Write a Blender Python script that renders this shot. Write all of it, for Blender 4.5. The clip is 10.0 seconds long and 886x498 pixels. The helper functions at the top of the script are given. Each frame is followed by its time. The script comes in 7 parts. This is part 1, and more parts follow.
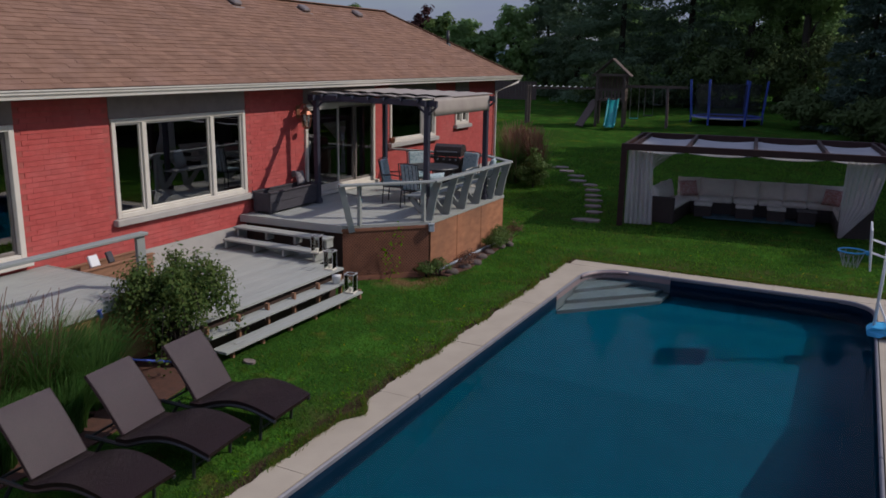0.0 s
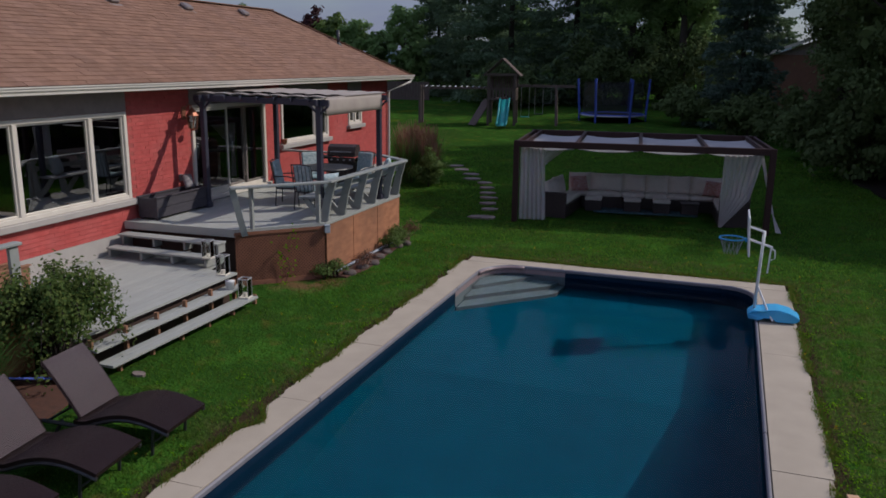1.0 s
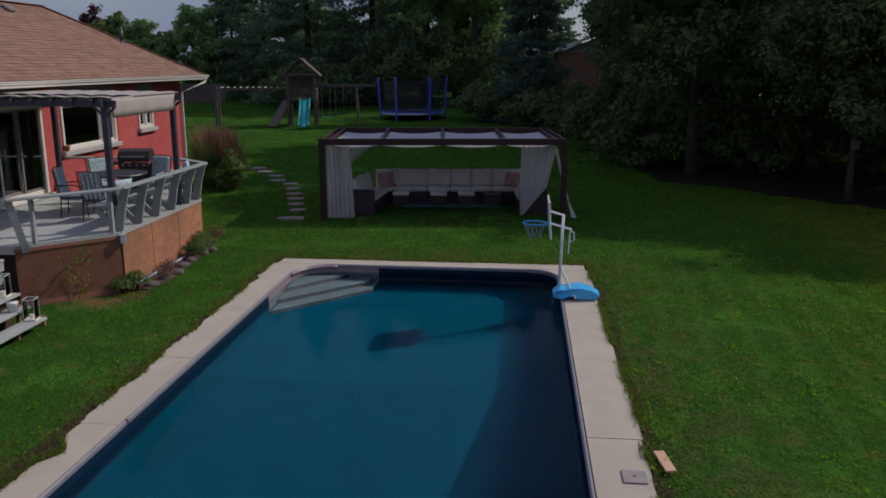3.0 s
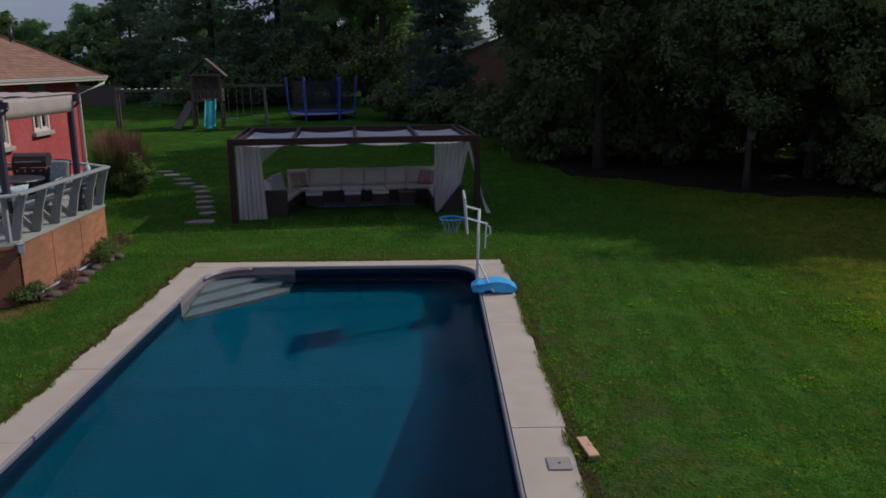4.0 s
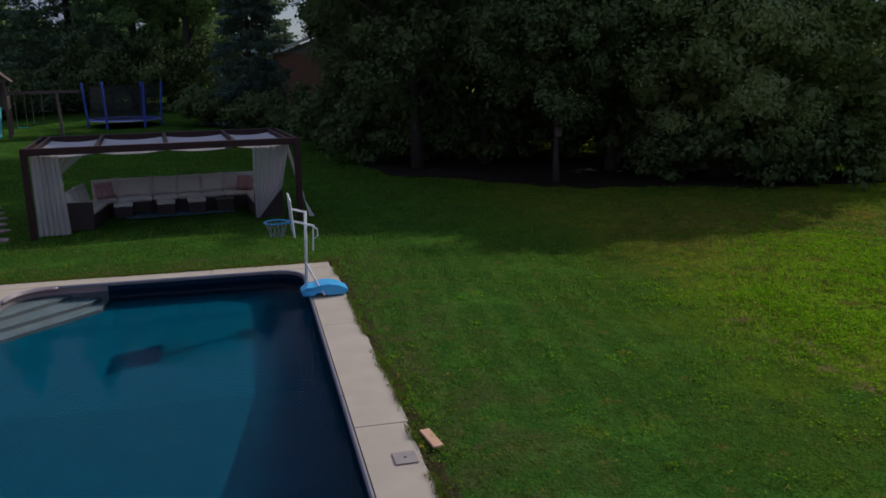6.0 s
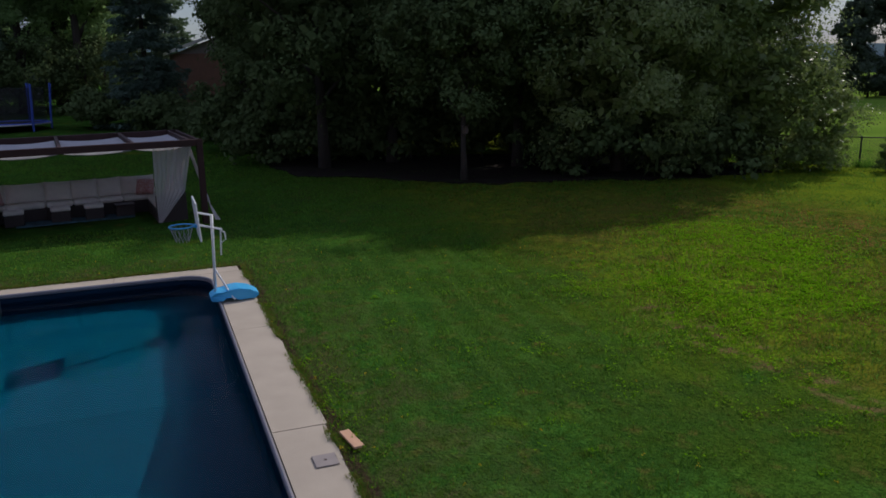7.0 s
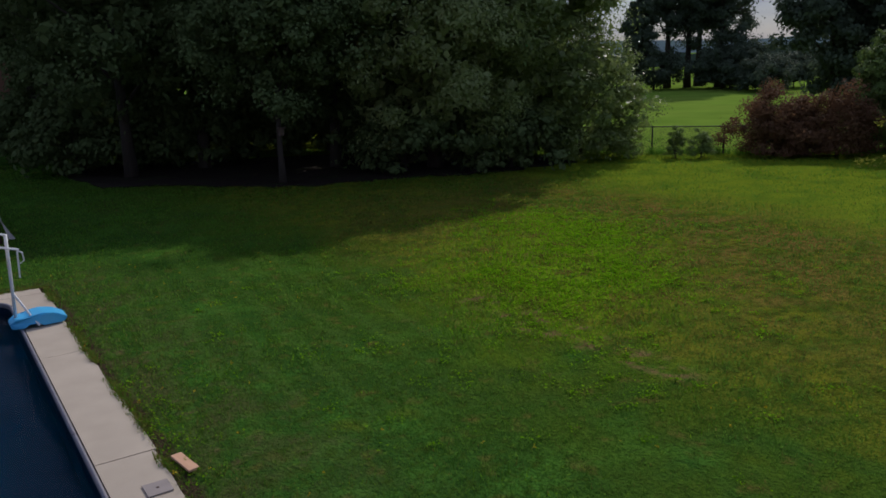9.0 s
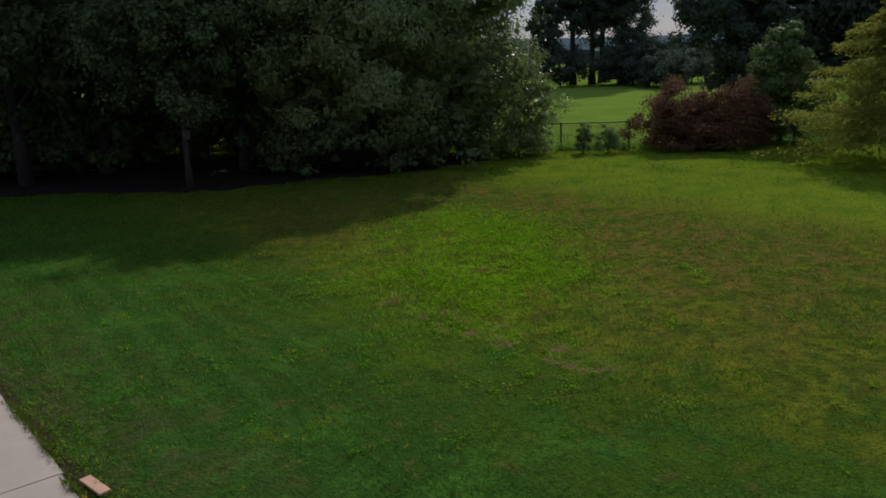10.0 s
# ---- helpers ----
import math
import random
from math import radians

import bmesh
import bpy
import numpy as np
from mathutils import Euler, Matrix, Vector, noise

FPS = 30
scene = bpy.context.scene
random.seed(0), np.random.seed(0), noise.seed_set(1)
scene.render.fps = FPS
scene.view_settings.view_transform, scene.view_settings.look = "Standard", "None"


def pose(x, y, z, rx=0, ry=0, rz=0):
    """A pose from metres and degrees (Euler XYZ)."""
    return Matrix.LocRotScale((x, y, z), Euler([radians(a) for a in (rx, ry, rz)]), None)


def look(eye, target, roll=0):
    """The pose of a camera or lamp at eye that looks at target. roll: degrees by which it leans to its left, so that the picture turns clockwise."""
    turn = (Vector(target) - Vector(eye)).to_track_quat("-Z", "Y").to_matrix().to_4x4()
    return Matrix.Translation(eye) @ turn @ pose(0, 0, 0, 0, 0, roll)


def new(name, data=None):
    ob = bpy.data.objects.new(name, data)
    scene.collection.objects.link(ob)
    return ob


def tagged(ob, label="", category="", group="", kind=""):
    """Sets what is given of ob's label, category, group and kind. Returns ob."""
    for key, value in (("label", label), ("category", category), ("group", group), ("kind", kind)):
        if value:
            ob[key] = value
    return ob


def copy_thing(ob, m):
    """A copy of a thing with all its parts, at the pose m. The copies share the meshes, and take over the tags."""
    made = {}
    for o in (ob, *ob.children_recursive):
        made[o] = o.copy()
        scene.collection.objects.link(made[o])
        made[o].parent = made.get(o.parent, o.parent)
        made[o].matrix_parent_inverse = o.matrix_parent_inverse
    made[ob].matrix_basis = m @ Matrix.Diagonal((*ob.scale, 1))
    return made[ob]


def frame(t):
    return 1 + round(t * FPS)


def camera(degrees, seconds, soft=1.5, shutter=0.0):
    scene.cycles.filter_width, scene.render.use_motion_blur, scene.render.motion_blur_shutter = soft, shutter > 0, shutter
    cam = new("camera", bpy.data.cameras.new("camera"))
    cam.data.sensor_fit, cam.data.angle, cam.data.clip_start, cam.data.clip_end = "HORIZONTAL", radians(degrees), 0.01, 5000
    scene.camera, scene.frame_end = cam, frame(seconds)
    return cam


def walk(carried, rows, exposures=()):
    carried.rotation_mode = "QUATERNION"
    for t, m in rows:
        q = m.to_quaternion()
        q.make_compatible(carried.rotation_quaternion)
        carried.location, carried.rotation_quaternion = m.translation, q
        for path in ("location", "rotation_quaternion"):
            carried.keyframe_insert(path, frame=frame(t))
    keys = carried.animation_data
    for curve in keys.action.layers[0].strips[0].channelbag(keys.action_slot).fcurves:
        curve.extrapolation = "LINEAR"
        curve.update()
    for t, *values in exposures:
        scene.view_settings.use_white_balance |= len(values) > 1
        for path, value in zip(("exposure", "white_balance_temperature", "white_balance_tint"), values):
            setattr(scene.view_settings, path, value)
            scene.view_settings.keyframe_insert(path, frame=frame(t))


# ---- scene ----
cam = camera(58.0, 10.0, soft=1.7)
walk(cam, [
    (0, pose(0.000, 0.000, 4.000, 76.58, -0.89, 27.20)),
    (0.5, pose(0.003, 0.037, 3.974, 76.71, -0.72, 23.48)),
    (1, pose(-0.002, 0.069, 3.948, 76.77, -0.66, 19.70)),
    (1.5, pose(-0.012, 0.097, 3.922, 76.85, -0.55, 15.97)),
    (2, pose(-0.027, 0.120, 3.895, 76.94, -0.40, 12.35)),
    (2.5, pose(-0.047, 0.140, 3.870, 76.98, -0.26, 8.92)),
    (4, pose(-0.124, 0.185, 3.798, 76.88, 0.45, -0.78)),
    (4.5, pose(-0.153, 0.196, 3.777, 76.94, 0.60, -3.99)),
    (5, pose(-0.182, 0.207, 3.758, 76.99, 0.61, -7.25)),
    (5.5, pose(-0.210, 0.217, 3.741, 77.03, 0.68, -10.61)),
    (7, pose(-0.283, 0.250, 3.707, 76.86, 1.12, -20.66)),
    (7.5, pose(-0.300, 0.264, 3.702, 76.74, 1.34, -24.18)),
    (8, pose(-0.312, 0.281, 3.701, 76.66, 1.53, -27.46)),
    (8.5, pose(-0.318, 0.300, 3.704, 76.54, 1.68, -30.63)),
    (9, pose(-0.318, 0.322, 3.711, 76.49, 1.84, -33.82)),
    (9.5, pose(-0.311, 0.349, 3.723, 76.35, 2.01, -37.11)),
    (10, pose(-0.295, 0.380, 3.740, 76.16, 2.21, -40.17)),
])

# ---- world, sun, exposure ----
SUN = Vector((2.2, 1.15, 2.08)).normalized()
world = bpy.data.worlds.new("world")
scene.world = world
world.use_nodes = True
wn = world.node_tree
sky = wn.nodes.new("ShaderNodeTexSky")
sky.sky_type, sky.sun_disc = "NISHITA", False
sky.sun_elevation = math.asin(SUN.z)
sky.sun_rotation = math.atan2(SUN.x, SUN.y)
sky.air_density, sky.dust_density, sky.ozone_density = 1.0, 0.4, 2.0
# thin broken cloud over the blue
wco = wn.nodes.new("ShaderNodeTexCoord")
wmap = wn.nodes.new("ShaderNodeMapping")
wmap.inputs["Scale"].default_value = (1.6, 1.6, 5.0)
wcl = wn.nodes.new("ShaderNodeTexNoise")
wcl.inputs["Scale"].default_value, wcl.inputs["Detail"].default_value = 2.6, 8
wramp = wn.nodes.new("ShaderNodeMapRange")
wramp.inputs["From Min"].default_value, wramp.inputs["From Max"].default_value = 0.36, 0.66
wramp.inputs["To Min"].default_value = 0.5
wmix = wn.nodes.new("ShaderNodeMixRGB")
wmix.inputs["Color2"].default_value = (2.85, 3.2, 4.9, 1)
wn.links.new(wco.outputs["Generated"], wmap.inputs["Vector"])
wn.links.new(wmap.outputs["Vector"], wcl.inputs["Vector"])
wn.links.new(wcl.outputs["Fac"], wramp.inputs["Value"])
wn.links.new(wramp.outputs["Result"], wmix.inputs["Fac"])
wn.links.new(sky.outputs["Color"], wmix.inputs["Color1"])
# an overcast sky is dimmer towards the horizon than overhead
wsep = wn.nodes.new("ShaderNodeSeparateXYZ")
wgr = wn.nodes.new("ShaderNodeMapRange")
wgr.inputs["From Min"].default_value, wgr.inputs["From Max"].default_value = 0.0, 0.7
wgr.inputs["To Min"].default_value, wgr.inputs["To Max"].default_value = 0.62, 1.2
wmul = wn.nodes.new("ShaderNodeVectorMath")
wmul.operation = "SCALE"
wn.links.new(wco.outputs["Generated"], wsep.inputs["Vector"])
wn.links.new(wsep.outputs["Z"], wgr.inputs["Value"])
wn.links.new(wmix.outputs["Color"], wmul.inputs[0])
wn.links.new(wgr.outputs["Result"], wmul.inputs["Scale"])
wn.links.new(wmul.outputs["Vector"], wn.nodes["Background"].inputs["Color"])
wn.nodes["Background"].inputs["Strength"].default_value = 0.145
sun_data = bpy.data.lights.new("sun", "SUN")
sun_data.energy, sun_data.angle, sun_data.color = 3.6, radians(0.6), (1.0, 0.93, 0.86)
sun = new("sun", sun_data)
sun.matrix_world = look(SUN * 60, (0, 0, 0))
scene.view_settings.exposure = -0.5

# ---- materials ----


def surface(name, c1, c2, scale=3.0, rough=0.7, bump=0.2, bscale=40.0, metal=0.0, c3=None, big=0.35, stretch=(1, 1, 1), vary=0.0, dist=0.01, spec=0.5, placed=False):
    """A painted, grown or cast surface: two tones mixed by noise at two scales, a third for stains, fine relief."""
    m = bpy.data.materials.new(name)
    m.use_nodes = True
    nt = m.node_tree
    b = nt.nodes["Principled BSDF"]
    b.inputs["Roughness"].default_value, b.inputs["Metallic"].default_value = rough, metal
    b.inputs["Specular IOR Level"].default_value = spec
    co = nt.nodes.new("ShaderNodeTexCoord")
    mp = nt.nodes.new("ShaderNodeMapping")
    mp.inputs["Scale"].default_value = stretch
    where = nt.nodes.new("ShaderNodeNewGeometry").outputs["Position"] if placed else co.outputs["Object"]
    nt.links.new(where, mp.inputs["Vector"])
    n1 = nt.nodes.new("ShaderNodeTexNoise")
    n1.inputs["Scale"].default_value, n1.inputs["Detail"].default_value = scale, 6
    nt.links.new(mp.outputs["Vector"], n1.inputs["Vector"])
    mr = nt.nodes.new("ShaderNodeMapRange")
    mr.inputs["From Min"].default_value, mr.inputs["From Max"].default_value = 0.3, 0.7
    nt.links.new(n1.outputs["Fac"], mr.inputs["Value"])
    mx = nt.nodes.new("ShaderNodeMixRGB")
    mx.inputs["Color1"].default_value, mx.inputs["Color2"].default_value = (*c1, 1), (*c2, 1)
    nt.links.new(mr.outputs["Result"], mx.inputs["Fac"])
    out = mx.outputs["Color"]
    if c3:
        n2 = nt.nodes.new("ShaderNodeTexNoise")
        n2.inputs["Scale"].default_value, n2.inputs["Detail"].default_value = scale * 0.22, 5
        nt.links.new(where, n2.inputs["Vector"])
        r2 = nt.nodes.new("ShaderNodeMapRange")
        r2.inputs["From Min"].default_value, r2.inputs["From Max"].default_value = 0.48, 0.72
        r2.inputs["To Max"].default_value = big
        nt.links.new(n2.outputs["Fac"], r2.inputs["Value"])
        m2 = nt.nodes.new("ShaderNodeMixRGB")
        m2.inputs["Color2"].default_value = (*c3, 1)
        nt.links.new(r2.outputs["Result"], m2.inputs["Fac"])
        nt.links.new(out, m2.inputs["Color1"])
        out = m2.outputs["Color"]
    if vary:
        oi = nt.nodes.new("ShaderNodeObjectInfo")
        ge = nt.nodes.new("ShaderNodeNewGeometry")
        ad = nt.nodes.new("ShaderNodeMath")
        ad.operation = "ADD"
        fr = nt.nodes.new("ShaderNodeMath")
        fr.operation = "FRACT"
        nt.links.new(oi.outputs["Random"], ad.inputs[0])
        nt.links.new(ge.outputs["Random Per Island"], ad.inputs[1])
        nt.links.new(ad.outputs[0], fr.inputs[0])
        rv = nt.nodes.new("ShaderNodeMapRange")
        rv.inputs["To Min"].default_value, rv.inputs["To Max"].default_value = 1 - vary, 1 + vary
        nt.links.new(fr.outputs[0], rv.inputs["Value"])
        hs = nt.nodes.new("ShaderNodeHueSaturation")
        nt.links.new(rv.outputs["Result"], hs.inputs["Value"])
        nt.links.new(out, hs.inputs["Color"])
        out = hs.outputs["Color"]
    nt.links.new(out, b.inputs["Base Color"])
    if bump:
        n3 = nt.nodes.new("ShaderNodeTexNoise")
        n3.inputs["Scale"].default_value, n3.inputs["Detail"].default_value = bscale, 4
        nt.links.new(mp.outputs["Vector"], n3.inputs["Vector"])
        bp = nt.nodes.new("ShaderNodeBump")
        bp.inputs["Strength"].default_value, bp.inputs["Distance"].default_value = bump, dist
        nt.links.new(n3.outputs["Fac"], bp.inputs["Height"])
        nt.links.new(bp.outputs["Normal"], b.inputs["Normal"])
    return m


def leafy(name, c1, c2, trans=0.35, rough=0.65, gloss=0.06):
    """Leaves: each one its own tone, part of the light shining through."""
    m = bpy.data.materials.new(name)
    m.use_nodes = True
    nt = m.node_tree
    b = nt.nodes["Principled BSDF"]
    b.inputs["Roughness"].default_value = rough
    b.inputs["Specular IOR Level"].default_value = gloss
    ge = nt.nodes.new("ShaderNodeNewGeometry")
    mx = nt.nodes.new("ShaderNodeMixRGB")
    mx.inputs["Color1"].default_value, mx.inputs["Color2"].default_value = (*c1, 1), (*c2, 1)
    nt.links.new(ge.outputs["Random Per Island"], mx.inputs["Fac"])
    nt.links.new(mx.outputs["Color"], b.inputs["Base Color"])
    tr = nt.nodes.new("ShaderNodeBsdfTranslucent")
    nt.links.new(mx.outputs["Color"], tr.inputs["Color"])
    ms = nt.nodes.new("ShaderNodeMixShader")
    ms.inputs["Fac"].default_value = trans
    nt.links.new(b.outputs["BSDF"], ms.inputs[1])
    nt.links.new(tr.outputs["BSDF"], ms.inputs[2])
    nt.links.new(ms.outputs["Shader"], nt.nodes["Material Output"].inputs["Surface"])
    return m


def pane_glass(name, tint=(0.8, 0.85, 0.85), ior=3.3):
    """Thin window glass: see-through, with a sharp reflection that grows at a slant."""
    m = bpy.data.materials.new(name)
    m.use_nodes = True
    nt = m.node_tree
    nt.nodes.remove(nt.nodes["Principled BSDF"])
    t = nt.nodes.new("ShaderNodeBsdfTransparent")
    t.inputs["Color"].default_value = (*tint, 1)
    g = nt.nodes.new("ShaderNodeBsdfGlossy")
    g.inputs["Roughness"].default_value = 0.0
    f = nt.nodes.new("ShaderNodeFresnel")
    f.inputs["IOR"].default_value = ior
    ms = nt.nodes.new("ShaderNodeMixShader")
    nt.links.new(f.outputs["Fac"], ms.inputs["Fac"])
    nt.links.new(t.outputs["BSDF"], ms.inputs[1])
    nt.links.new(g.outputs["BSDF"], ms.inputs[2])
    nt.links.new(ms.outputs["Shader"], nt.nodes["Material Output"].inputs["Surface"])
    return m


MOW = radians(6)


def lawn_material():
    m = bpy.data.materials.new("lawn")
    m.use_nodes = True
    nt = m.node_tree
    b = nt.nodes["Principled BSDF"]
    b.inputs["Roughness"].default_value = 0.9
    b.inputs["Specular IOR Level"].default_value = 0.0
    co = nt.nodes.new("ShaderNodeTexCoord")

    def noise_mask(scale, lo, hi, detail=5):
        n = nt.nodes.new("ShaderNodeTexNoise")
        n.inputs["Scale"].default_value, n.inputs["Detail"].default_value = scale, detail
        nt.links.new(co.outputs["Object"], n.inputs["Vector"])
        r = nt.nodes.new("ShaderNodeMapRange")
        r.inputs["From Min"].default_value, r.inputs["From Max"].default_value = lo, hi
        nt.links.new(n.outputs["Fac"], r.inputs["Value"])
        return r.outputs["Result"]

    # the weedy, sun-dried stretch of the lawn away from the pool
    def zone(cx, cy, rx, ry, lo, hi, turn=0.0):
        """A patch with a wandering rim; turn swings its long side from north towards east."""
        at = nt.nodes.new("ShaderNodeMapping")
        at.inputs["Location"].default_value = (-cx, -cy, 0)
        nt.links.new(co.outputs["Object"], at.inputs["Vector"])
        swing = nt.nodes.new("ShaderNodeMapping")
        swing.inputs["Rotation"].default_value = (0, 0, turn)
        nt.links.new(at.outputs["Vector"], swing.inputs["Vector"])
        mp = nt.nodes.new("ShaderNodeMapping")
        mp.inputs["Scale"].default_value = (1 / rx, 1 / ry, 0)
        nt.links.new(swing.outputs["Vector"], mp.inputs["Vector"])
        ln = nt.nodes.new("ShaderNodeVectorMath")
        ln.operation = "LENGTH"
        nt.links.new(mp.outputs["Vector"], ln.inputs[0])
        wob = nt.nodes.new("ShaderNodeTexNoise")
        wob.inputs["Scale"].default_value, wob.inputs["Detail"].default_value = 0.9, 7
        nt.links.new(co.outputs["Object"], wob.inputs["Vector"])
        ad = nt.nodes.new("ShaderNodeMath")
        ad.operation = "MULTIPLY_ADD"
        ad.inputs[1].default_value = 0.9
        nt.links.new(wob.outputs["Fac"], ad.inputs[0])
        nt.links.new(ln.outputs["Value"], ad.inputs[2])
        r = nt.nodes.new("ShaderNodeMapRange")
        r.inputs["From Min"].default_value, r.inputs["From Max"].default_value = hi, lo
        nt.links.new(ad.outputs[0], r.inputs["Value"])
        return r.outputs["Result"]

    def both(a, b):
        mul = nt.nodes.new("ShaderNodeMath")
        mul.operation = "MULTIPLY"
        nt.links.new(a, mul.inputs[0])
        nt.links.new(b, mul.inputs[1])
        return mul.outputs[0]
    def ramp_x(lo, hi, wave, axis="X", fine=0.7):
        """Grows from 0 to 1 between two lines of x (or y), the line wandering with the noise."""
        sep = nt.nodes.new("ShaderNodeSeparateXYZ")
        nt.links.new(co.outputs["Object"], sep.inputs[0])
        wob = nt.nodes.new("ShaderNodeTexNoise")
        wob.inputs["Scale"].default_value, wob.inputs["Detail"].default_value = fine, 7
        nt.links.new(co.outputs["Object"], wob.inputs["Vector"])
        ad = nt.nodes.new("ShaderNodeMath")
        ad.operation = "MULTIPLY_ADD"
        ad.inputs[1].default_value = wave
        nt.links.new(wob.outputs["Fac"], ad.inputs[0])
        nt.links.new(sep.outputs[axis], ad.inputs[2])
        r = nt.nodes.new("ShaderNodeMapRange")
        r.inputs["From Min"].default_value, r.inputs["From Max"].default_value = lo + wave / 2, hi + wave / 2
        nt.links.new(ad.outputs[0], r.inputs["Value"])
        return r.outputs["Result"]
    # the rougher half beyond the old edge of the plot, and in it: weeds, dried turf, a scraped line
    rough, weedy, dried = ramp_x(6.2, 7.6, 2.2), zone(9.3, 11.2, 2.3, 4.6, 0.6, 1.75, 0.66), zone(12.6, 11.0, 4.6, 7.0, 0.8, 1.9)
    scraped, smooth_far = zone(6.75, 8.4, 0.42, 2.8, 1.2, 1.55), ramp_x(14.5, 17.5, 4.0)
    # worn turf beside the pool, and a rim of soil and dead grass along the concrete
    worn = both(both(ramp_x(-5.5, -5.05, 0.7), ramp_x(3.4, 1.8, 1.6)), both(ramp_x(17.2, 16.0, 1.0, "Y"), ramp_x(0.6, 1.6, 1.0, "Y")))
    rim = both(both(ramp_x(-5.04, -4.97, 0.24, fine=4.0), ramp_x(1.45, 1.36, 0.24, fine=4.0)), both(ramp_x(15.70, 15.63, 0.16, "Y", 4.0), ramp_x(2.16, 2.24, 0.16, "Y", 4.0)))
    # faint stripes left by the mower
    mpw = nt.nodes.new("ShaderNodeMapping")
    mpw.inputs["Rotation"].default_value = (0, 0, MOW)
    wv = nt.nodes.new("ShaderNodeTexWave")
    wv.inputs["Scale"].default_value, wv.inputs["Distortion"].default_value, wv.inputs["Detail"].default_value = 0.55, 1.2, 3
    nt.links.new(co.outputs["Object"], mpw.inputs["Vector"])
    nt.links.new(mpw.outputs["Vector"], wv.inputs["Vector"])
    wr = nt.nodes.new("ShaderNodeMapRange")
    wr.inputs["From Min"].default_value, wr.inputs["From Max"].default_value, wr.inputs["To Max"].default_value = 0.55, 0.95, 0.55
    nt.links.new(wv.outputs["Fac"], wr.inputs["Value"])
    mown = wr.outputs["Result"]
    out = None
    for mask, col in ((None, (0.029, 0.081, 0.013)), (noise_mask(1.040, 0.50, 0.62), (0.046, 0.128, 0.018)), (noise_mask(0.62, 0.52, 0.66, 7), (0.032, 0.068, 0.014)), (both(ramp_x(3.4, 6.0, 2.2), noise_mask(1.2, 0.30, 0.60, 7)), (0.060, 0.098, 0.010)), (noise_mask(0.429, 0.645, 0.704), (0.078, 0.112, 0.012)), (noise_mask(2.6, 0.58, 0.70, 7), (0.091, 0.089, 0.020)),
                      (both(mown, zone(3.0, 12.0, 5.0, 6.0, 0.95, 1.5)), (0.060, 0.123, 0.021)), (noise_mask(13.0, 0.58, 0.76, 4), (0.078, 0.150, 0.015)), (both(worn, noise_mask(1.5, 0.42, 0.62, 8)), (0.058, 0.070, 0.022)), (both(worn, noise_mask(3.6, 0.56, 0.68, 8)), (0.092, 0.084, 0.034)), (noise_mask(6.0, 0.52, 0.7), (0.034, 0.064, 0.009)),
                      (both(rough, noise_mask(1.9, 0.36, 0.60, 7)), (0.140, 0.151, 0.014)), (both(rough, noise_mask(4.2, 0.50, 0.60, 6)), (0.057, 0.077, 0.009)),
                      (both(dried, noise_mask(1.3, 0.40, 0.58, 7)), (0.169, 0.114, 0.029)), (both(dried, noise_mask(5.5, 0.50, 0.60)), (0.068, 0.072, 0.011)),
                      (both(weedy, noise_mask(1.7, 0.40, 0.54, 7)), (0.156, 0.279, 0.010)), (both(weedy, noise_mask(7.0, 0.52, 0.60, 6)), (0.052, 0.087, 0.009)), (noise_mask(24.0, 0.56, 0.72, 4), (0.026, 0.052, 0.010)), (smooth_far, (0.137, 0.188, 0.014)), (both(smooth_far, noise_mask(1.0, 0.46, 0.64, 6)), (0.091, 0.149, 0.013)),
                      (both(scraped, noise_mask(3.4, 0.50, 0.66, 8)), (0.175, 0.118, 0.052)), (noise_mask(0.8, 0.70, 0.80, 8), (0.150, 0.108, 0.045)), (both(zone(-7.05, 12.45, 0.75, 0.8, 0.9, 1.5), noise_mask(3.0, 0.35, 0.55)), (0.15, 0.095, 0.045)), (rim, (0.052, 0.038, 0.022))):
        if out is None:
            rgb = nt.nodes.new("ShaderNodeRGB")
            rgb.outputs[0].default_value = (*col, 1)
            out = rgb.outputs[0]
            continue
        mx = nt.nodes.new("ShaderNodeMixRGB")
        mx.inputs["Color2"].default_value = (*col, 1)
        nt.links.new(mask, mx.inputs["Fac"])
        nt.links.new(out, mx.inputs["Color1"])
        out = mx.outputs["Color"]
    nt.links.new(out, b.inputs["Base Color"])
    n3 = nt.nodes.new("ShaderNodeTexNoise")
    n3.inputs["Scale"].default_value, n3.inputs["Detail"].default_value = 22, 6
    nt.links.new(co.outputs["Object"], n3.inputs["Vector"])
    bp = nt.nodes.new("ShaderNodeBump")
    bp.inputs["Strength"].default_value, bp.inputs["Distance"].default_value = 0.8, 0.06
    n4 = nt.nodes.new("ShaderNodeTexNoise")
    n4.inputs["Scale"].default_value, n4.inputs["Detail"].default_value = 5.0, 5
    nt.links.new(co.outputs["Object"], n4.inputs["Vector"])
    tuft = nt.nodes.new("ShaderNodeMath")
    tuft.operation = "MULTIPLY_ADD"
    tuft.inputs[1].default_value = 1.4
    nt.links.new(n4.outputs["Fac"], tuft.inputs[0])
    nt.links.new(n3.outputs["Fac"], tuft.inputs[2])
    nt.links.new(tuft.outputs[0], bp.inputs["Height"])
    nt.links.new(bp.outputs["Normal"], b.inputs["Normal"])
    return m


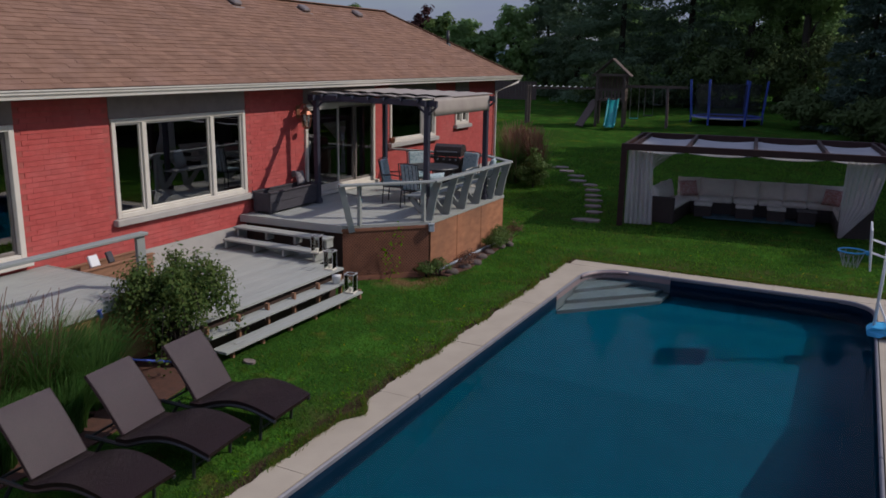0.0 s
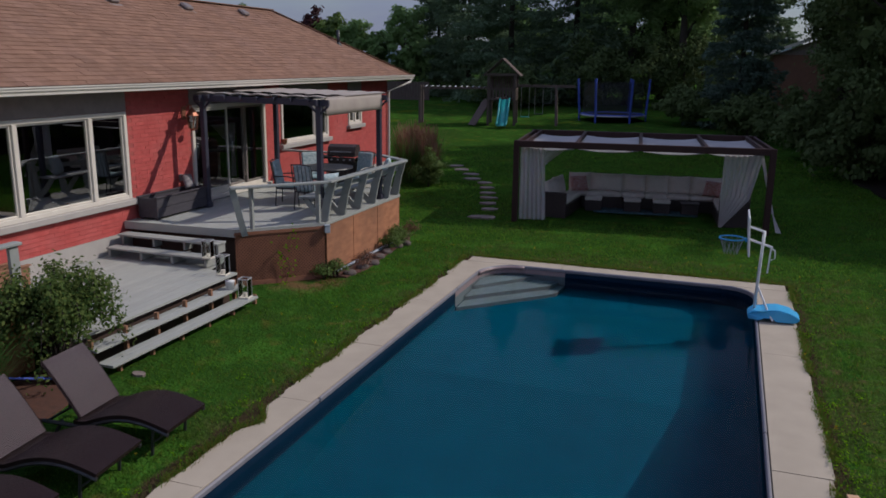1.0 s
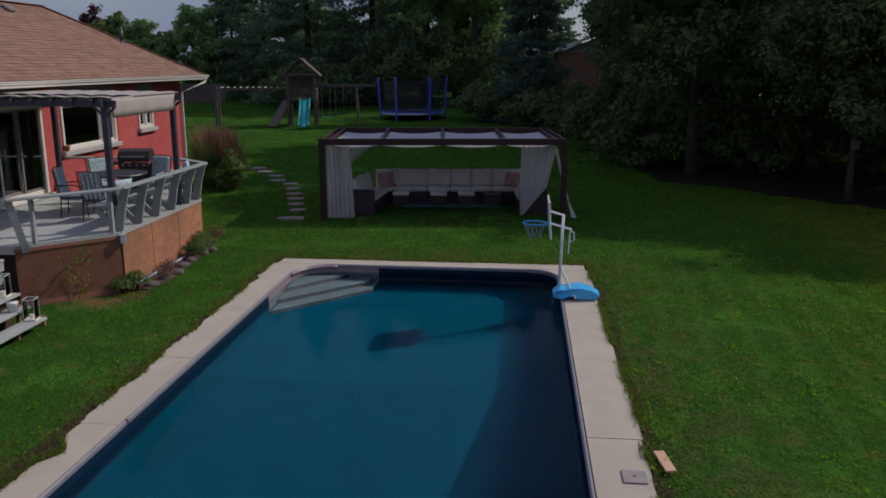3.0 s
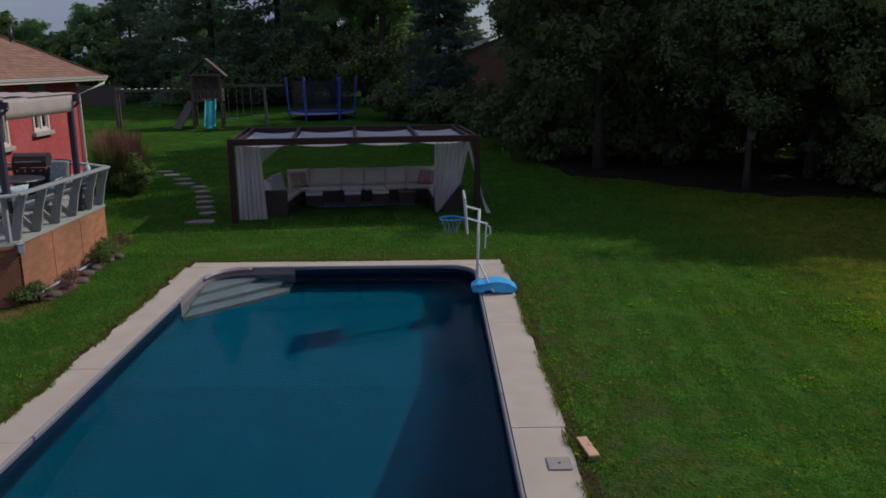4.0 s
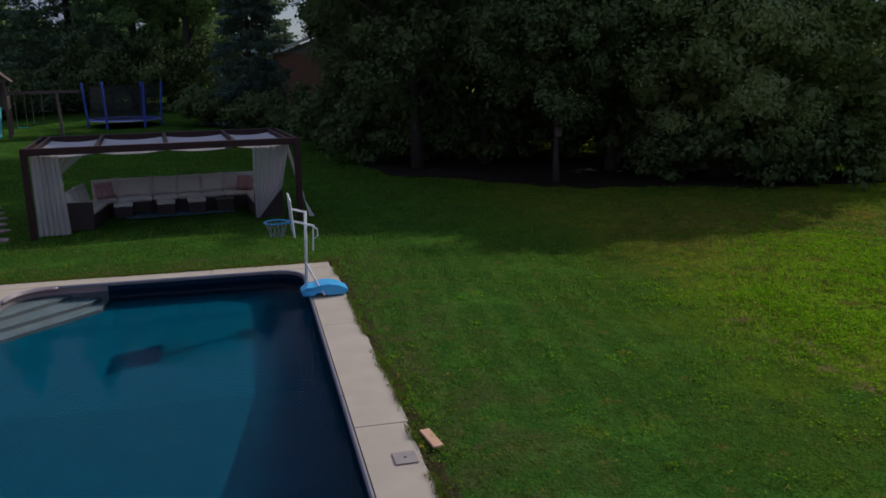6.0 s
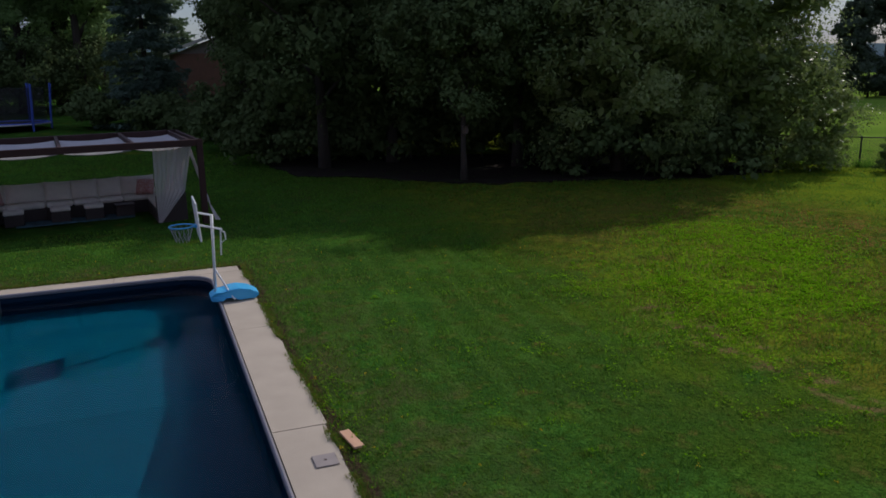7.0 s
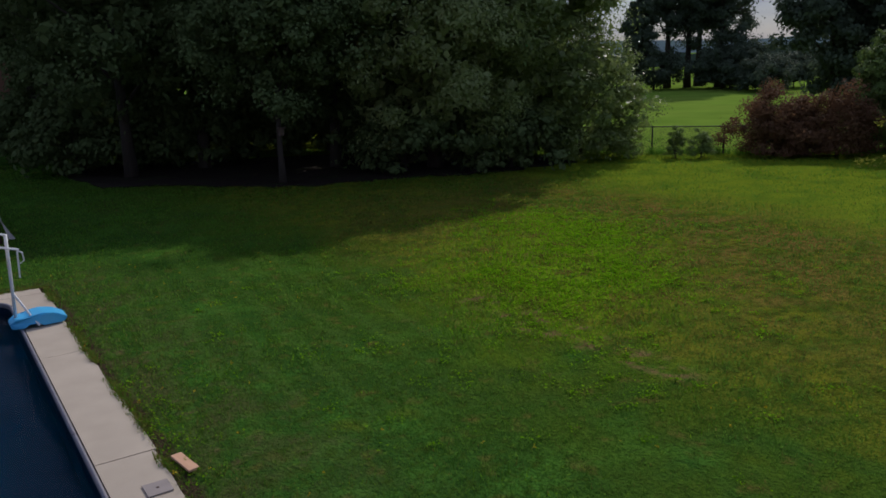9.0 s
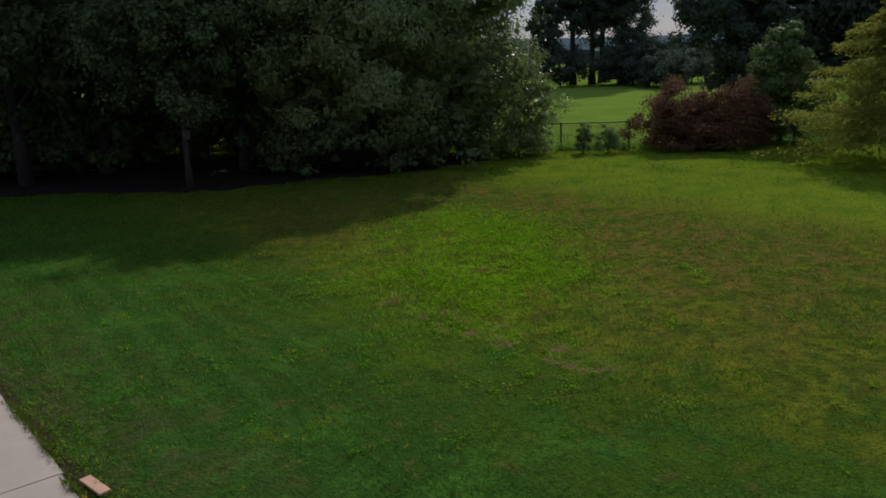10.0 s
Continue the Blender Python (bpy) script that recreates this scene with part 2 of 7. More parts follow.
M_LAWN = lawn_material()
M_FIELD = surface("meadow", (0.150, 0.240, 0.034), (0.110, 0.190, 0.026), 0.35, 0.9, 0.6, 3, c3=(0.17, 0.20, 0.04), big=0.5, spec=0.0)
M_CONC = surface("poolside_concrete", (0.375, 0.315, 0.245), (0.445, 0.375, 0.295), 1.8, 0.85, 0.25, 60, c3=(0.30, 0.25, 0.20), big=0.5)
M_COPE = surface("coping_vinyl", (0.205, 0.195, 0.22), (0.165, 0.16, 0.185), 6, 0.45, 0.05, 20)
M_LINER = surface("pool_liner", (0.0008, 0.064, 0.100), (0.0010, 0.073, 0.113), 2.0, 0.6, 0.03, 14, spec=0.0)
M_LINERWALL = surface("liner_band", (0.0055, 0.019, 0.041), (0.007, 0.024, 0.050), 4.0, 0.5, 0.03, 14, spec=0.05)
M_STEP = surface("pool_step_plastic", (0.27, 0.19, 0.19), (0.22, 0.16, 0.165), 3, 0.4, 0.04, 20)
M_BRICK = surface("red_brick", (0.49, 0.086, 0.078), (0.43, 0.066, 0.060), 9, 0.85, 0.35, 70, c3=(0.52, 0.15, 0.14), vary=0.07, placed=True)
M_MORTAR = surface("mortar", (0.42, 0.10, 0.085), (0.36, 0.08, 0.07), 12, 0.95, 0.4, 90)
M_FOUND = surface("foundation_concrete", (0.36, 0.33, 0.31), (0.42, 0.39, 0.36), 3, 0.9, 0.25, 50)
M_SHINGLE = surface("asphalt_shingle", (0.262, 0.153, 0.110), (0.220, 0.124, 0.088), 5, 0.95, 0.4, 160, c3=(0.25, 0.155, 0.13), vary=0.12, placed=True, spec=0.1)
M_TRIM = surface("cream_trim_paint", (0.62, 0.57, 0.50), (0.68, 0.63, 0.56), 4, 0.5, 0.05, 30)
M_GUTTER = surface("gutter_aluminium", (0.62, 0.58, 0.52), (0.68, 0.64, 0.58), 5, 0.45, 0.04, 30)
M_GREYPANEL = surface("grey_brown_panel", (0.22, 0.175, 0.165), (0.28, 0.225, 0.21), 5, 0.85, 0.2, 50)
M_GLASS = pane_glass("window_glass")
M_CLEARGLASS = pane_glass("lantern_glass", (0.95, 0.97, 0.96), 1.5)
M_DARKIN = surface("dim_room_paint", (0.50, 0.43, 0.40), (0.56, 0.48, 0.45), 2, 0.9, 0)
M_DECK = surface("weathered_deck_board", (0.365, 0.372, 0.345), (0.32, 0.328, 0.308), 3, 0.8, 0.3, 30, c3=(0.40, 0.395, 0.36), stretch=(7, 1, 7), vary=0.05)
M_DECKX = surface("weathered_board_across", (0.345, 0.35, 0.325), (0.30, 0.306, 0.288), 3, 0.8, 0.3, 30, c3=(0.40, 0.385, 0.36), stretch=(1, 7, 7), vary=0.05)
M_RAIL = surface("grey_green_rail_paint", (0.25, 0.265, 0.255), (0.30, 0.31, 0.295), 5, 0.7, 0.15, 40)
M_LUMBER = surface("bare_brown_lumber", (0.30, 0.15, 0.085), (0.22, 0.11, 0.065), 5, 0.85, 0.2, 40, stretch=(1, 1, 4))
M_SKIRT = surface("stained_plywood_skirt", (0.47, 0.205, 0.105), (0.31, 0.125, 0.065), 3.5, 0.8, 0.2, 30, c3=(0.18, 0.085, 0.05), big=0.8, stretch=(1, 1, 3))
M_LATTICE = surface("stained_lattice", (0.29, 0.12, 0.07), (0.22, 0.088, 0.052), 5, 0.85, 0.2, 30)
# near-black brown that stands in for shade in gaps and hollows
M_GAPSHADE = surface("painted_gap_shade", (0.045, 0.026, 0.02), (0.06, 0.034, 0.025), 3, 0.95, 0)
M_NAVY = surface("navy_black_paint", (0.028, 0.028, 0.045), (0.04, 0.04, 0.06), 5, 0.55, 0.1, 30)
M_ESPRESSO = surface("espresso_brown_paint", (0.034, 0.015, 0.014), (0.046, 0.021, 0.019), 4, 0.6, 0.08, 30, spec=0.25)
M_BARK = surface("bark", (0.055, 0.042, 0.034), (0.035, 0.027, 0.022), 8, 0.95, 0.8, 25, stretch=(1, 1, 0.25))
M_SOIL = surface("bark_mulch", (0.11, 0.045, 0.03), (0.07, 0.032, 0.022), 14, 0.95, 0.9, 50)

# ---- helpers for building ----


def link_mesh(name, bm, mat, smooth=False):
    me = bpy.data.meshes.new(name)
    bmesh.ops.recalc_face_normals(bm, faces=bm.faces)
    bm.to_mesh(me)
    bm.free()
    if smooth:
        for p in me.polygons:
            p.use_smooth = True
    me.materials.append(mat)
    return new(name, me)


def part(name, bm, mat, parent, label="", smooth=False):
    ob = link_mesh(name, bm, mat, smooth)
    ob.parent = parent
    if label:
        tagged(ob, label)
    return ob


def thing(name, loc, rz=0.0, label="", category="", group="", kind=""):
    ob = new(name)
    ob.empty_display_size = 0.1
    ob.matrix_basis = pose(*loc, 0, 0, rz)
    return tagged(ob, label, category, group, kind)


def add_box(bm, c, s, m=None, bevel=0.0):
    """A box centred at c with sizes s, optionally turned by m first."""
    mm = Matrix.Translation(c) @ (m or Matrix.Identity(4)) @ Matrix.Diagonal((*s, 1))
    r = bmesh.ops.create_cube(bm, size=1, matrix=mm)
    if bevel:
        es = list({e for v in r["verts"] for e in v.link_edges})
        bmesh.ops.bevel(bm, geom=es, offset=bevel, segments=1, affect="EDGES")
    return bm


def boxb(c, s, m=None, bevel=0.0):
    return add_box(bmesh.new(), c, s, m, bevel)


def add_beam(bm, a, b, w, h, up=(0, 0, 1), bevel=0.0):
    """A straight bar from a to b, w wide and h high."""
    a, b = Vector(a), Vector(b)
    d = (b - a)
    y = d.normalized()
    x = y.cross(Vector(up)).normalized()
    z = x.cross(y)
    m = Matrix((x, y, z)).transposed().to_4x4()
    return add_box(bm, (a + b) / 2, (w, d.length, h), m, bevel)


def beamb(a, b, w, h, up=(0, 0, 1), bevel=0.0):
    return add_beam(bmesh.new(), a, b, w, h, up, bevel)


def add_tube(bm, pts, radii, n=8, cap=True):
    """A round tube through pts with a radius at each."""
    pts = [Vector(p) for p in pts]
    if not isinstance(radii, (list, tuple)):
        radii = [radii] * len(pts)
    rings = []
    for i, p in enumerate(pts):
        d = (pts[min(i + 1, len(pts) - 1)] - pts[max(i - 1, 0)]).normalized()
        ref = Vector((0, 0, 1)) if abs(d.z) < 0.9 else Vector((1, 0, 0))
        x = d.cross(ref).normalized()
        y = d.cross(x)
        rings.append([bm.verts.new(p + (x * math.cos(k * 2 * math.pi / n) + y * math.sin(k * 2 * math.pi / n)) * radii[i]) for k in range(n)])
    for r0, r1 in zip(rings, rings[1:]):
        for k in range(n):
            bm.faces.new((r0[k], r0[(k + 1) % n], r1[(k + 1) % n], r1[k]))
    if cap:
        bm.faces.new(rings[0])
        bm.faces.new(rings[-1])
    return bm


def tubeb(pts, radii, n=8):
    return add_tube(bmesh.new(), pts, radii, n)


def add_prism(bm, outline, z0, z1):
    """An upright prism over a plan outline."""
    lo = [bm.verts.new((x, y, z0)) for x, y in outline]
    hi = [bm.verts.new((x, y, z1)) for x, y in outline]
    n = len(outline)
    bm.faces.new(lo)
    bm.faces.new(hi)
    for i in range(n):
        bm.faces.new((lo[i], lo[(i + 1) % n], hi[(i + 1) % n], hi[i]))
    return bm


def add_profile(bm, prof, axis, a, b):
    """A closed profile [(u, z)] pushed along x or y from a to b."""
    def at(u, z, s):
        return (s, u, z) if axis == "x" else (u, s, z)
    p = [bm.verts.new(at(u, z, a)) for u, z in prof]
    q = [bm.verts.new(at(u, z, b)) for u, z in prof]
    n = len(prof)
    bm.faces.new(p)
    bm.faces.new(q)
    for i in range(n):
        bm.faces.new((p[i], p[(i + 1) % n], q[(i + 1) % n], q[i]))
    return bm


def raw_mesh(name, verts, faces, mat, smooth=False):
    """A mesh object from numpy arrays of vertices and of quads or triangles."""
    me = bpy.data.meshes.new(name)
    k = faces.shape[1]
    me.vertices.add(len(verts))
    me.vertices.foreach_set("co", np.ascontiguousarray(verts, dtype=np.float32).ravel())
    me.loops.add(faces.size)
    me.loops.foreach_set("vertex_index", np.ascontiguousarray(faces, dtype=np.int32).ravel())
    me.polygons.add(len(faces))
    me.polygons.foreach_set("loop_start", np.arange(0, faces.size, k, dtype=np.int32))
    me.update(calc_edges=True)
    me.validate()
    me.shade_flat()
    me.materials.append(mat)
    return new(name, me)


RNG = np.random.default_rng(7)


def leaf_quads(centres, length, width, droop=0.0, dirs=None, spread=1.0, facing=None):
    """Loose four-cornered leaves round the centres, each turned its own way."""
    n = len(centres)
    d = RNG.normal(size=(n, 3)) if dirs is None else dirs + RNG.normal(size=(n, 3)) * spread
    d[:, 2] -= droop
    d /= np.linalg.norm(d, axis=1, keepdims=True) + 1e-9
    if facing is None:
        s = np.cross(d, RNG.normal(size=(n, 3)))
    else:
        s = np.cross(d, facing + RNG.normal(size=(n, 3)) * 0.45)
        d = np.cross(facing + RNG.normal(size=(n, 3)) * 0.3, s)
        d /= np.linalg.norm(d, axis=1, keepdims=True) + 1e-9
    s /= np.linalg.norm(s, axis=1, keepdims=True) + 1e-9
    ln = length * RNG.uniform(0.6, 1.3, (n, 1))
    wd = width * RNG.uniform(0.6, 1.3, (n, 1))
    v = np.stack([centres - d * ln / 2, centres + s * wd / 2, centres + d * ln / 2, centres - s * wd / 2], 1).reshape(-1, 3)
    return v, np.arange(4 * n).reshape(-1, 4)


def ground_z(x, y):
    """The lawn: level round the pool, rising gently towards the trees at the back."""
    s = np.clip((np.asarray(y, dtype=float) - 25.0) / 6.0, 0, 1)
    r = 0.036 * (np.clip(np.asarray(y, dtype=float), 25, 75) - 28.0) * s * s * (3 - 2 * s)
    w = np.clip((9.0 - np.asarray(x, dtype=float)) / 14.0, 0, 1)
    return np.maximum(r, 0) * w

# ---- ground ----
POOL = (-4.36, 0.65, 3.0, 15.1)
APRON = (-4.82, 1.19, 2.3, 15.55)


def build_ground():
    xs = np.unique(np.concatenate([np.linspace(-30, 60, 181), [APRON[0] + 0.34, APRON[1] - 0.3], [-900, -500, -250, -120, -60, 60, 90, 150, 300, 600, 900]]))
    ys = np.unique(np.concatenate([np.linspace(-10, 80, 181), [APRON[2], APRON[3]], [-900, -400, -150, -50, 100, 130, 180, 300, 600, 900]]))
    gx, gy = np.meshgrid(xs, ys, indexing="ij")
    gz = ground_z(gx, gy) + 0.012 * np.sin(gx * 1.7 + np.sin(gy)) * np.cos(gy * 1.3)
    near = (gx > APRON[0] - 0.6) & (gx < APRON[1] + 0.6) & (gy > APRON[2] - 0.6) & (gy < APRON[3] + 0.6)
    gz[near] = -0.02
    v = np.stack([gx, gy, gz], -1).reshape(-1, 3)
    nx, ny = len(xs), len(ys)
    i, j = np.meshgrid(np.arange(nx - 1), np.arange(ny - 1), indexing="ij")
    cx, cy = (xs[:-1] + xs[1:])[i] / 2, (ys[:-1] + ys[1:])[j] / 2
    keep = ~((cx > APRON[0] + 0.34) & (cx < APRON[1] - 0.3) & (cy > APRON[2]) & (cy < APRON[3]))
    a = i * ny + j
    f = np.stack([a, a + ny, a + ny + 1, a + 1], -1)[keep]
    ob = raw_mesh("ground", v, f, M_LAWN)
    for p in ob.data.polygons:
        p.use_smooth = True
    # the meadow beyond the fence
    ob.data.materials.append(M_FIELD)
    idx = np.zeros(len(ob.data.polygons), dtype=np.int32)
    fx, fy = cx[keep], cy[keep]
    idx[(fx * 0.737 + fy * 0.676 > 31.0) & (fx > 20)] = 1
    ob.data.polygons.foreach_set("material_index", idx)
    tagged(ob, "green patchy summer lawn with weeds and bare spots", "lawn", kind="structure")


build_ground()

# ---- pool ----
WATER_Z = -0.14


def pool_outline(inset=0.0):
    """The pool's plan, far corners rounded."""
    x0, x1, y0, y1 = POOL[0] + inset, POOL[1] - inset, POOL[2] + inset, POOL[3] - inset
    pts = [(x0, y0), (x1, y0)]
    r = 0.55 - inset
    pts += [(x1 - r + r * math.cos(a), y1 - r + r * math.sin(a)) for a in np.linspace(0, math.pi / 2, 9)]
    r = 0.75 - inset
    pts += [(x0 + r + r * math.cos(a), y1 - r + r * math.sin(a)) for a in np.linspace(math.pi / 2, math.pi, 9)]
    return pts


def water_material():
    m = bpy.data.materials.new("pool_water")
    m.use_nodes = True
    nt = m.node_tree
    nt.nodes.remove(nt.nodes["Principled BSDF"])
    rf = nt.nodes.new("ShaderNodeBsdfRefraction")
    rf.inputs["Color"].default_value = (0.50, 0.82, 0.89, 1)
    rf.inputs["IOR"].default_value = 1.33
    gl = nt.nodes.new("ShaderNodeBsdfGlossy")
    gl.inputs["Roughness"].default_value = 0.05
    rf.inputs["Roughness"].default_value = 0.0
    fr = nt.nodes.new("ShaderNodeFresnel")
    fr.inputs["IOR"].default_value = 1.33
    half = nt.nodes.new("ShaderNodeMath")
    half.operation = "MULTIPLY"
    half.inputs[1].default_value = 0.32
    ms = nt.nodes.new("ShaderNodeMixShader")
    co = nt.nodes.new("ShaderNodeTexCoord")
    n = nt.nodes.new("ShaderNodeTexNoise")
    n.inputs["Scale"].default_value, n.inputs["Detail"].default_value = 1.3, 3
    bp = nt.nodes.new("ShaderNodeBump")
    bp.inputs["Strength"].default_value, bp.inputs["Distance"].default_value = 0.12, 0.05
    nt.links.new(co.outputs["Object"], n.inputs["Vector"])
    nt.links.new(n.outputs["Fac"], bp.inputs["Height"])
    for node in (rf, gl, fr):
        nt.links.new(bp.outputs["Normal"], node.inputs["Normal"])
    nt.links.new(fr.outputs["Fac"], half.inputs[0])
    nt.links.new(half.outputs[0], ms.inputs["Fac"])
    nt.links.new(rf.outputs["BSDF"], ms.inputs[1])
    nt.links.new(gl.outputs["BSDF"], ms.inputs[2])
    nt.links.new(ms.outputs["Shader"], nt.nodes["Material Output"].inputs["Surface"])
    return m


def build_pool():
    out = pool_outline()
    # shell: dark band on the walls, blue floor that falls away towards the near end
    bm = bmesh.new()
    n = len(out)
    def depth(y):
        return -0.9 - 0.19 * max(0.0, 10.3 - y)
    ys = [p[1] for p in out]
    top = [bm.verts.new((x, y, -0.01)) for x, y in out]
    low = [bm.verts.new((x, y, -2.5)) for x, y in out]
    for i in range(n):
        bm.faces.new((top[i], top[(i + 1) % n], low[(i + 1) % n], low[i]))
    shell = thing("swimming_pool", ((POOL[0] + POOL[1]) / 2, 9, 0), 0, "inground rectangular pool with dark blue liner and clear water", "pool", kind="structure")
    shell.matrix_basis = Matrix.Identity(4)
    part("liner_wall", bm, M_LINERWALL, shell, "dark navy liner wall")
    bm = bmesh.new()
    rows = []
    for y in (2.9, 6.3, 10.3, 12.0, 15.15):
        z = depth(y)
        e = 0.0
        prof = [(0.002, -0.5), (0.003, z + 0.05), (0.004, z + 0.02), (0.005, z + 0.005), (0.006, z)]
        rows.append([bm.verts.new((POOL[0] + d, y, zz)) for d, zz in prof] + [bm.verts.new((POOL[1] - d, y, zz)) for d, zz in reversed(prof)])
    for a, b in zip(rows, rows[1:]):
        for k in range(9):
            bm.faces.new((a[k], a[k + 1], b[k + 1], b[k]))
    part("liner_floor", bm, M_LINER, shell, "teal blue liner floor")
    # water
    bm = bmesh.new()
    bm.faces.new([bm.verts.new((x, y, WATER_Z)) for x, y in pool_outline(0.005)])
    w = tagged(link_mesh("water", bm, water_material()), "still clear teal pool water with faint ripples", "water", kind="structure")
    w.visible_shadow = False
    # moulded corner steps
    st = thing("pool_steps", (0, 0, 0), 0, "moulded grey plastic corner steps under water", "pool steps")
    for k, (ya, xb, yb, xe) in enumerate(((13.95, -3.55, 14.88, -3.4), (13.45, -3.02, 14.74, -2.92), (13.0, -2.84, 14.5, -2.8))):
        z = -0.27 - 0.22 * k
        bm = bmesh.new()
        x0, y1 = POOL[0] + 0.03, POOL[3] - 0.03
        r = 0.62
        pl = [(x0, ya), (xb, yb), (xe, y1)]
        pl += [(x0 + r + r * math.cos(a), y1 - r + r * math.sin(a)) for a in np.linspace(math.pi / 2, math.pi, 7)]
        add_prism(bm, pl, z - 0.22, z)
        part("tread", bm, M_STEP, st)
    bm = bmesh.new()
    ring = [(POOL[0] + 0.012, 13.0)] + [(POOL[0] + 0.75 - 0.738 * math.cos(a), POOL[3] - 0.75 + 0.738 * math.sin(a)) for a in np.linspace(0, math.pi / 2, 9)] + [(-2.8, POOL[3] - 0.012), (-2.8, POOL[3] - 0.002)]
    hi, lo = [bm.verts.new((x, y, -0.05)) for x, y in ring], [bm.verts.new((x, y, -0.72)) for x, y in ring]
    for i in range(len(ring) - 1):
        bm.faces.new((hi[i], hi[i + 1], lo[i + 1], lo[i]))
    part("surround", bm, M_STEP, st, "moulded grey-lilac surround above the steps")
    lip = bmesh.new()
    add_tube(lip, [(POOL[0] + 0.75 + 0.72 * math.cos(a), POOL[3] - 0.75 + 0.72 * math.sin(a), -0.03) for a in np.linspace(math.pi / 2, math.pi, 10)], 0.035, 6)
    part("lip", lip, M_STEP, st, "pale moulded lip", True)
    # coping, one length a side
    CO = -0.023
    prof_w, prof_h = 0.042, 0.07
    cope = thing("coping", (0, 0, 0), 0, "grey vinyl coping along the pool edge", "coping", kind="structure")
    lengths = [((POOL[0], 3.0, CO), (POOL[0], 7.95, CO)), ((POOL[0], 7.97, CO), (POOL[0], 13.1, CO)), ((POOL[0], 13.1, CO), (POOL[0], 14.36, CO)),
               ((POOL[1], 3.0, CO), (POOL[1], 8.9, CO)), ((POOL[1], 8.92, CO), (POOL[1], 14.56, CO)),
               ((POOL[0] + 0.74, POOL[3], CO), (-2.8, POOL[3], CO)), ((-2.8, POOL[3], CO), (POOL[1] - 0.54, POOL[3], CO)),
               ((POOL[0], POOL[2], CO), (POOL[1], POOL[2], CO))]
    for a, b in lengths:
        part("coping_length", beamb(a, b, prof_w, prof_h, bevel=0.015), M_COPE, cope)
    for cx, cy, r, a0 in ((POOL[1] - 0.55, POOL[3] - 0.55, 0.55, 0), (POOL[0] + 0.75, POOL[3] - 0.75, 0.75, math.pi / 2)):
        bm = bmesh.new()
        prev = None
        for a in np.linspace(a0, a0 + math.pi / 2, 10):
            ring = [bm.verts.new((cx + (r + dr) * math.cos(a), cy + (r + dr) * math.sin(a), z)) for dr, z in ((-0.021, -0.058), (-0.021, -0.003), (-0.010, 0.012), (0.010, 0.012), (0.021, -0.003), (0.021, -0.058))]
            if prev:
                for k in range(6):
                    bm.faces.new((prev[k], prev[(k + 1) % 6], ring[(k + 1) % 6], ring[k]))
            prev = ring
        part("coping_length", bm, M_COPE, cope)


build_pool()


def ragged_edge(y):
    """How far the lawn has crept over the concrete at y."""
    bites = sum(a * np.exp(-((y - c) / w) ** 2) for c, w, a in ((7.2, 0.22, 0.17), (5.2, 0.3, 0.05), (9.3, 0.3, 0.03), (11.2, 0.3, 0.03), (13.9, 0.2, 0.07)))
    return bites - 0.010 * np.clip(y - 6.0, 0, 9) + 0.018 * np.sin(1.1 * y + 0.4) + 0.020 * np.sin(2.7 * y + 1.0) * np.sin(0.9 * y) + 0.009 * np.sin(9.7 * y)


def build_apron():
    """Concrete slabs with tooled joints; the grass side is nibbled by the lawn."""
    ap = thing("pavement", (0, 0, 0), 0, "weathered beige concrete strip round the pool", "pavement", kind="structure")
    g = 0.006
    rng = random.Random(3)

    def slab(x0, x1, y0, y1, ragged=None):
        bm = bmesh.new()
        pl = [(x0 + g / 2, y0 + g / 2), (x1 - g / 2, y0 + g / 2), (x1 - g / 2, y1 - g / 2), (x0 + g / 2, y1 - g / 2)]
        if ragged == "L":
            n = max(3, int((y1 - y0) / 0.09))
            pl = pl[:3] + [(x0 + ragged_edge(y1 - g - (y1 - y0 - 2 * g) * k / n) + rng.uniform(-0.02, 0.02), y1 - g - (y1 - y0 - 2 * g) * k / n) for k in range(n + 1)]
        elif ragged == "R":
            n = max(3, int((y1 - y0) / 0.18))
            pl = [pl[0]] + [(x1 - 0.7 * ragged_edge(y0 + g + 17 + (y1 - y0) * k / n) + rng.uniform(-0.015, 0.015), y0 + g + (y1 - y0 - 2 * g) * k / n) for k in range(n + 1)] + [pl[3]]
        add_prism(bm, pl, -0.12, 0.0 + rng.uniform(-0.003, 0.003))
        part("slab", bm, M_CONC, ap)
    lx, rx_ = POOL[0] - 0.032, POOL[1] + 0.032
    cuts = [2.3, 5.75, 7.85, 9.9, 12.2, POOL[3] + 0.032]
    for a, b in zip(cuts, cuts[1:]):
        slab(APRON[0], lx, a, b, "L")
    cuts = [2.3, 5.2, 8.05, 11.6, POOL[3] + 0.032]
    for a, b in zip(cuts, cuts[1:]):
        slab(rx_, APRON[1], a, b, "R")
    cuts = [APRON[0], -2.9, -1.0, APRON[1]]
    for a, b in zip(cuts, cuts[1:]):
        slab(a, b, POOL[3] + 0.032, APRON[3])
    slab(lx, rx_, 2.3, POOL[2] - 0.06)
    # fill behind the rounded corners
    for cx, cy, r, sx in ((POOL[1] - 0.55, POOL[3] - 0.55, 0.582, 1), (POOL[0] + 0.75, POOL[3] - 0.75, 0.782, -1)):
        bm = bmesh.new()
        ex, ey = cx + sx * (r + 0.004), cy + r + 0.004
        arc = [(cx + sx * r * math.cos(a), cy + r * math.sin(a)) for a in np.linspace(0, math.pi / 2, 9)]
        add_prism(bm, arc + [(cx, ey), (ex, ey), (ex, cy)], -0.12, -0.002)
        part("slab", bm, M_CONC, ap)


build_apron()

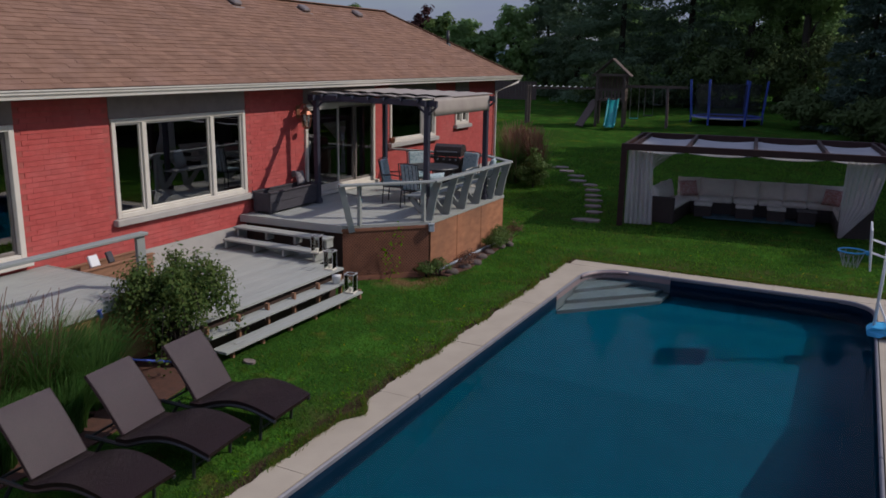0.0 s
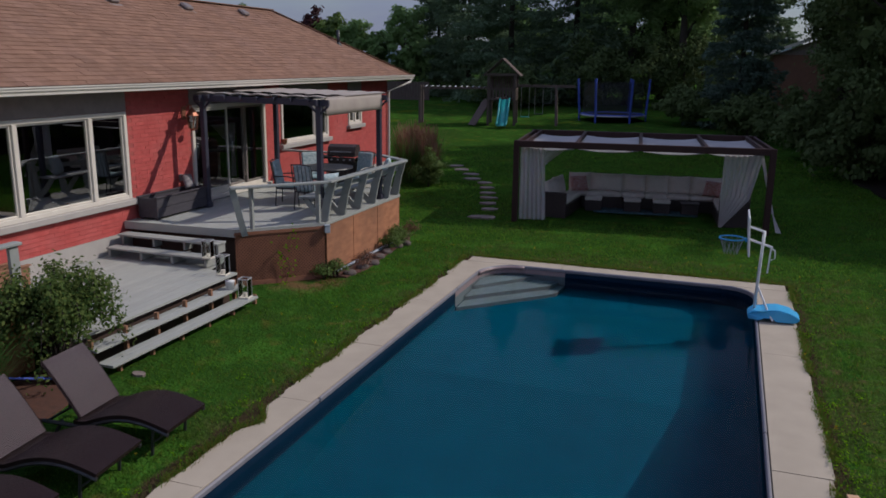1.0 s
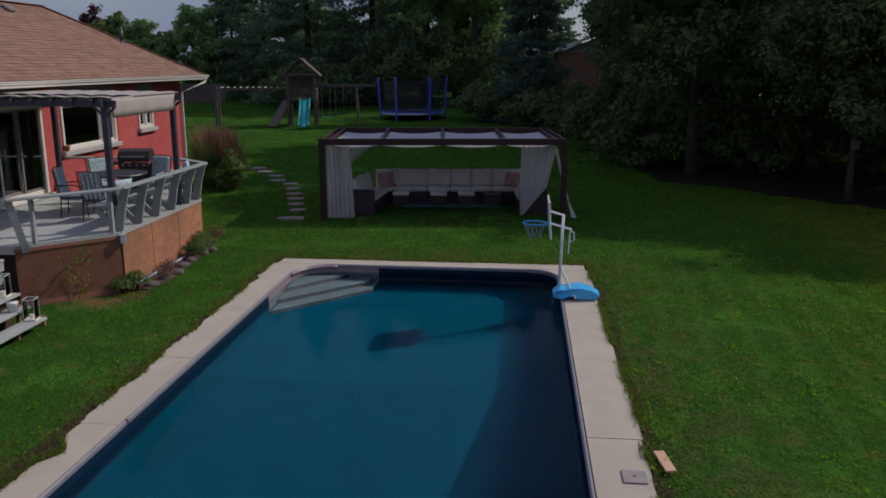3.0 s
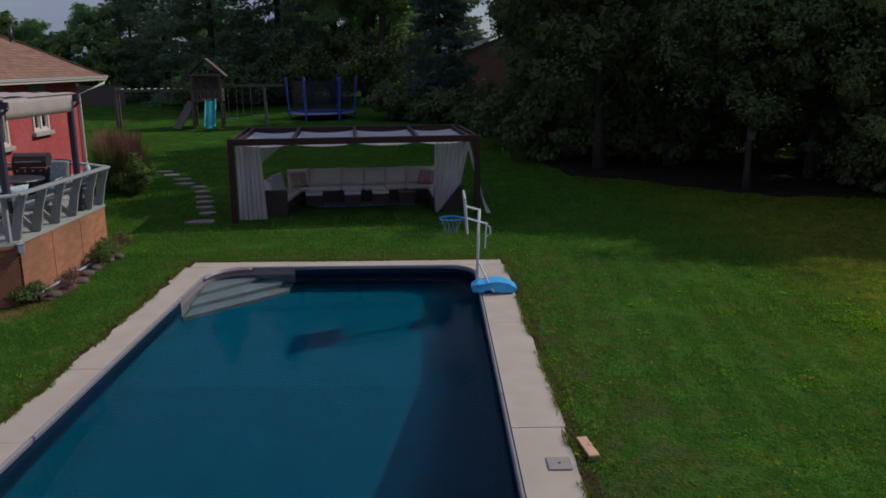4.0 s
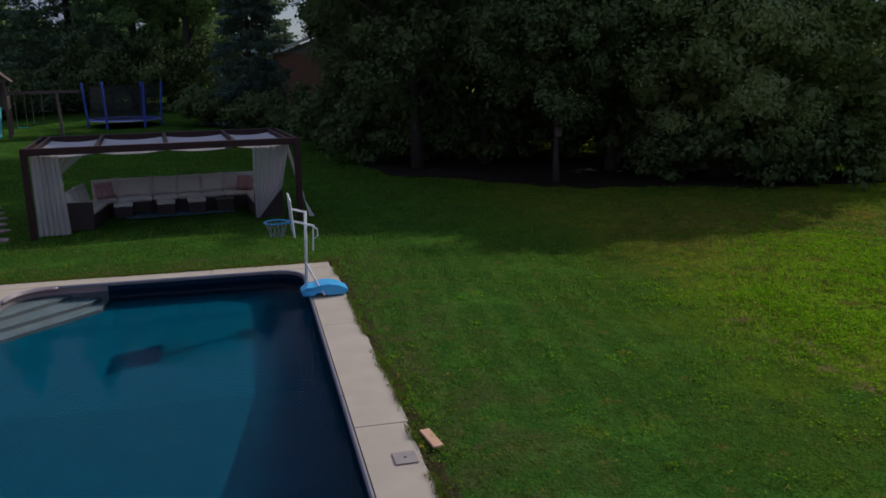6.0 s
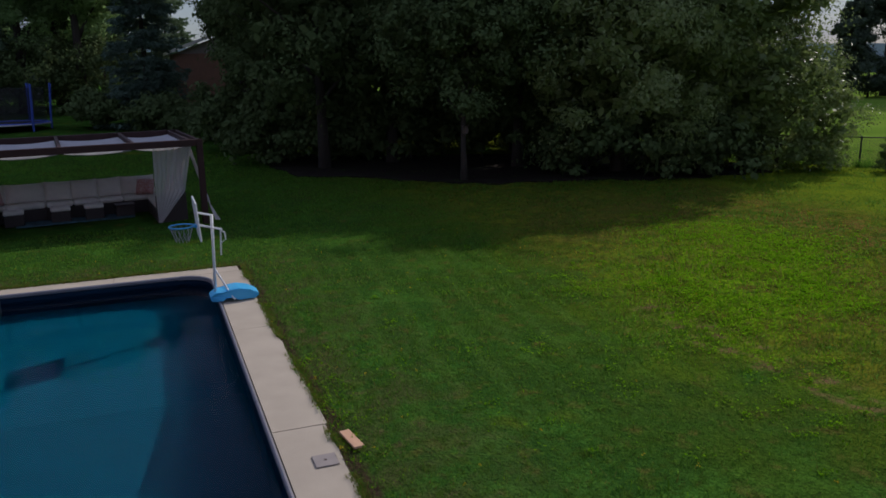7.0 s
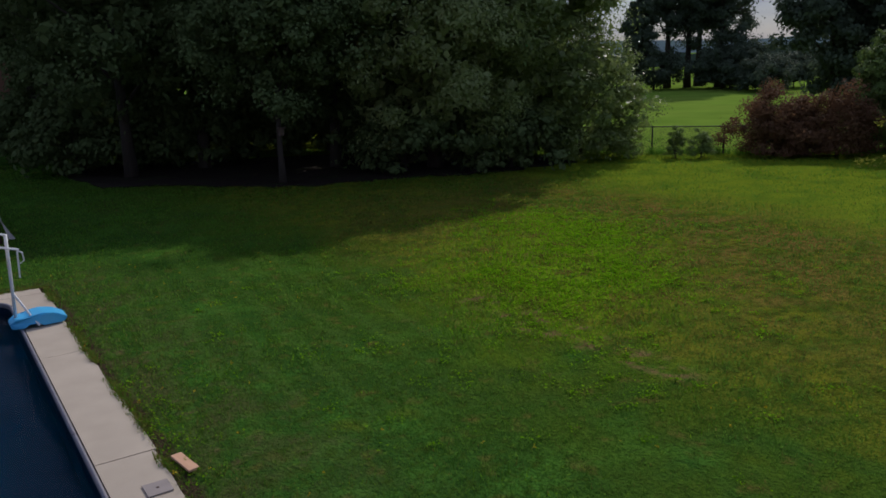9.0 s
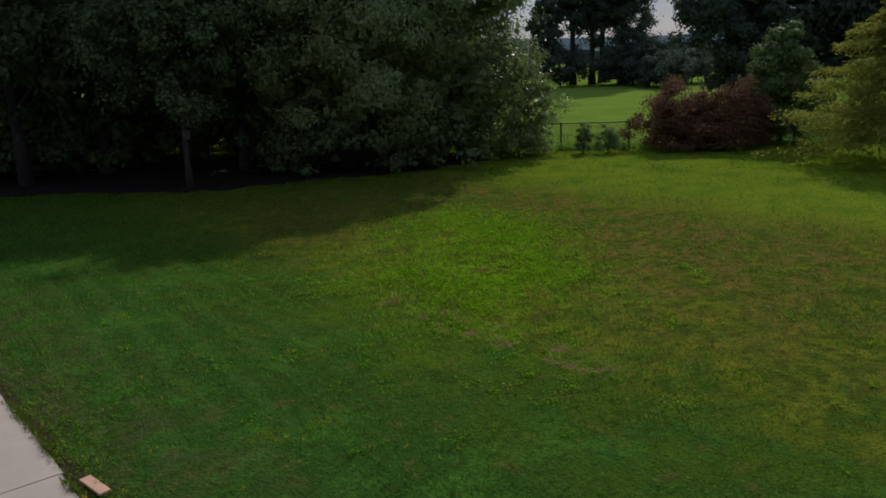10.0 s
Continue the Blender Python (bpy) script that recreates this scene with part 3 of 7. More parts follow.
# ---- house ----
WX, WALL_T = -10.3, 0.25
Y_S, Y_N = -6.0, 23.67
WX_W = -15.45
SILL_Z, WALL_TOP = 0.82, 3.40
OPEN = {"door_1": (5.15, 7.13, 1.12, 3.02), "window_1": (8.77, 11.86, 1.42, 3.0), "door_2": (13.72, 16.47, 1.12, 3.02),
        "window_2": (17.2, 19.62, 1.92, 2.98), "window_3": (20.86, 21.72, 2.14, 2.86)}


def wall_boxes(bm, x0, x1, y0, y1, z0, z1, holes):
    """A wall of boxes that leaves the openings free."""
    cuts = sorted({y0, y1, *[h[0] for h in holes], *[h[1] for h in holes]})
    for a, b in zip(cuts, cuts[1:]):
        hs = [h for h in holes if h[0] <= a + 1e-6 and h[1] >= b - 1e-6]
        if not hs:
            add_box(bm, ((x0 + x1) / 2, (a + b) / 2, (z0 + z1) / 2), (x1 - x0, b - a, z1 - z0))
        else:
            _, _, h0, h1 = hs[0]
            if h0 > z0:
                add_box(bm, ((x0 + x1) / 2, (a + b) / 2, (z0 + h0) / 2), (x1 - x0, b - a, h0 - z0))
            if h1 < z1:
                add_box(bm, ((x0 + x1) / 2, (a + b) / 2, (h1 + z1) / 2), (x1 - x0, b - a, z1 - h1))


bm = bmesh.new()
wall_boxes(bm, WX - WALL_T, WX - 0.006, Y_S, Y_N, SILL_Z, WALL_TOP, list(OPEN.values()))
WALL_EAST = tagged(link_mesh("wall_east", bm, M_MORTAR), "red brick house wall with recessed mortar joints", "wall", kind="structure")
for nm, c, s in (("wall_north", ((WX + WX_W) / 2, Y_N - WALL_T / 2, (WALL_TOP + SILL_Z) / 2), (WX - WX_W - 2 * WALL_T, WALL_T, WALL_TOP - SILL_Z)),
                 ("wall_south", ((WX + WX_W) / 2, Y_S + WALL_T / 2, (WALL_TOP + SILL_Z) / 2), (WX - WX_W - 2 * WALL_T, WALL_T, WALL_TOP - SILL_Z)),
                 ("wall_west", (WX_W + WALL_T / 2, (Y_S + Y_N) / 2, (WALL_TOP + SILL_Z) / 2), (WALL_T, Y_N - Y_S, WALL_TOP - SILL_Z))):
    tagged(link_mesh(nm, boxb(c, s), M_BRICK), "plain red brick house wall", "wall", kind="structure")
tagged(link_mesh("foundation", boxb(((WX + WX_W) / 2, (Y_S + Y_N) / 2, 0.36), (WX - WX_W + 0.03, Y_N - Y_S + 0.03, 0.92)), M_FOUND), "grey concrete foundation wall below the brick", "foundation", kind="structure")
tagged(link_mesh("floor", boxb(((WX + WX_W) / 2, (Y_S + Y_N) / 2, 0.95), (WX - WX_W - 0.6, Y_N - Y_S - 0.6, 0.25)), M_DARKIN), "dim interior floor behind the windows", "floor", kind="structure")
tagged(link_mesh("ceiling", boxb(((WX + WX_W) / 2, (Y_S + Y_N) / 2, 3.46), (WX - WX_W, Y_N - Y_S, 0.1)), M_DARKIN), "plain ceiling inside the house", "ceiling", kind="structure")
tagged(link_mesh("wall_inner", boxb((WX - 2.3, (Y_S + Y_N) / 2, 2.2), (0.1, Y_N - Y_S - 0.7, 2.3)), M_DARKIN), "dim interior wall behind the windows", "wall", kind="structure")

EX, EZ, RX, RZ = -9.88, 3.51, -12.88, 5.33
EYN, EYS = 24.55, -6.55
RYN, RYS = 21.06, -3.4


def build_roof():
    bm = bmesh.new()
    ew = 2 * RX - EX
    a, b, c, d = [bm.verts.new(p) for p in ((EX, EYS, EZ), (EX, EYN, EZ), (ew, EYN, EZ), (ew, EYS, EZ))]
    r0, r1 = bm.verts.new((RX, RYS, RZ)), bm.verts.new((RX, RYN, RZ))
    for f in ((a, b, r1, r0), (b, c, r1), (c, d, r0, r1), (d, a, r0)):
        bm.faces.new(f)
    bmesh.ops.translate(bm, verts=bm.verts, vec=(0, 0, -0.02))
    roof = tagged(link_mesh("roof", bm, M_SHINGLE), "brown asphalt shingle hip roof, faded unevenly", "roof", kind="structure")
    bm = bmesh.new()
    wall_boxes(bm, EX - (EX - WX), EX + 0.02, EYS, EYN, EZ - 0.13, EZ - 0.11, [])
    add_box(bm, ((EX + ew) / 2, (Y_N + EYN) / 2 + 0.01, EZ - 0.12), (EX - ew, EYN - Y_N, 0.02))
    tagged(link_mesh("soffit", bm, M_GREYPANEL), "brown soffit under the eaves", "soffit", kind="structure")
    # gutter with a rolled lip, and its fascia
    gt = thing("gutter", (0, 0, 0), 0, "cream aluminium eaves gutter with downspout", "gutter", kind="structure")
    prof = [(EX, EZ - 0.13), (EX + 0.07, EZ - 0.13), (EX + 0.075, EZ - 0.095), (EX + 0.105, EZ - 0.065), (EX + 0.105, EZ - 0.035), (EX + 0.125, EZ - 0.025), (EX + 0.125, EZ - 0.005), (EX + 0.10, EZ - 0.005), (EX + 0.09, EZ - 0.06), (EX + 0.06, EZ - 0.11), (EX, EZ - 0.11)]
    part("trough", add_profile(bmesh.new(), prof, "y", EYS, EYN + 0.1), M_GUTTER, gt)
    part("fascia", boxb((EX - 0.012, (EYS + EYN) / 2, EZ - 0.08), (0.02, EYN - EYS, 0.12)), M_GUTTER, gt)
    part("fascia", boxb(((EX + ew) / 2, EYN + 0.012, EZ - 0.08), (EX - ew, 0.02, 0.12)), M_GUTTER, gt)
    part("downspout", add_tube(bmesh.new(), [(EX + 0.05, EYN - 0.05, EZ - 0.12), (EX + 0.04, EYN - 0.08, EZ - 0.22), (WX + 0.06, Y_N - 0.06, EZ - 0.5), (WX + 0.06, Y_N - 0.06, 0.15)], 0.04, 6), M_GUTTER, gt, "downspout at the house corner")
    return roof


ROOF = build_roof()

# ---- decks ----
DZ, LZ, SZ = 1.03, 0.50, 0.97


def board_run(parent, outline_at, x0, x1, z, w=0.14, gap=0.005, mat=None):
    """Deck boards along y; outline_at(x) gives where a board at x begins and ends."""
    x = x0
    while x < x1 - 0.03:
        xe = min(x + w, x1)
        lo = [outline_at(x), outline_at(xe - gap)]
        bm = bmesh.new()
        add_prism(bm, [(x, lo[0][0]), (xe - gap, lo[1][0]), (xe - gap, lo[1][1]), (x, lo[0][1])], z - 0.035, z)
        part("board", bm, mat or M_DECK, parent)
        x = xe


UP = [(-10.28, 11.62), (-8.0, 11.72), (-6.85, 12.9), (-6.85, 16.4), (-7.6, 17.05), (-10.28, 17.05)]


def upper_span(x):
    y0 = 11.62 + (x + 10.28) * 0.044 if x < -8.0 else 11.72 + (x + 8.0) * (12.9 - 11.72) / 1.15
    y1 = 17.05 if x < -7.6 else 17.05 - (x + 7.6) * 0.65 / 0.75
    return y0, y1


deck_upper = thing("deck_upper", (0, 0, 0), 0, "grey weathered wooden deck with angled corners and brown skirting", "deck", kind="structure")
board_run(deck_upper, upper_span, -10.28, -6.85, DZ)
# solid dark block in place of the shade below the boards
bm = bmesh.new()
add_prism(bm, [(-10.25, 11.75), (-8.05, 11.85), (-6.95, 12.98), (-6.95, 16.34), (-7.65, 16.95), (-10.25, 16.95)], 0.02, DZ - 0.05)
part("substructure", bm, M_GAPSHADE, deck_upper)
# rim boards
for k, (a, b) in enumerate(zip(UP, UP[1:])):
    hh = 0.14 if k == 0 else 0.055
    part("rim_board", beamb((a[0], a[1], DZ + 0.01 - hh / 2), (b[0], b[1], DZ + 0.01 - hh / 2), 0.035, hh), M_DECK, deck_upper)
# plywood panels on the front and the far angle
for y0, y1 in ((12.93, 14.05), (14.06, 15.2), (15.21, 16.38)):
    part("skirt_panel", boxb((-6.86, (y0 + y1) / 2, 0.52), (0.02, y1 - y0 - 0.01, 0.92)), M_SKIRT, deck_upper, "stained plywood skirting panel")
part("skirt_panel", beamb((-6.87, 16.42, 0.52), (-7.6, 17.04, 0.52), 0.02, 0.92), M_SKIRT, deck_upper, "stained plywood skirting panel")


def lattice(parent, a, b, z0, z1, step=0.055):
    """Crossed laths between two plan points."""
    a, b = Vector((*a, 0)), Vector((*b, 0))
    ln = (b - a).length
    u = (b - a).normalized()
    nrm = Vector((u.y, -u.x, 0))
    h = z1 - z0
    for sgn, off in ((1, 0.0), (-1, 0.008)):
        bm = bmesh.new()
        s = -h
        while s < ln:
            p0, p1 = (s, 0.0), (s + h, h)
            q0 = max(p0[0], 0)
            q1 = min(p1[0], ln)
            if q1 - q0 > 0.02:
                t0, t1 = q0 - s, q1 - s
                zz0, zz1 = (z0 + t0, z0 + t1) if sgn > 0 else (z1 - t0, z1 - t1)
                A = a + u * q0 + nrm * off
                B = a + u * q1 + nrm * off
                add_beam(bm, (A.x, A.y, zz0), (B.x, B.y, zz1), 0.007, 0.024, up=nrm.cross(Vector((0, 0, 1))))
            s += step
        part("lath_layer", bm, M_LATTICE, parent, "dark stained crossed laths")


lattice(deck_upper, (-8.0, 11.71), (-6.86, 12.88), 0.06, 0.95, 0.06)
part("lattice_frame", beamb((-8.0, 11.69, 0.955), (-6.85, 12.87, 0.955), 0.03, 0.05), M_LATTICE, deck_upper)
part("lattice_frame", beamb((-8.0, 11.70, 0.04), (-6.85, 12.88, 0.04), 0.03, 0.09), M_LATTICE, deck_upper)

deck_lower = thing("deck_lower", (0, 0, 0), 0, "grey weathered landing with two wide open steps down to the lawn", "deck", kind="structure")
board_run(deck_lower, lambda x: (7.45, 10.98 if x > -8.1 else 11.6), -10.28, -7.48, LZ)
for xx in (-7.85, -8.8, -9.8):
    part("joist", boxb((xx, 9.2, LZ - 0.11), (0.04, 3.5, 0.14)), M_LUMBER, deck_lower)
for z, xf in ((0.345, -7.26), (0.18, -7.02)):
    for k in range(2):
        part("tread_board", boxb((xf - 0.065 - 0.135 * k, 9.2, z - 0.018), (0.127, 3.3, 0.036), bevel=0.004), M_DECK, deck_lower)
for k in range(6):
    y = 7.62 + k * 0.63
    part("stringer", boxb((-7.42, y, 0.235), (0.06, 0.04, 0.42)), M_LUMBER, deck_lower, "bare brown lumber support")
    part("stringer", boxb((-7.17, y + 0.2, 0.08), (0.06, 0.04, 0.16)), M_LUMBER, deck_lower, "bare brown lumber support")
# added dark board paints the shade behind the open steps
part("shade_board", boxb((-7.62, 9.2, 0.22), (0.03, 3.4, 0.44)), M_GAPSHADE, deck_lower)
# two treads up to the higher deck
for z, yf in ((0.69, 10.98), (0.87, 11.28)):
    for k in range(2):
        part("tread_board", boxb((-9.12, yf + 0.065 + 0.135 * k, z - 0.018), (2.1, 0.127, 0.036), bevel=0.004), M_DECKX, deck_lower)
for xx in (-10.12, -9.45, -8.8, -8.12):
    part("stringer", boxb((xx, 11.25, 0.58), (0.045, 0.5, 0.12)), M_DECKX, deck_lower)
    part("stringer", boxb((xx, 11.45, 0.76), (0.045, 0.2, 0.16)), M_DECKX, deck_lower)

deck_side = thing("deck_side", (0, 0, 0), 0, "grey weathered side deck outside the sliding door", "deck", kind="structure")
board_run(deck_side, lambda x: (2.0, 7.4), -10.28, -8.12, SZ)
part("rim_board", boxb((-8.11, 4.7, SZ - 0.07), (0.035, 5.4, 0.15)), M_DECK, deck_side)
part("rim_board", boxb((-9.2, 7.415, SZ - 0.07), (2.15, 0.03, 0.15)), M_DECKX, deck_side)
part("skirt_panel", boxb((-8.16, 4.7, 0.43), (0.02, 5.36, 0.82)), M_SKIRT, deck_side, "stained plywood skirting")
part("skirt_panel", boxb((-9.2, 7.40, 0.43), (2.1, 0.02, 0.82)), M_SKIRT, deck_side, "stained plywood skirting")

# ---- trees ----
M_LEAF_DARK = leafy("dark_maple_leaf", (0.075, 0.110, 0.042), (0.118, 0.162, 0.062), 0.3)
M_LEAF_MID = leafy("mid_green_leaf", (0.085, 0.145, 0.035), (0.15, 0.21, 0.06), 0.45, 0.5, 0.15)
# two paler copies of the maple leaf, sunlight put into their colour
M_LEAF_SUN = leafy("maple_leaf_sun_painted", (0.210, 0.280, 0.085), (0.34, 0.400, 0.16), 0.6, 0.36, 0.6)
M_LEAF_EDGE = leafy("glossy_sunpainted_maple_leaf", (0.130, 0.190, 0.050), (0.225, 0.285, 0.095), 0.5, 0.40, 0.32)
# paled green: haze and light on the distant crowns are painted in
M_LEAF_BACK = leafy("haze_tinted_green_leaf", (0.20, 0.32, 0.12), (0.28, 0.40, 0.16), 0.6)
M_LEAF_LIGHT = leafy("willow_leaf", (0.185, 0.205, 0.030), (0.28, 0.29, 0.052), 0.5)
M_LEAF_RED = leafy("reddish_shrub_leaf", (0.125, 0.066, 0.038), (0.19, 0.105, 0.058), 0.45)
M_LEAF_FAR = leafy("far_dark_leaf", (0.065, 0.088, 0.060), (0.095, 0.125, 0.080), 0.35)
M_LEAF_PURPLE = leafy("purple_leaf", (0.05, 0.022, 0.025), (0.075, 0.03, 0.03))
M_NEEDLE = leafy("spruce_needle", (0.115, 0.175, 0.105), (0.165, 0.235, 0.14), 0.4)
M_NEEDLE_BLUE = leafy("blue_spruce_needle", (0.085, 0.135, 0.105), (0.14, 0.20, 0.16), 0.4)


def broadleaf(name, base, height, radius, crown_base, leaves, mat, label, leaf=0.22, clumps=110, seed=1, droop=0.3, lean=(0, 0), trunk_r=None, category="tree", core=0):
    rng = np.random.default_rng(seed)
    x, y = base
    z = float(ground_z(x, y))
    tr = thing(name, (x, y, z), 0, label, category)
    r0 = trunk_r or height * 0.022
    bm = bmesh.new()
    top = height * 0.82
    path = [(lean[0] * s + 0.25 * math.sin(3 * s + seed) * s, lean[1] * s + 0.25 * math.cos(2.3 * s + seed) * s, top * s - 0.1) for s in np.linspace(0, 1, 8)]
    add_tube(bm, path, [r0 * (1.35 if i == 0 else 1) * (1 - 0.85 * i / 7) for i in range(8)], 9)
    part("trunk", bm, M_BARK, tr, smooth=True)
    # clumps fill an uneven crown; limbs reach for the larger of them
    cz, ch = (crown_base + height) / 2, (height - crown_base) / 2
    u = rng.normal(size=(clumps, 3))
    u /= np.linalg.norm(u, axis=1, keepdims=True)
    lump = 1 + 0.22 * np.sin(u[:, 0] * 5 + seed) * np.cos(u[:, 1] * 4 + seed * 2) + rng.normal(0, 0.10, clumps)
    rad = rng.uniform(0.2, 1.0, clumps) ** 0.5 * lump * 0.92
    c = u * rad[:, None] * np.array([radius, radius, ch])
    taper = 1 - 0.35 * np.clip(c[:, 2] / ch, 0, 1)
    c[:, :2] *= taper[:, None]
    c[:, 2] += cz
    for i in range(0, clumps, max(1, clumps // 14)):
        t = min(0.9, max(0.2, (c[i, 2] - 0.9) / top * 0.75))
        k = t * 7
        i0 = int(k)
        s = Vector(path[i0]).lerp(Vector(path[min(7, i0 + 1)]), k - i0)
        e = Vector(c[i])
        mid = s.lerp(e, 0.5) + Vector((0, 0, 0.25))
        part("limb", tubeb([s, mid, e], [r0 * 0.4, r0 * 0.22, r0 * 0.06], 6), M_BARK, tr, smooth=True)
    per = leaves // clumps
    # each clump is a firm, flattened tuft; one leaf in fourteen strays
    size = radius * 0.19 + 0.08
    cc = np.repeat(c, per, 0)
    off = rng.normal(size=cc.shape)
    off /= np.linalg.norm(off, axis=1, keepdims=True)
    off *= rng.uniform(0, 1, (len(cc), 1)) ** 0.45 * np.where(rng.uniform(0, 1, (len(cc), 1)) < 0.07, 1.5, 1.0)
    off *= np.array([size, size, size * 0.72]) * rng.uniform(0.6, 1.35, (clumps, 1)).repeat(per, 0)
    pts = cc + off
    nrm = off / (np.linalg.norm(off, axis=1, keepdims=True) + 1e-6) + np.array([0, 0, 0.55]) + 0.5 * cc * np.array([1, 1, 0]) / radius
    ok = pts[:, 2] > 0.12
    v, f = leaf_quads(pts[ok], leaf, leaf * 0.62, droop, facing=nrm[ok])
    if core:
        # overlapping sprays close the heart of each clump
        cin = c[rad < 0.86]
        ci = np.repeat(cin, core, 0) + rng.normal(0, 0.34 * size, (len(cin) * core, 3)) * np.array([1, 1, 0.7])
        ci = ci[ci[:, 2] > 0.35]
        v2, f2 = leaf_quads(ci, size * 0.44, size * 0.3, droop)
        v, f = np.concatenate([v, v2]), np.concatenate([f, f2 + len(v)])
    ob = raw_mesh("crown", v, f, mat)
    ob.parent = tr
    return tr


def conifer(name, base, height, radius, mat, label, branches=210, per=95, seed=1, leaf=0.3, start=0.4, category="tree"):
    rng = np.random.default_rng(seed)
    x, y = base
    tr = thing(name, (x, y, float(ground_z(x, y))), 0, label, category)
    part("trunk", tubeb([(0, 0, -0.1), (0, 0, height * 0.5), (0, 0, height * 0.98)], [height * 0.016, height * 0.009, 0.01], 8), M_BARK, tr, smooth=True)
    h = start + (height - start) * (rng.uniform(0, 1, branches) ** 1.15)
    gap = height * 0.055
    h = 0.55 * np.round(h / gap) * gap + 0.45 * h + rng.normal(0, 0.12, branches)
    h = np.clip(h, start, height - 0.1)
    a = rng.uniform(0, 2 * math.pi, branches)
    prof = (1 - (h - start) / (height - start)) ** 0.7
    ln = radius * prof * rng.uniform(0.6, 1.15, branches) + 0.15
    t = rng.uniform(0.08, 1, (branches, per)) ** 0.8
    r = ln[:, None] * t
    zz = h[:, None] - rng.uniform(0.15, 0.42, (branches, 1)) * r + 0.16 * (t ** 2) * ln[:, None]
    wid = 0.17 * ln[:, None] * (1.15 - t) + 0.07
    sx = rng.normal(0, 1, (branches, per)) * wid
    dz = -np.abs(rng.normal(0, 1, (branches, per))) * (0.07 + 0.035 * ln[:, None])
    ca, sa = np.cos(a)[:, None], np.sin(a)[:, None]
    pts = np.stack([r * ca - sx * sa, r * sa + sx * ca, zz + dz], -1).reshape(-1, 3)
    d = np.stack([np.broadcast_to(ca, r.shape), np.broadcast_to(sa, r.shape), np.full(r.shape, -0.35)], -1).reshape(-1, 3)
    keep = pts[:, 2] > 0.05
    v, f = leaf_quads(pts[keep], leaf, leaf * 0.34, 0, d[keep], 0.55)
    ob = raw_mesh("crown", v, f, mat)
    ob.parent = tr
    return tr


def plant_trees():
    # the dark row of broadleaf trees beside the lawn
    dark = "tall dark green broadleaf tree, in the row or added for shade"
    # the two past y 50 are unseen, added to shade the back lawn
    for b, h, r, cb, sd, nl, lf in (((9.25, 23.8), 9.2, 2.7, 1.9, 12, 40000, 0.12), ((12.2, 26.0), 12.3, 4.2, 0.5, 13, 50000, 0.13), ((5.9, 29.0), 15.0, 4.2, 0.2, 11, 42000, 0.135), ((8.6, 29.5), 16.0, 4.4, 0.2, 14, 42000, 0.14),
                                    ((5.2, 33.5), 15.5, 2.9, 0.4, 20, 34000, 0.15), ((6.5, 37.3), 18.0, 3.0, 0.4, 19, 30000, 0.16), ((4.1, 37.2), 14.5, 2.3, 0.4, 26, 28000, 0.15),
                                    ((14.5, 31.0), 17.5, 4.8, 1.9, 15, 14000, 0.27), ((6.8, 41.0), 19.0, 4.6, 1.0, 16, 14000, 0.27), ((9.5, 47.0), 18.0, 5.0, 1.0, 18, 12000, 0.29), ((11.5, 34.5), 15.5, 4.6, 1.6, 17, 14000, 0.27), ((13.8, 51.5), 20.0, 5.6, 1.5, 27, 14000, 0.32), ((12.9, 57.8), 22.5, 5.6, 1.5, 28, 14000, 0.34)):
        broadleaf("maple_tree", b, h, r, cb, nl, M_LEAF_DARK, dark, lf, 230, sd, trunk_r=0.10 if sd == 12 else 0.2, core=44)
    # these end trees get the leaf colours lightened for sun
    broadleaf("maple_tree", (14.6, 23.3), 10.3, 3.9, -0.6, 84000, M_LEAF_SUN, "broad green tree with low boughs coloured as sunlit", 0.11, 320, 21, core=36)
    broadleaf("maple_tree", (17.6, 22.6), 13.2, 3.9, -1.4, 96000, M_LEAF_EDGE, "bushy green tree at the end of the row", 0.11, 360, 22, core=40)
    broadleaf("maple_tree", (21.0, 28.5), 9.0, 3.6, 0.4, 18000, M_LEAF_DARK, "bushy green tree behind the row", 0.22, 160, 23)
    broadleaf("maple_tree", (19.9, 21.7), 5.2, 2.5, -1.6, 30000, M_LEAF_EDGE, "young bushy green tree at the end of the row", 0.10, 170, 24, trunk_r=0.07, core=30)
    # back of the garden
    for i, (x, y, h, r) in enumerate(((-15.5, 58, 17, 5.0), (-11.0, 59, 18, 5.0), (-20.0, 62, 16, 4.6), (-24.0, 66, 13, 4.2))):
        conifer("spruce_tree", (x, y), h, r, M_NEEDLE, "tall dark spruce at the back of the garden", 290, 105, 31 + i, 0.36)
    conifer("spruce_tree", (0.3, 48), 12.0, 2.7, M_NEEDLE_BLUE, "blue-green spruce at the back of the garden", 280, 100, 41, 0.30)
    conifer("spruce_tree", (2.2, 66), 12.5, 3.0, M_NEEDLE, "dark spruce behind the neighbouring house", 200, 90, 42, 0.4)
    for i, (x, y, h, r) in enumerate(((-7.0, 58, 14, 3.8), (-3.5, 57, 14.5, 3.9), (-5.2, 64, 17, 5.0), (-1.0, 63, 15, 4.4))):
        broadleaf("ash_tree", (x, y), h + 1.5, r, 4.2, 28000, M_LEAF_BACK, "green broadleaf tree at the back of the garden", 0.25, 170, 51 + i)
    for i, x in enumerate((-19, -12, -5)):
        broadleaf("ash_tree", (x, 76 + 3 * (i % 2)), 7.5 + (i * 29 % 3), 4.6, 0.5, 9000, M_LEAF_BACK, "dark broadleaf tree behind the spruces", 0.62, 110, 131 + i)
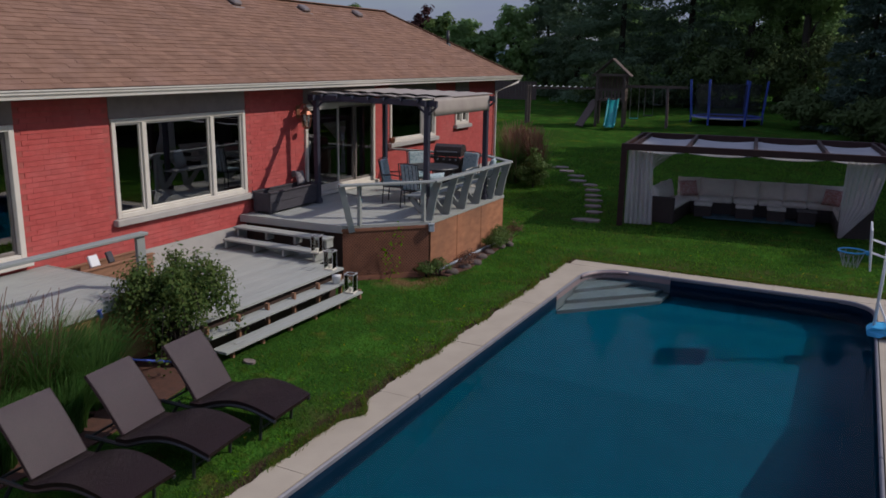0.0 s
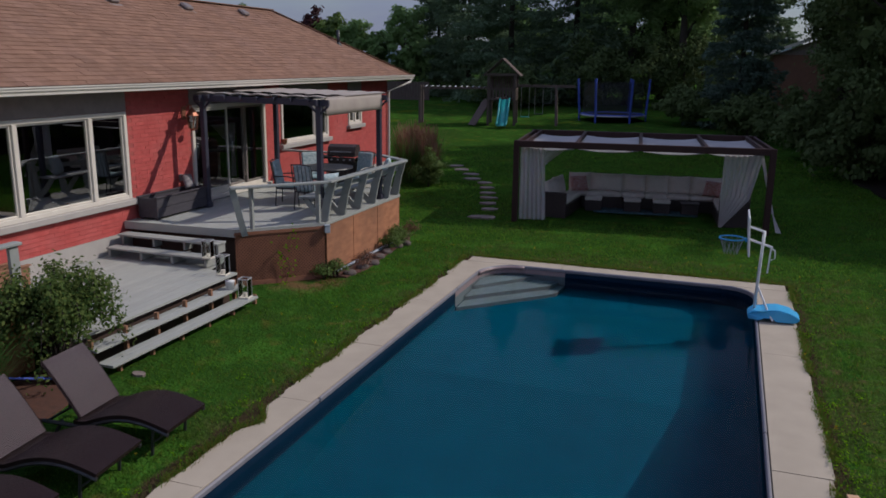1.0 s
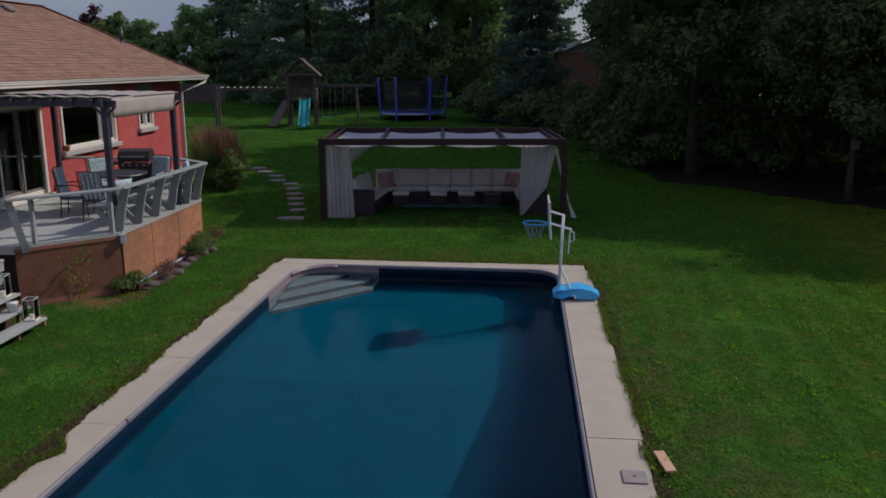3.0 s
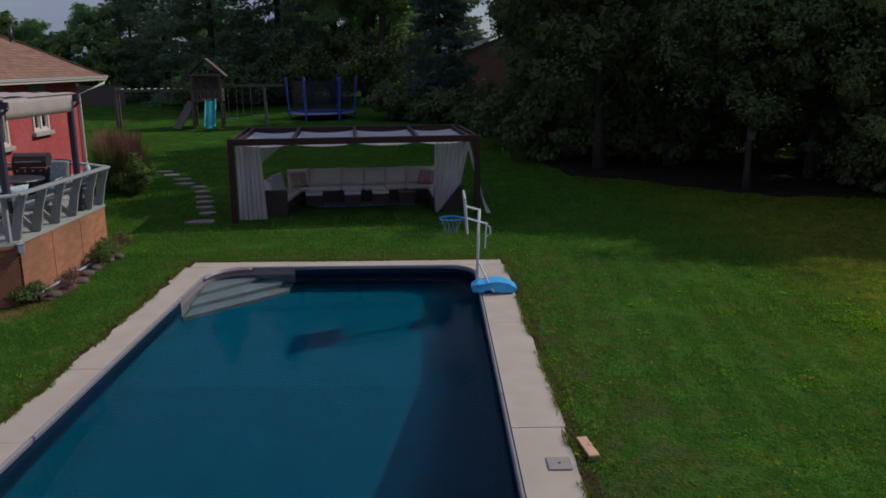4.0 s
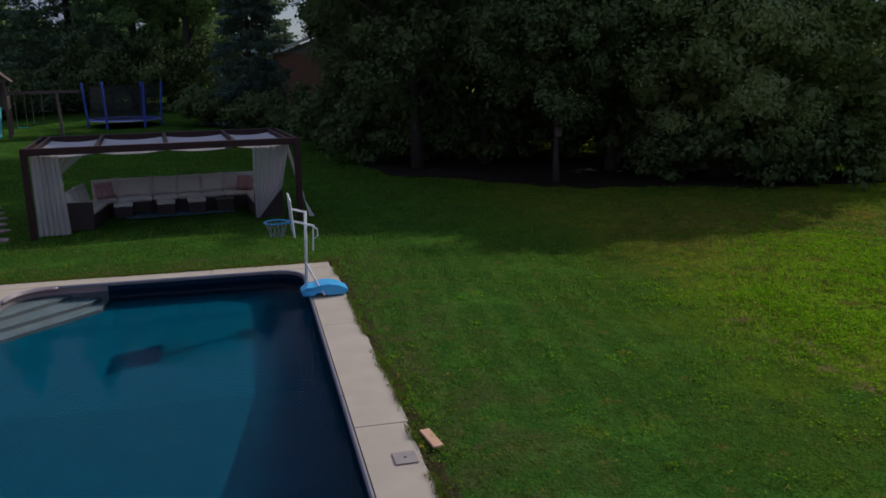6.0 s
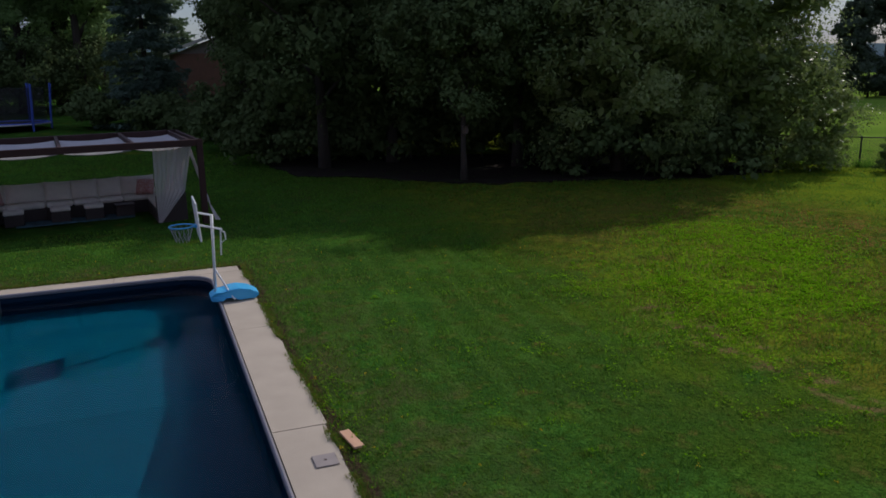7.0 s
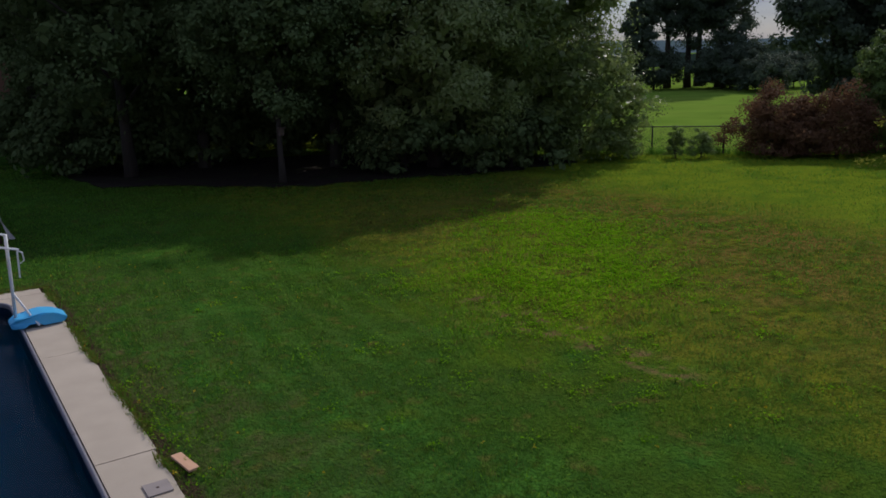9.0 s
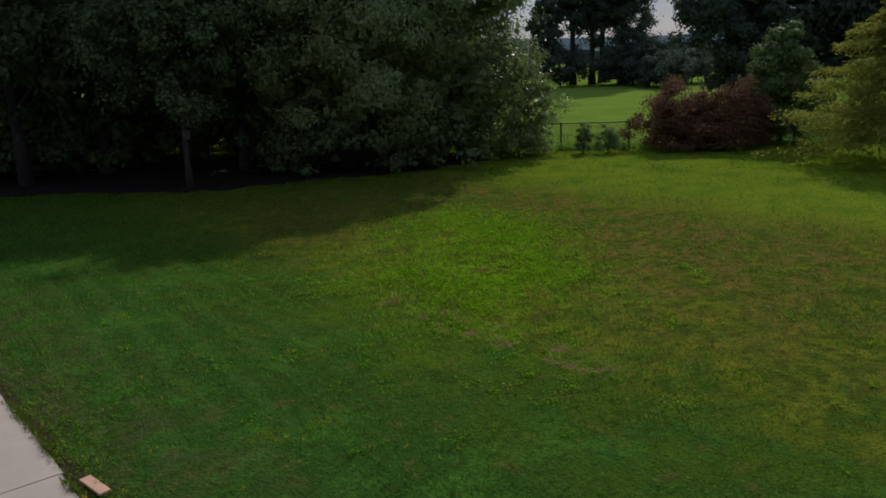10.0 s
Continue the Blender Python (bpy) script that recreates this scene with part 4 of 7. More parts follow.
    # low growth under the trees, much of it added to darken bright gaps
    for i, (x, y, h, r) in enumerate(((0.8, 44.0, 2.2, 1.8), (3.0, 41.5, 2.4, 2.0), (5.8, 40.5, 2.6, 2.1), (-2.6, 47.5, 2.2, 1.8), (9.5, 38.0, 2.4, 2.4), (17.5, 33.0, 2.4, 2.4), (16.4, 21.4, 2.2, 2.0), (16.6, 23.8, 3.2, 1.9), (13.4, 23.2, 2.2, 2.2), (11.3, 31.2, 3.0, 2.3), (16.8, 30.8, 3.0, 2.4), (14.6, 30.0, 4.6, 1.9), (16.4, 33.6, 5.0, 2.2), (8.2, 34.0, 3.2, 2.6), (12.2, 29.2, 3.0, 1.7), (9.6, 30.2, 3.2, 2.0), (15.2, 27.4, 3.0, 2.2), (13.8, 34.2, 3.4, 2.3), (4.6, 31.5, 2.6, 2.3), (7.4, 31.0, 2.8, 2.4), (3.6, 36.0, 2.6, 2.3), (-14.5, 53.5, 3.0, 3.0), (-9.5, 56, 4.6, 3.2), (-5.6, 56.5, 5.2, 3.2), (-2.2, 56.5, 5.2, 3.2), (-7.6, 60, 5.6, 3.4), (-3.6, 61, 6.0, 3.4))):
        broadleaf("hedge_shrub", (x, y), h, r, 0.1, 5000, M_LEAF_DARK, "dark green shrub filling the shade under the trees", 0.22, 70, 71 + i, category="shrub", trunk_r=0.05)
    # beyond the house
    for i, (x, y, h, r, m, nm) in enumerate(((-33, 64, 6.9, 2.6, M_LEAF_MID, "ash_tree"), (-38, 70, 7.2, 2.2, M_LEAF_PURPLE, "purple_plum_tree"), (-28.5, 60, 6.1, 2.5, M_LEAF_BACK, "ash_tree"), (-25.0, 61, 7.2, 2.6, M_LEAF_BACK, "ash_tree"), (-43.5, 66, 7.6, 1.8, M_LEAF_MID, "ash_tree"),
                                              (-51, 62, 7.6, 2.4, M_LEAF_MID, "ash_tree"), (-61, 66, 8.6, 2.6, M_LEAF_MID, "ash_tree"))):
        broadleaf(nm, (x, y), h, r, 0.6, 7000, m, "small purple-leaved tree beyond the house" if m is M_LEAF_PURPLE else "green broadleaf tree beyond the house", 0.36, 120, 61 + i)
    # beyond the lawn
    for i, (x, y, h, r, cb) in enumerate(((63.2, 55.3, 21, 3.7, 4.3), (64.6, 54.0, 20, 3.4, 4.0), (66.3, 51.6, 21, 4.1, 1.6), (67.6, 55.2, 22, 4.2, 3.0), (58.4, 54.8, 9.5, 1.5, 1.0))):
        broadleaf("poplar_tree", (x, y), h, r, cb, 26000, M_LEAF_FAR, "tall dark tree across the meadow", 0.30, 230, 81 + i, trunk_r=0.32, core=20)
    for i in range(9):
        x, y = 60 + 3.2 * i, 42 - 5.4 * i
        broadleaf("field_hedge_tree", (x, y), 3.0 + 0.4 * (i * 37 % 5), 3.0, 0.2, 8000, M_LEAF_FAR, "rounded tree in the far hedgerow", 0.24, 80, 91 + i, core=12)
    for i in range(8):
        x, y = 67 - 3.6 * i, 44 + 5.0 * i
        broadleaf("field_hedge_tree", (x, y), 3.4 + 0.4 * (i % 3), 3.4, 0.2, 8000, M_LEAF_FAR, "rounded tree in the far hedgerow", 0.24, 80, 101 + i, core=12)
    for i, (x, y, h, r) in enumerate(((63.6, 48.2, 6.0, 2.7), (62.0, 45.2, 4.4, 2.6), (65.2, 50.2, 4.0, 2.4))):
        broadleaf("field_hedge_tree", (x, y), h, r, 0.1, 10000, M_LEAF_FAR, "dark bushy tree at the foot of the poplars", 0.24, 90, 141 + i, core=14)
    broadleaf("barberry_bush", (24.9, 17.3), 2.4, 1.6, -0.5, 20000, M_LEAF_RED, "dense reddish-brown bush beside the fence", 0.09, 130, 111, category="bush", trunk_r=0.06)
    broadleaf("barberry_bush", (26.0, 15.6), 2.35, 1.6, -0.4, 16000, M_LEAF_RED, "dense reddish-brown bush beside the fence", 0.09, 110, 112, category="bush", trunk_r=0.06)
    broadleaf("barberry_bush", (25.3, 16.3), 2.1, 1.3, -0.6, 12000, M_LEAF_RED, "dense reddish-brown bush beside the fence", 0.09, 90, 120, category="bush", trunk_r=0.06)
    broadleaf("pointed_tree", (28.3, 15.1), 4.45, 1.4, -0.5, 26000, M_LEAF_MID, "pointed green tree behind the red bush", 0.13, 130, 113, trunk_r=0.08)
    broadleaf("dark_tree", (39.6, 23.9), 12.0, 3.1, 0.2, 24000, M_LEAF_FAR, "tall dark tree behind the red bush", 0.26, 190, 124, core=24)
    broadleaf("dark_tree", (42.0, 21.6), 11.5, 4.2, 0.6, 20000, M_LEAF_FAR, "tall dark tree behind the red bush", 0.34, 160, 114)
    broadleaf("dark_tree", (45.0, 19.0), 12.5, 4.6, 0.6, 20000, M_LEAF_FAR, "tall dark tree behind the red bush", 0.34, 160, 115)
    broadleaf("dark_tree", (44.0, 14.6), 12.0, 4.8, 0.6, 18000, M_LEAF_FAR, "tall dark tree behind the willow", 0.35, 160, 118)
    conifer("locust_tree", (25.3, 10.1), 5.0, 3.7, M_LEAF_LIGHT, "pale yellow-green tree with layered drooping boughs", 190, 230, 116, 0.14, 1.0)
    for x, y, r, sd in ((22.05, 19.2, 0.38, 117), (22.65, 18.55, 0.5, 119)):
        broadleaf("round_shrub", (x, y), 1.2, r, -0.75, 6500, M_LEAF_MID, "small upright shrub in front of the fence", 0.055, 60, sd, category="shrub", trunk_r=0.03)


plant_trees()

# ---- windows and doors ----
M_STILE = surface("taupe_door_stile", (0.17, 0.145, 0.13), (0.21, 0.18, 0.165), 5, 0.5, 0.04, 30)
M_GREYPAT = surface("grey_printed_cloth", (0.30, 0.27, 0.27), (0.10, 0.09, 0.10), 14, 0.9, 0.1, 60)
M_CHARCOAL = surface("charcoal_wicker", (0.046, 0.028, 0.027), (0.026, 0.018, 0.018), 30, 0.55, 0.6, 120)
M_CUSHION = surface("cream_cushion", (0.66, 0.59, 0.55), (0.74, 0.67, 0.62), 5, 0.9, 0.15, 80)
M_FABRIC = surface("white_sheer_fabric", (0.33, 0.32, 0.335), (0.39, 0.38, 0.39), 3, 0.9, 0.1, 60)
M_TAUPE = surface("taupe_canopy_cloth", (0.33, 0.28, 0.25), (0.38, 0.33, 0.29), 4, 0.9, 0.15, 80)
M_WHITEPLASTIC = surface("white_plastic", (0.66, 0.66, 0.68), (0.72, 0.72, 0.74), 4, 0.4, 0.03, 30)
M_BLUE = surface("sky_blue_plastic", (0.05, 0.36, 0.66), (0.06, 0.42, 0.74), 4, 0.4, 0.05, 30)
M_POLEBLUE = surface("royal_blue_foam", (0.035, 0.07, 0.36), (0.05, 0.09, 0.42), 4, 0.6, 0.05, 30)
M_METAL = surface("dull_grey_metal", (0.30, 0.30, 0.31), (0.36, 0.36, 0.37), 8, 0.4, 0.05, 40, metal=0.8)
M_DARKMETAL = surface("black_metal", (0.02, 0.02, 0.022), (0.032, 0.032, 0.034), 8, 0.4, 0.05, 40)
M_COPPER = surface("aged_copper", (0.40, 0.17, 0.10), (0.30, 0.12, 0.08), 10, 0.45, 0.1, 40, metal=0.6)
M_TEAL = surface("teal_cushion", (0.25, 0.36, 0.40), (0.31, 0.43, 0.47), 5, 0.9, 0.2, 60)
M_TEALPAT = surface("leaf_print_cushion", (0.20, 0.30, 0.34), (0.52, 0.58, 0.58), 22, 0.9, 0.1, 60)
M_REDPAT = surface("red_print_cushion", (0.42, 0.12, 0.12), (0.60, 0.48, 0.46), 24, 0.9, 0.1, 60)
M_GREYWOOD = surface("dark_grey_stained_wood", (0.042, 0.038, 0.047), (0.062, 0.056, 0.066), 5, 0.75, 0.2, 40, stretch=(4, 1, 4))
M_PLAYWOOD = surface("weathered_play_timber", (0.13, 0.09, 0.075), (0.085, 0.06, 0.052), 5, 0.85, 0.3, 30, stretch=(4, 4, 1))
M_SLIDE = surface("teal_slide_plastic", (0.02, 0.27, 0.27), (0.025, 0.33, 0.32), 3, 0.35, 0.03, 20)
M_NETTING = surface("black_safety_net", (0.018, 0.018, 0.02), (0.03, 0.03, 0.032), 30, 0.9, 0)
M_STONE = surface("pinkish_flagstone", (0.18, 0.138, 0.12), (0.23, 0.18, 0.16), 5, 0.9, 0.5, 30)
M_PINE = surface("fresh_pine_board", (0.50, 0.28, 0.17), (0.58, 0.34, 0.21), 4, 0.8, 0.15, 40, stretch=(6, 1, 1))
M_RUG = surface("blue_outdoor_rug", (0.07, 0.16, 0.22), (0.022, 0.045, 0.035), 5, 0.95, 0.3, 60)


def frame_bars(parent, x, y0, y1, z0, z1, w, d, mat, names=("jamb", "head")):
    for yy in (y0 + w / 2, y1 - w / 2):
        part(names[0], boxb((x, yy, (z0 + z1) / 2), (d, w, z1 - z0), bevel=0.006), mat, parent)
    for zz in (z0 + w / 2, z1 - w / 2):
        part(names[1], boxb((x, (y0 + y1) / 2, zz), (d - 0.004, y1 - y0 - 2 * w, w), bevel=0.006), mat, parent)


def glass_pane(parent, x, y0, y1, z0, z1):
    ob = part("pane", boxb((x, (y0 + y1) / 2, (z0 + z1) / 2), (0.008, y1 - y0, z1 - z0)), M_GLASS, parent)
    ob.visible_shadow = False
    return ob


def window(name, key, mullions, label, panel=True, sill=True):
    y0, y1, z0, z1 = OPEN[key]
    w = thing(name, (0, 0, 0), 0, label, "window", kind="structure")
    fx = WX - 0.02
    frame_bars(w, fx, y0, y1, z0, z1, 0.075, 0.10, M_TRIM)
    edges = [y0 + 0.075, *mullions, y1 - 0.075]
    for m in mullions:
        part("mullion", boxb((fx, m, (z0 + z1) / 2), (0.098, 0.09, z1 - z0 - 0.15), bevel=0.006), M_TRIM, w)
    for a, b in zip(edges, edges[1:]):
        a2, b2 = a + (0.045 if a != edges[0] else 0), b - (0.045 if b != edges[-1] else 0)
        frame_bars(w, fx - 0.012, a2, b2, z0 + 0.075, z1 - 0.075, 0.035, 0.05, M_TRIM, ("sash_stile", "sash_rail"))
        glass_pane(w, fx - 0.012, a2 + 0.03, b2 - 0.03, z0 + 0.105, z1 - 0.105)
    if sill:
        part("sill", boxb((WX + 0.03, (y0 + y1) / 2, z0 - 0.055), (0.16, y1 - y0 + 0.16, 0.11), bevel=0.012), M_FOUND, w, "grey-beige stone sill")
    if panel:
        part("lintel_panel", boxb((WX - 0.001, (y0 + y1) / 2, (z1 + 3.38) / 2 + 0.003), (0.02, y1 - y0 + 0.04, 3.375 - z1)), M_GREYPANEL, w, "grey-brown panel over the window")
    return w


window("window_1", "window_1", (9.42, 10.98), "large cream-framed three-part window reflecting the garden")
window("window_2", "window_2", (18.95,), "cream-framed kitchen window with a deep sill")
window("window_3", "window_3", (21.28,), "small cream-framed window with a stone sill")


def sliding_door(name, key, posts, label):
    y0, y1, z0, z1 = OPEN[key]
    d = thing(name, (0, 0, 0), 0, label, "door", kind="structure")
    fx = WX - 0.03
    frame_bars(d, fx, y0, y1, z0, z1, 0.085, 0.14, M_TRIM)
    edges = [y0 + 0.085, *posts, y1 - 0.085]
    for i, (a, b) in enumerate(zip(edges, edges[1:])):
        off = -0.03 if i % 2 else 0.02
        frame_bars(d, fx + off, a - 0.01, b + 0.01, z0 + 0.085, z1 - 0.085, 0.05, 0.035, M_STILE if i else M_TRIM, ("stile", "rail"))
        glass_pane(d, fx + off, a + 0.03, b - 0.03, z0 + 0.13, z1 - 0.13)
    part("threshold", boxb((WX + 0.04, (y0 + y1) / 2, z0 - 0.04), (0.2, y1 - y0 + 0.06, 0.08), bevel=0.01), M_TRIM, d, "cream threshold")
    part("handle", boxb((fx + 0.06, edges[1] + 0.12, z0 + 0.95), (0.03, 0.03, 0.22), bevel=0.008), M_METAL, d, "grey handle")
    part("lintel_panel", boxb((WX - 0.001, (y0 + y1) / 2, (z1 + 3.38) / 2 + 0.003), (0.02, y1 - y0 + 0.04, 3.375 - z1)), M_GREYPANEL, d, "grey-brown panel over the door")
    return d


sliding_door("door_1", "door_1", (6.1,), "cream-framed sliding glass door, closed")
sliding_door("door_2", "door_2", (14.98, 15.66), "three-panel sliding patio door with dark screens, closed")

# ---- on the roof ----
ROOF_S = (RZ - EZ) / (EX - RX)


def roof_z(x):
    return EZ + (EX - x) * ROOF_S


M_VENT = surface("dull_brown_vent", (0.15, 0.12, 0.115), (0.19, 0.155, 0.15), 8, 0.5, 0.05, 40)


def roof_vent(x, y):
    v = thing("roof_vent", (x, y, roof_z(x)), 0, "low brown-grey metal roof vent on the shingles", "vent", "roof vents")
    m = Matrix.Rotation(math.atan(ROOF_S), 4, "Y")
    part("flange", boxb((0, 0, 0.012), (0.36, 0.36, 0.012), m), M_GREYPANEL, v)
    part("hood", boxb((0, 0, 0.075), (0.26, 0.27, 0.09), m, bevel=0.03), M_VENT, v)
    return v


for yy in (14.2, 16.7, 19.1):
    roof_vent(RX + 0.42, yy)
pipe = thing("vent_pipe", (-11.35, 22.4, roof_z(-11.35)), 0, "black plumbing vent pipe through the roof", "pipe")
part("pipe", tubeb([(0, 0, -0.1), (0, 0, 0.42)], 0.045, 10), M_DARKMETAL, pipe, smooth=True)
part("boot", tubeb([(0, 0, -0.06), (0, 0, 0.06)], [0.13, 0.055], 10), M_DARKMETAL, pipe)

# ---- wall lantern and outlet ----
lamp = thing("wall_lantern", (WX, 13.5, 2.78), 0, "aged copper carriage lantern on the brick wall", "lamp")
part("backplate", boxb((0.015, 0, 0.1), (0.03, 0.12, 0.26), bevel=0.01), M_COPPER, lamp)
part("arm", tubeb([(0.02, 0, 0.15), (0.12, 0, 0.28), (0.22, 0, 0.24)], 0.012, 6), M_COPPER, lamp)
part("roof", tubeb([(0.22, 0, 0.06), (0.22, 0, 0.17), (0.22, 0, 0.22)], [0.13, 0.05, 0.01], 8), M_COPPER, lamp)
ob = part("glass", tubeb([(0.22, 0, -0.2), (0.22, 0, 0.06)], [0.07, 0.10], 8), M_GLASS, lamp)
ob.visible_shadow = False
for k in range(4):
    a = k * math.pi / 2 + math.pi / 4
    part("bar", tubeb([(0.22 + 0.075 * math.cos(a), 0.075 * math.sin(a), -0.2), (0.22 + 0.105 * math.cos(a), 0.105 * math.sin(a), 0.06)], 0.009, 5), M_COPPER, lamp)
part("base", tubeb([(0.22, 0, -0.24), (0.22, 0, -0.2)], [0.03, 0.085], 8), M_COPPER, lamp)
out = thing("outlet_box", (WX, 13.28, 1.62), 0, "small grey weatherproof outlet box on the wall", "outlet")
part("cover", boxb((0.025, 0, 0), (0.05, 0.09, 0.13), bevel=0.01), M_METAL, out)
part("lid", boxb((0.055, 0, 0.01), (0.012, 0.08, 0.10), bevel=0.005), M_METAL, out)

# ---- deck railings with built-in bench ----
RT = 1.80
bench = thing("deck_railing", (0, 0, 0), 0, "grey-green deck railing with leaning posts and built-in bench", "railing")
for y in (13.02, 13.72, 14.42, 15.12, 15.82, 16.36):
    bm = bmesh.new()
    prof = [(-7.04, DZ), (-6.86, DZ), (-6.78, DZ + 0.42), (-6.68, RT - 0.03), (-6.84, RT - 0.03), (-6.93, DZ + 0.42)]
    p = [bm.verts.new((x, y - 0.022, z)) for x, z in prof]
    q = [bm.verts.new((x, y + 0.022, z)) for x, z in prof]
    bm.faces.new(p)
    bm.faces.new(q)
    for i in range(6):
        bm.faces.new((p[i], p[(i + 1) % 6], q[(i + 1) % 6], q[i]))
    part("post", bm, M_RAIL, bench)
    part("brace", beamb((-6.98, y, DZ + 0.02), (-7.32, y, DZ + 0.40), 0.04, 0.10), M_RAIL, bench)
for k, xx in enumerate((-7.06, -7.21, -7.36)):
    part("bench_slat", boxb((xx, 14.7, DZ + 0.43), (0.135, 3.5, 0.036), bevel=0.004), M_RAIL, bench)
part("backrest_slat", beamb((-6.87, 12.98, DZ + 0.60), (-6.87, 16.4, DZ + 0.60), 0.03, 0.10), M_RAIL, bench)
CAPS = [(-7.93, 11.52), (-6.76, 12.86), (-6.70, 16.36), (-7.6, 17.08), (-10.2, 17.08)]
for a, b in zip(CAPS, CAPS[1:]):
    part("cap_rail", beamb((*a, RT), (*b, RT), 0.14, 0.04, bevel=0.006), M_RAIL, bench)
part("post", beamb((-7.84, 11.78, DZ - 0.1), (-7.91, 11.56, RT - 0.02), 0.045, 0.11, up=(1, 0.9, 0)), M_RAIL, bench)
part("post", boxb((-7.72, 11.84, (DZ + RT) / 2), (0.06, 0.06, RT - DZ - 0.04)), M_RAIL, bench)
part("post", boxb((-6.95, 12.82, (DZ + RT) / 2), (0.07, 0.07, RT - DZ - 0.04)), M_RAIL, bench)
for x, y in ((-7.62, 17.02), (-8.6, 17.02), (-9.6, 17.02)):
    part("post", boxb((x, y, (DZ + RT) / 2), (0.07, 0.05, RT - DZ - 0.04)), M_RAIL, bench)
srail = thing("side_railing", (0, 0, 0), 0, "grey-green wooden rail along the side deck", "railing")
part("cap_rail", beamb((-8.17, 2.0, 1.70), (-8.17, 7.38, 1.70), 0.13, 0.04, bevel=0.006), M_RAIL, srail)
for y in (2.2, 4.1, 7.28):
    part("post", beamb((-8.15, y, SZ - 0.12), (-8.17, y, 1.68), 0.05, 0.13, up=(0, 1, 0)), M_RAIL, srail)

# ---- pergola over the patio door ----
pg = thing("pergola", (0, 0, 0), 0, "navy painted pergola with taupe cloth canopy on the deck", "pergola")
PP = [(-9.78, 13.44), (-7.03, 13.08), (-9.98, 16.45), (-7.03, 15.72)]
PT = 3.19
for x, y in PP:
    part("post", boxb((x, y, (DZ + PT) / 2), (0.10, 0.10, PT - DZ), bevel=0.008), M_NAVY, pg)
    part("post_base", boxb((x, y, DZ + 0.05), (0.15, 0.15, 0.10), bevel=0.01), M_NAVY, pg)
for a, b in ((0, 1), (2, 3), (0, 2), (1, 3)):
    A, B = Vector((*PP[a], PT)), Vector((*PP[b], PT))
    u = (B - A).normalized()
    e = 0.22 if (a, b) in ((0, 1), (2, 3)) else 0.14
    part("beam", beamb(A - u * e, B + u * e, 0.045, 0.11), M_NAVY, pg)
for x, y in PP:
    for dx, dy in ((0.22, -0.05), (-0.22, 0.05)):
        part("brace", beamb((x + dx, y + dy, PT - 0.05), (x, y, PT - 0.22), 0.03, 0.035), M_NAVY, pg)
for k in range(7):
    s = (k + 0.5) / 7
    A = Vector((*PP[0], 0)).lerp(Vector((*PP[1], 0)), s)
    B = Vector((*PP[2], 0)).lerp(Vector((*PP[3], 0)), s)
    u = (B - A).normalized()
    M = A + u * 1.15
    part("rafter", beamb((M.x, M.y, PT + 0.065), (B.x + u.x * 0.2, B.y + u.y * 0.2, PT + 0.065), 0.04, 0.045), M_NAVY, pg)
    part("rafter_tail", beamb((A.x - u.x * 0.1, A.y - u.y * 0.1, PT + 0.03), (A.x + u.x * 0.1, A.y + u.y * 0.1, PT + 0.07), 0.04, 0.06), M_NAVY, pg)


def draped_sheet(corner, uvec, vvec, nu, nv, sag):
    """A cloth with soft waves between two edges, with thickness."""
    bm = bmesh.new()
    grid = [[bm.verts.new(Vector(corner) + Vector(uvec) * (i / nu) + Vector(vvec) * (j / nv) + Vector((0, 0, sag(i / nu, j / nv)))) for j in range(nv + 1)] for i in range(nu + 1)]
    low = [[bm.verts.new(v.co + Vector((0.003, 0.003, -0.012))) for v in r] for r in grid]
    for g in (grid, low):
        for i in range(nu):
            for j in range(nv):
                bm.faces.new((g[i][j], g[i + 1][j], g[i + 1][j + 1], g[i][j + 1]))
    return bm


part("canopy", draped_sheet((-9.95, 13.46, PT + 0.095), (3.05, -0.42, 0.0), (0.0, 0.14, 0), 56, 6, lambda u, v: 0.02 * abs(math.sin(u * 7 * math.pi)) + 0.012 * math.sin(v * 3 * math.pi)), M_TAUPE, pg, "taupe cloth canopy drawn back in folds", True)
part("canopy", draped_sheet((-10.05, 14.6, PT + 0.095), (3.1, -0.6, 0.0), (0.0, 1.9, 0), 56, 6, lambda u, v: 0.02 * abs(math.sin(u * 7 * math.pi))), M_TAUPE, pg, "taupe cloth canopy lying in scallops", True)
bm = bmesh.new()
prev = None
for i in range(13):
    s = i / 12
    y = 13.2 + 2.5 * s
    ring = [bm.verts.new((-6.97 + dx, y, z)) for dx, z in ((0.0, PT + 0.10), (0.03, PT + 0.02), (0.035, PT - 0.12 - 0.02 * math.sin(s * 3)), (0.02, PT - 0.24), (0.0, PT - 0.24), (0.005, PT - 0.1))]
    if prev:
        for k in range(6):
            bm.faces.new((prev[k], prev[(k + 1) % 6], ring[(k + 1) % 6], ring[k]))
    prev = ring
part("valance", bm, M_TAUPE, pg, "taupe hanging shade flap", True)

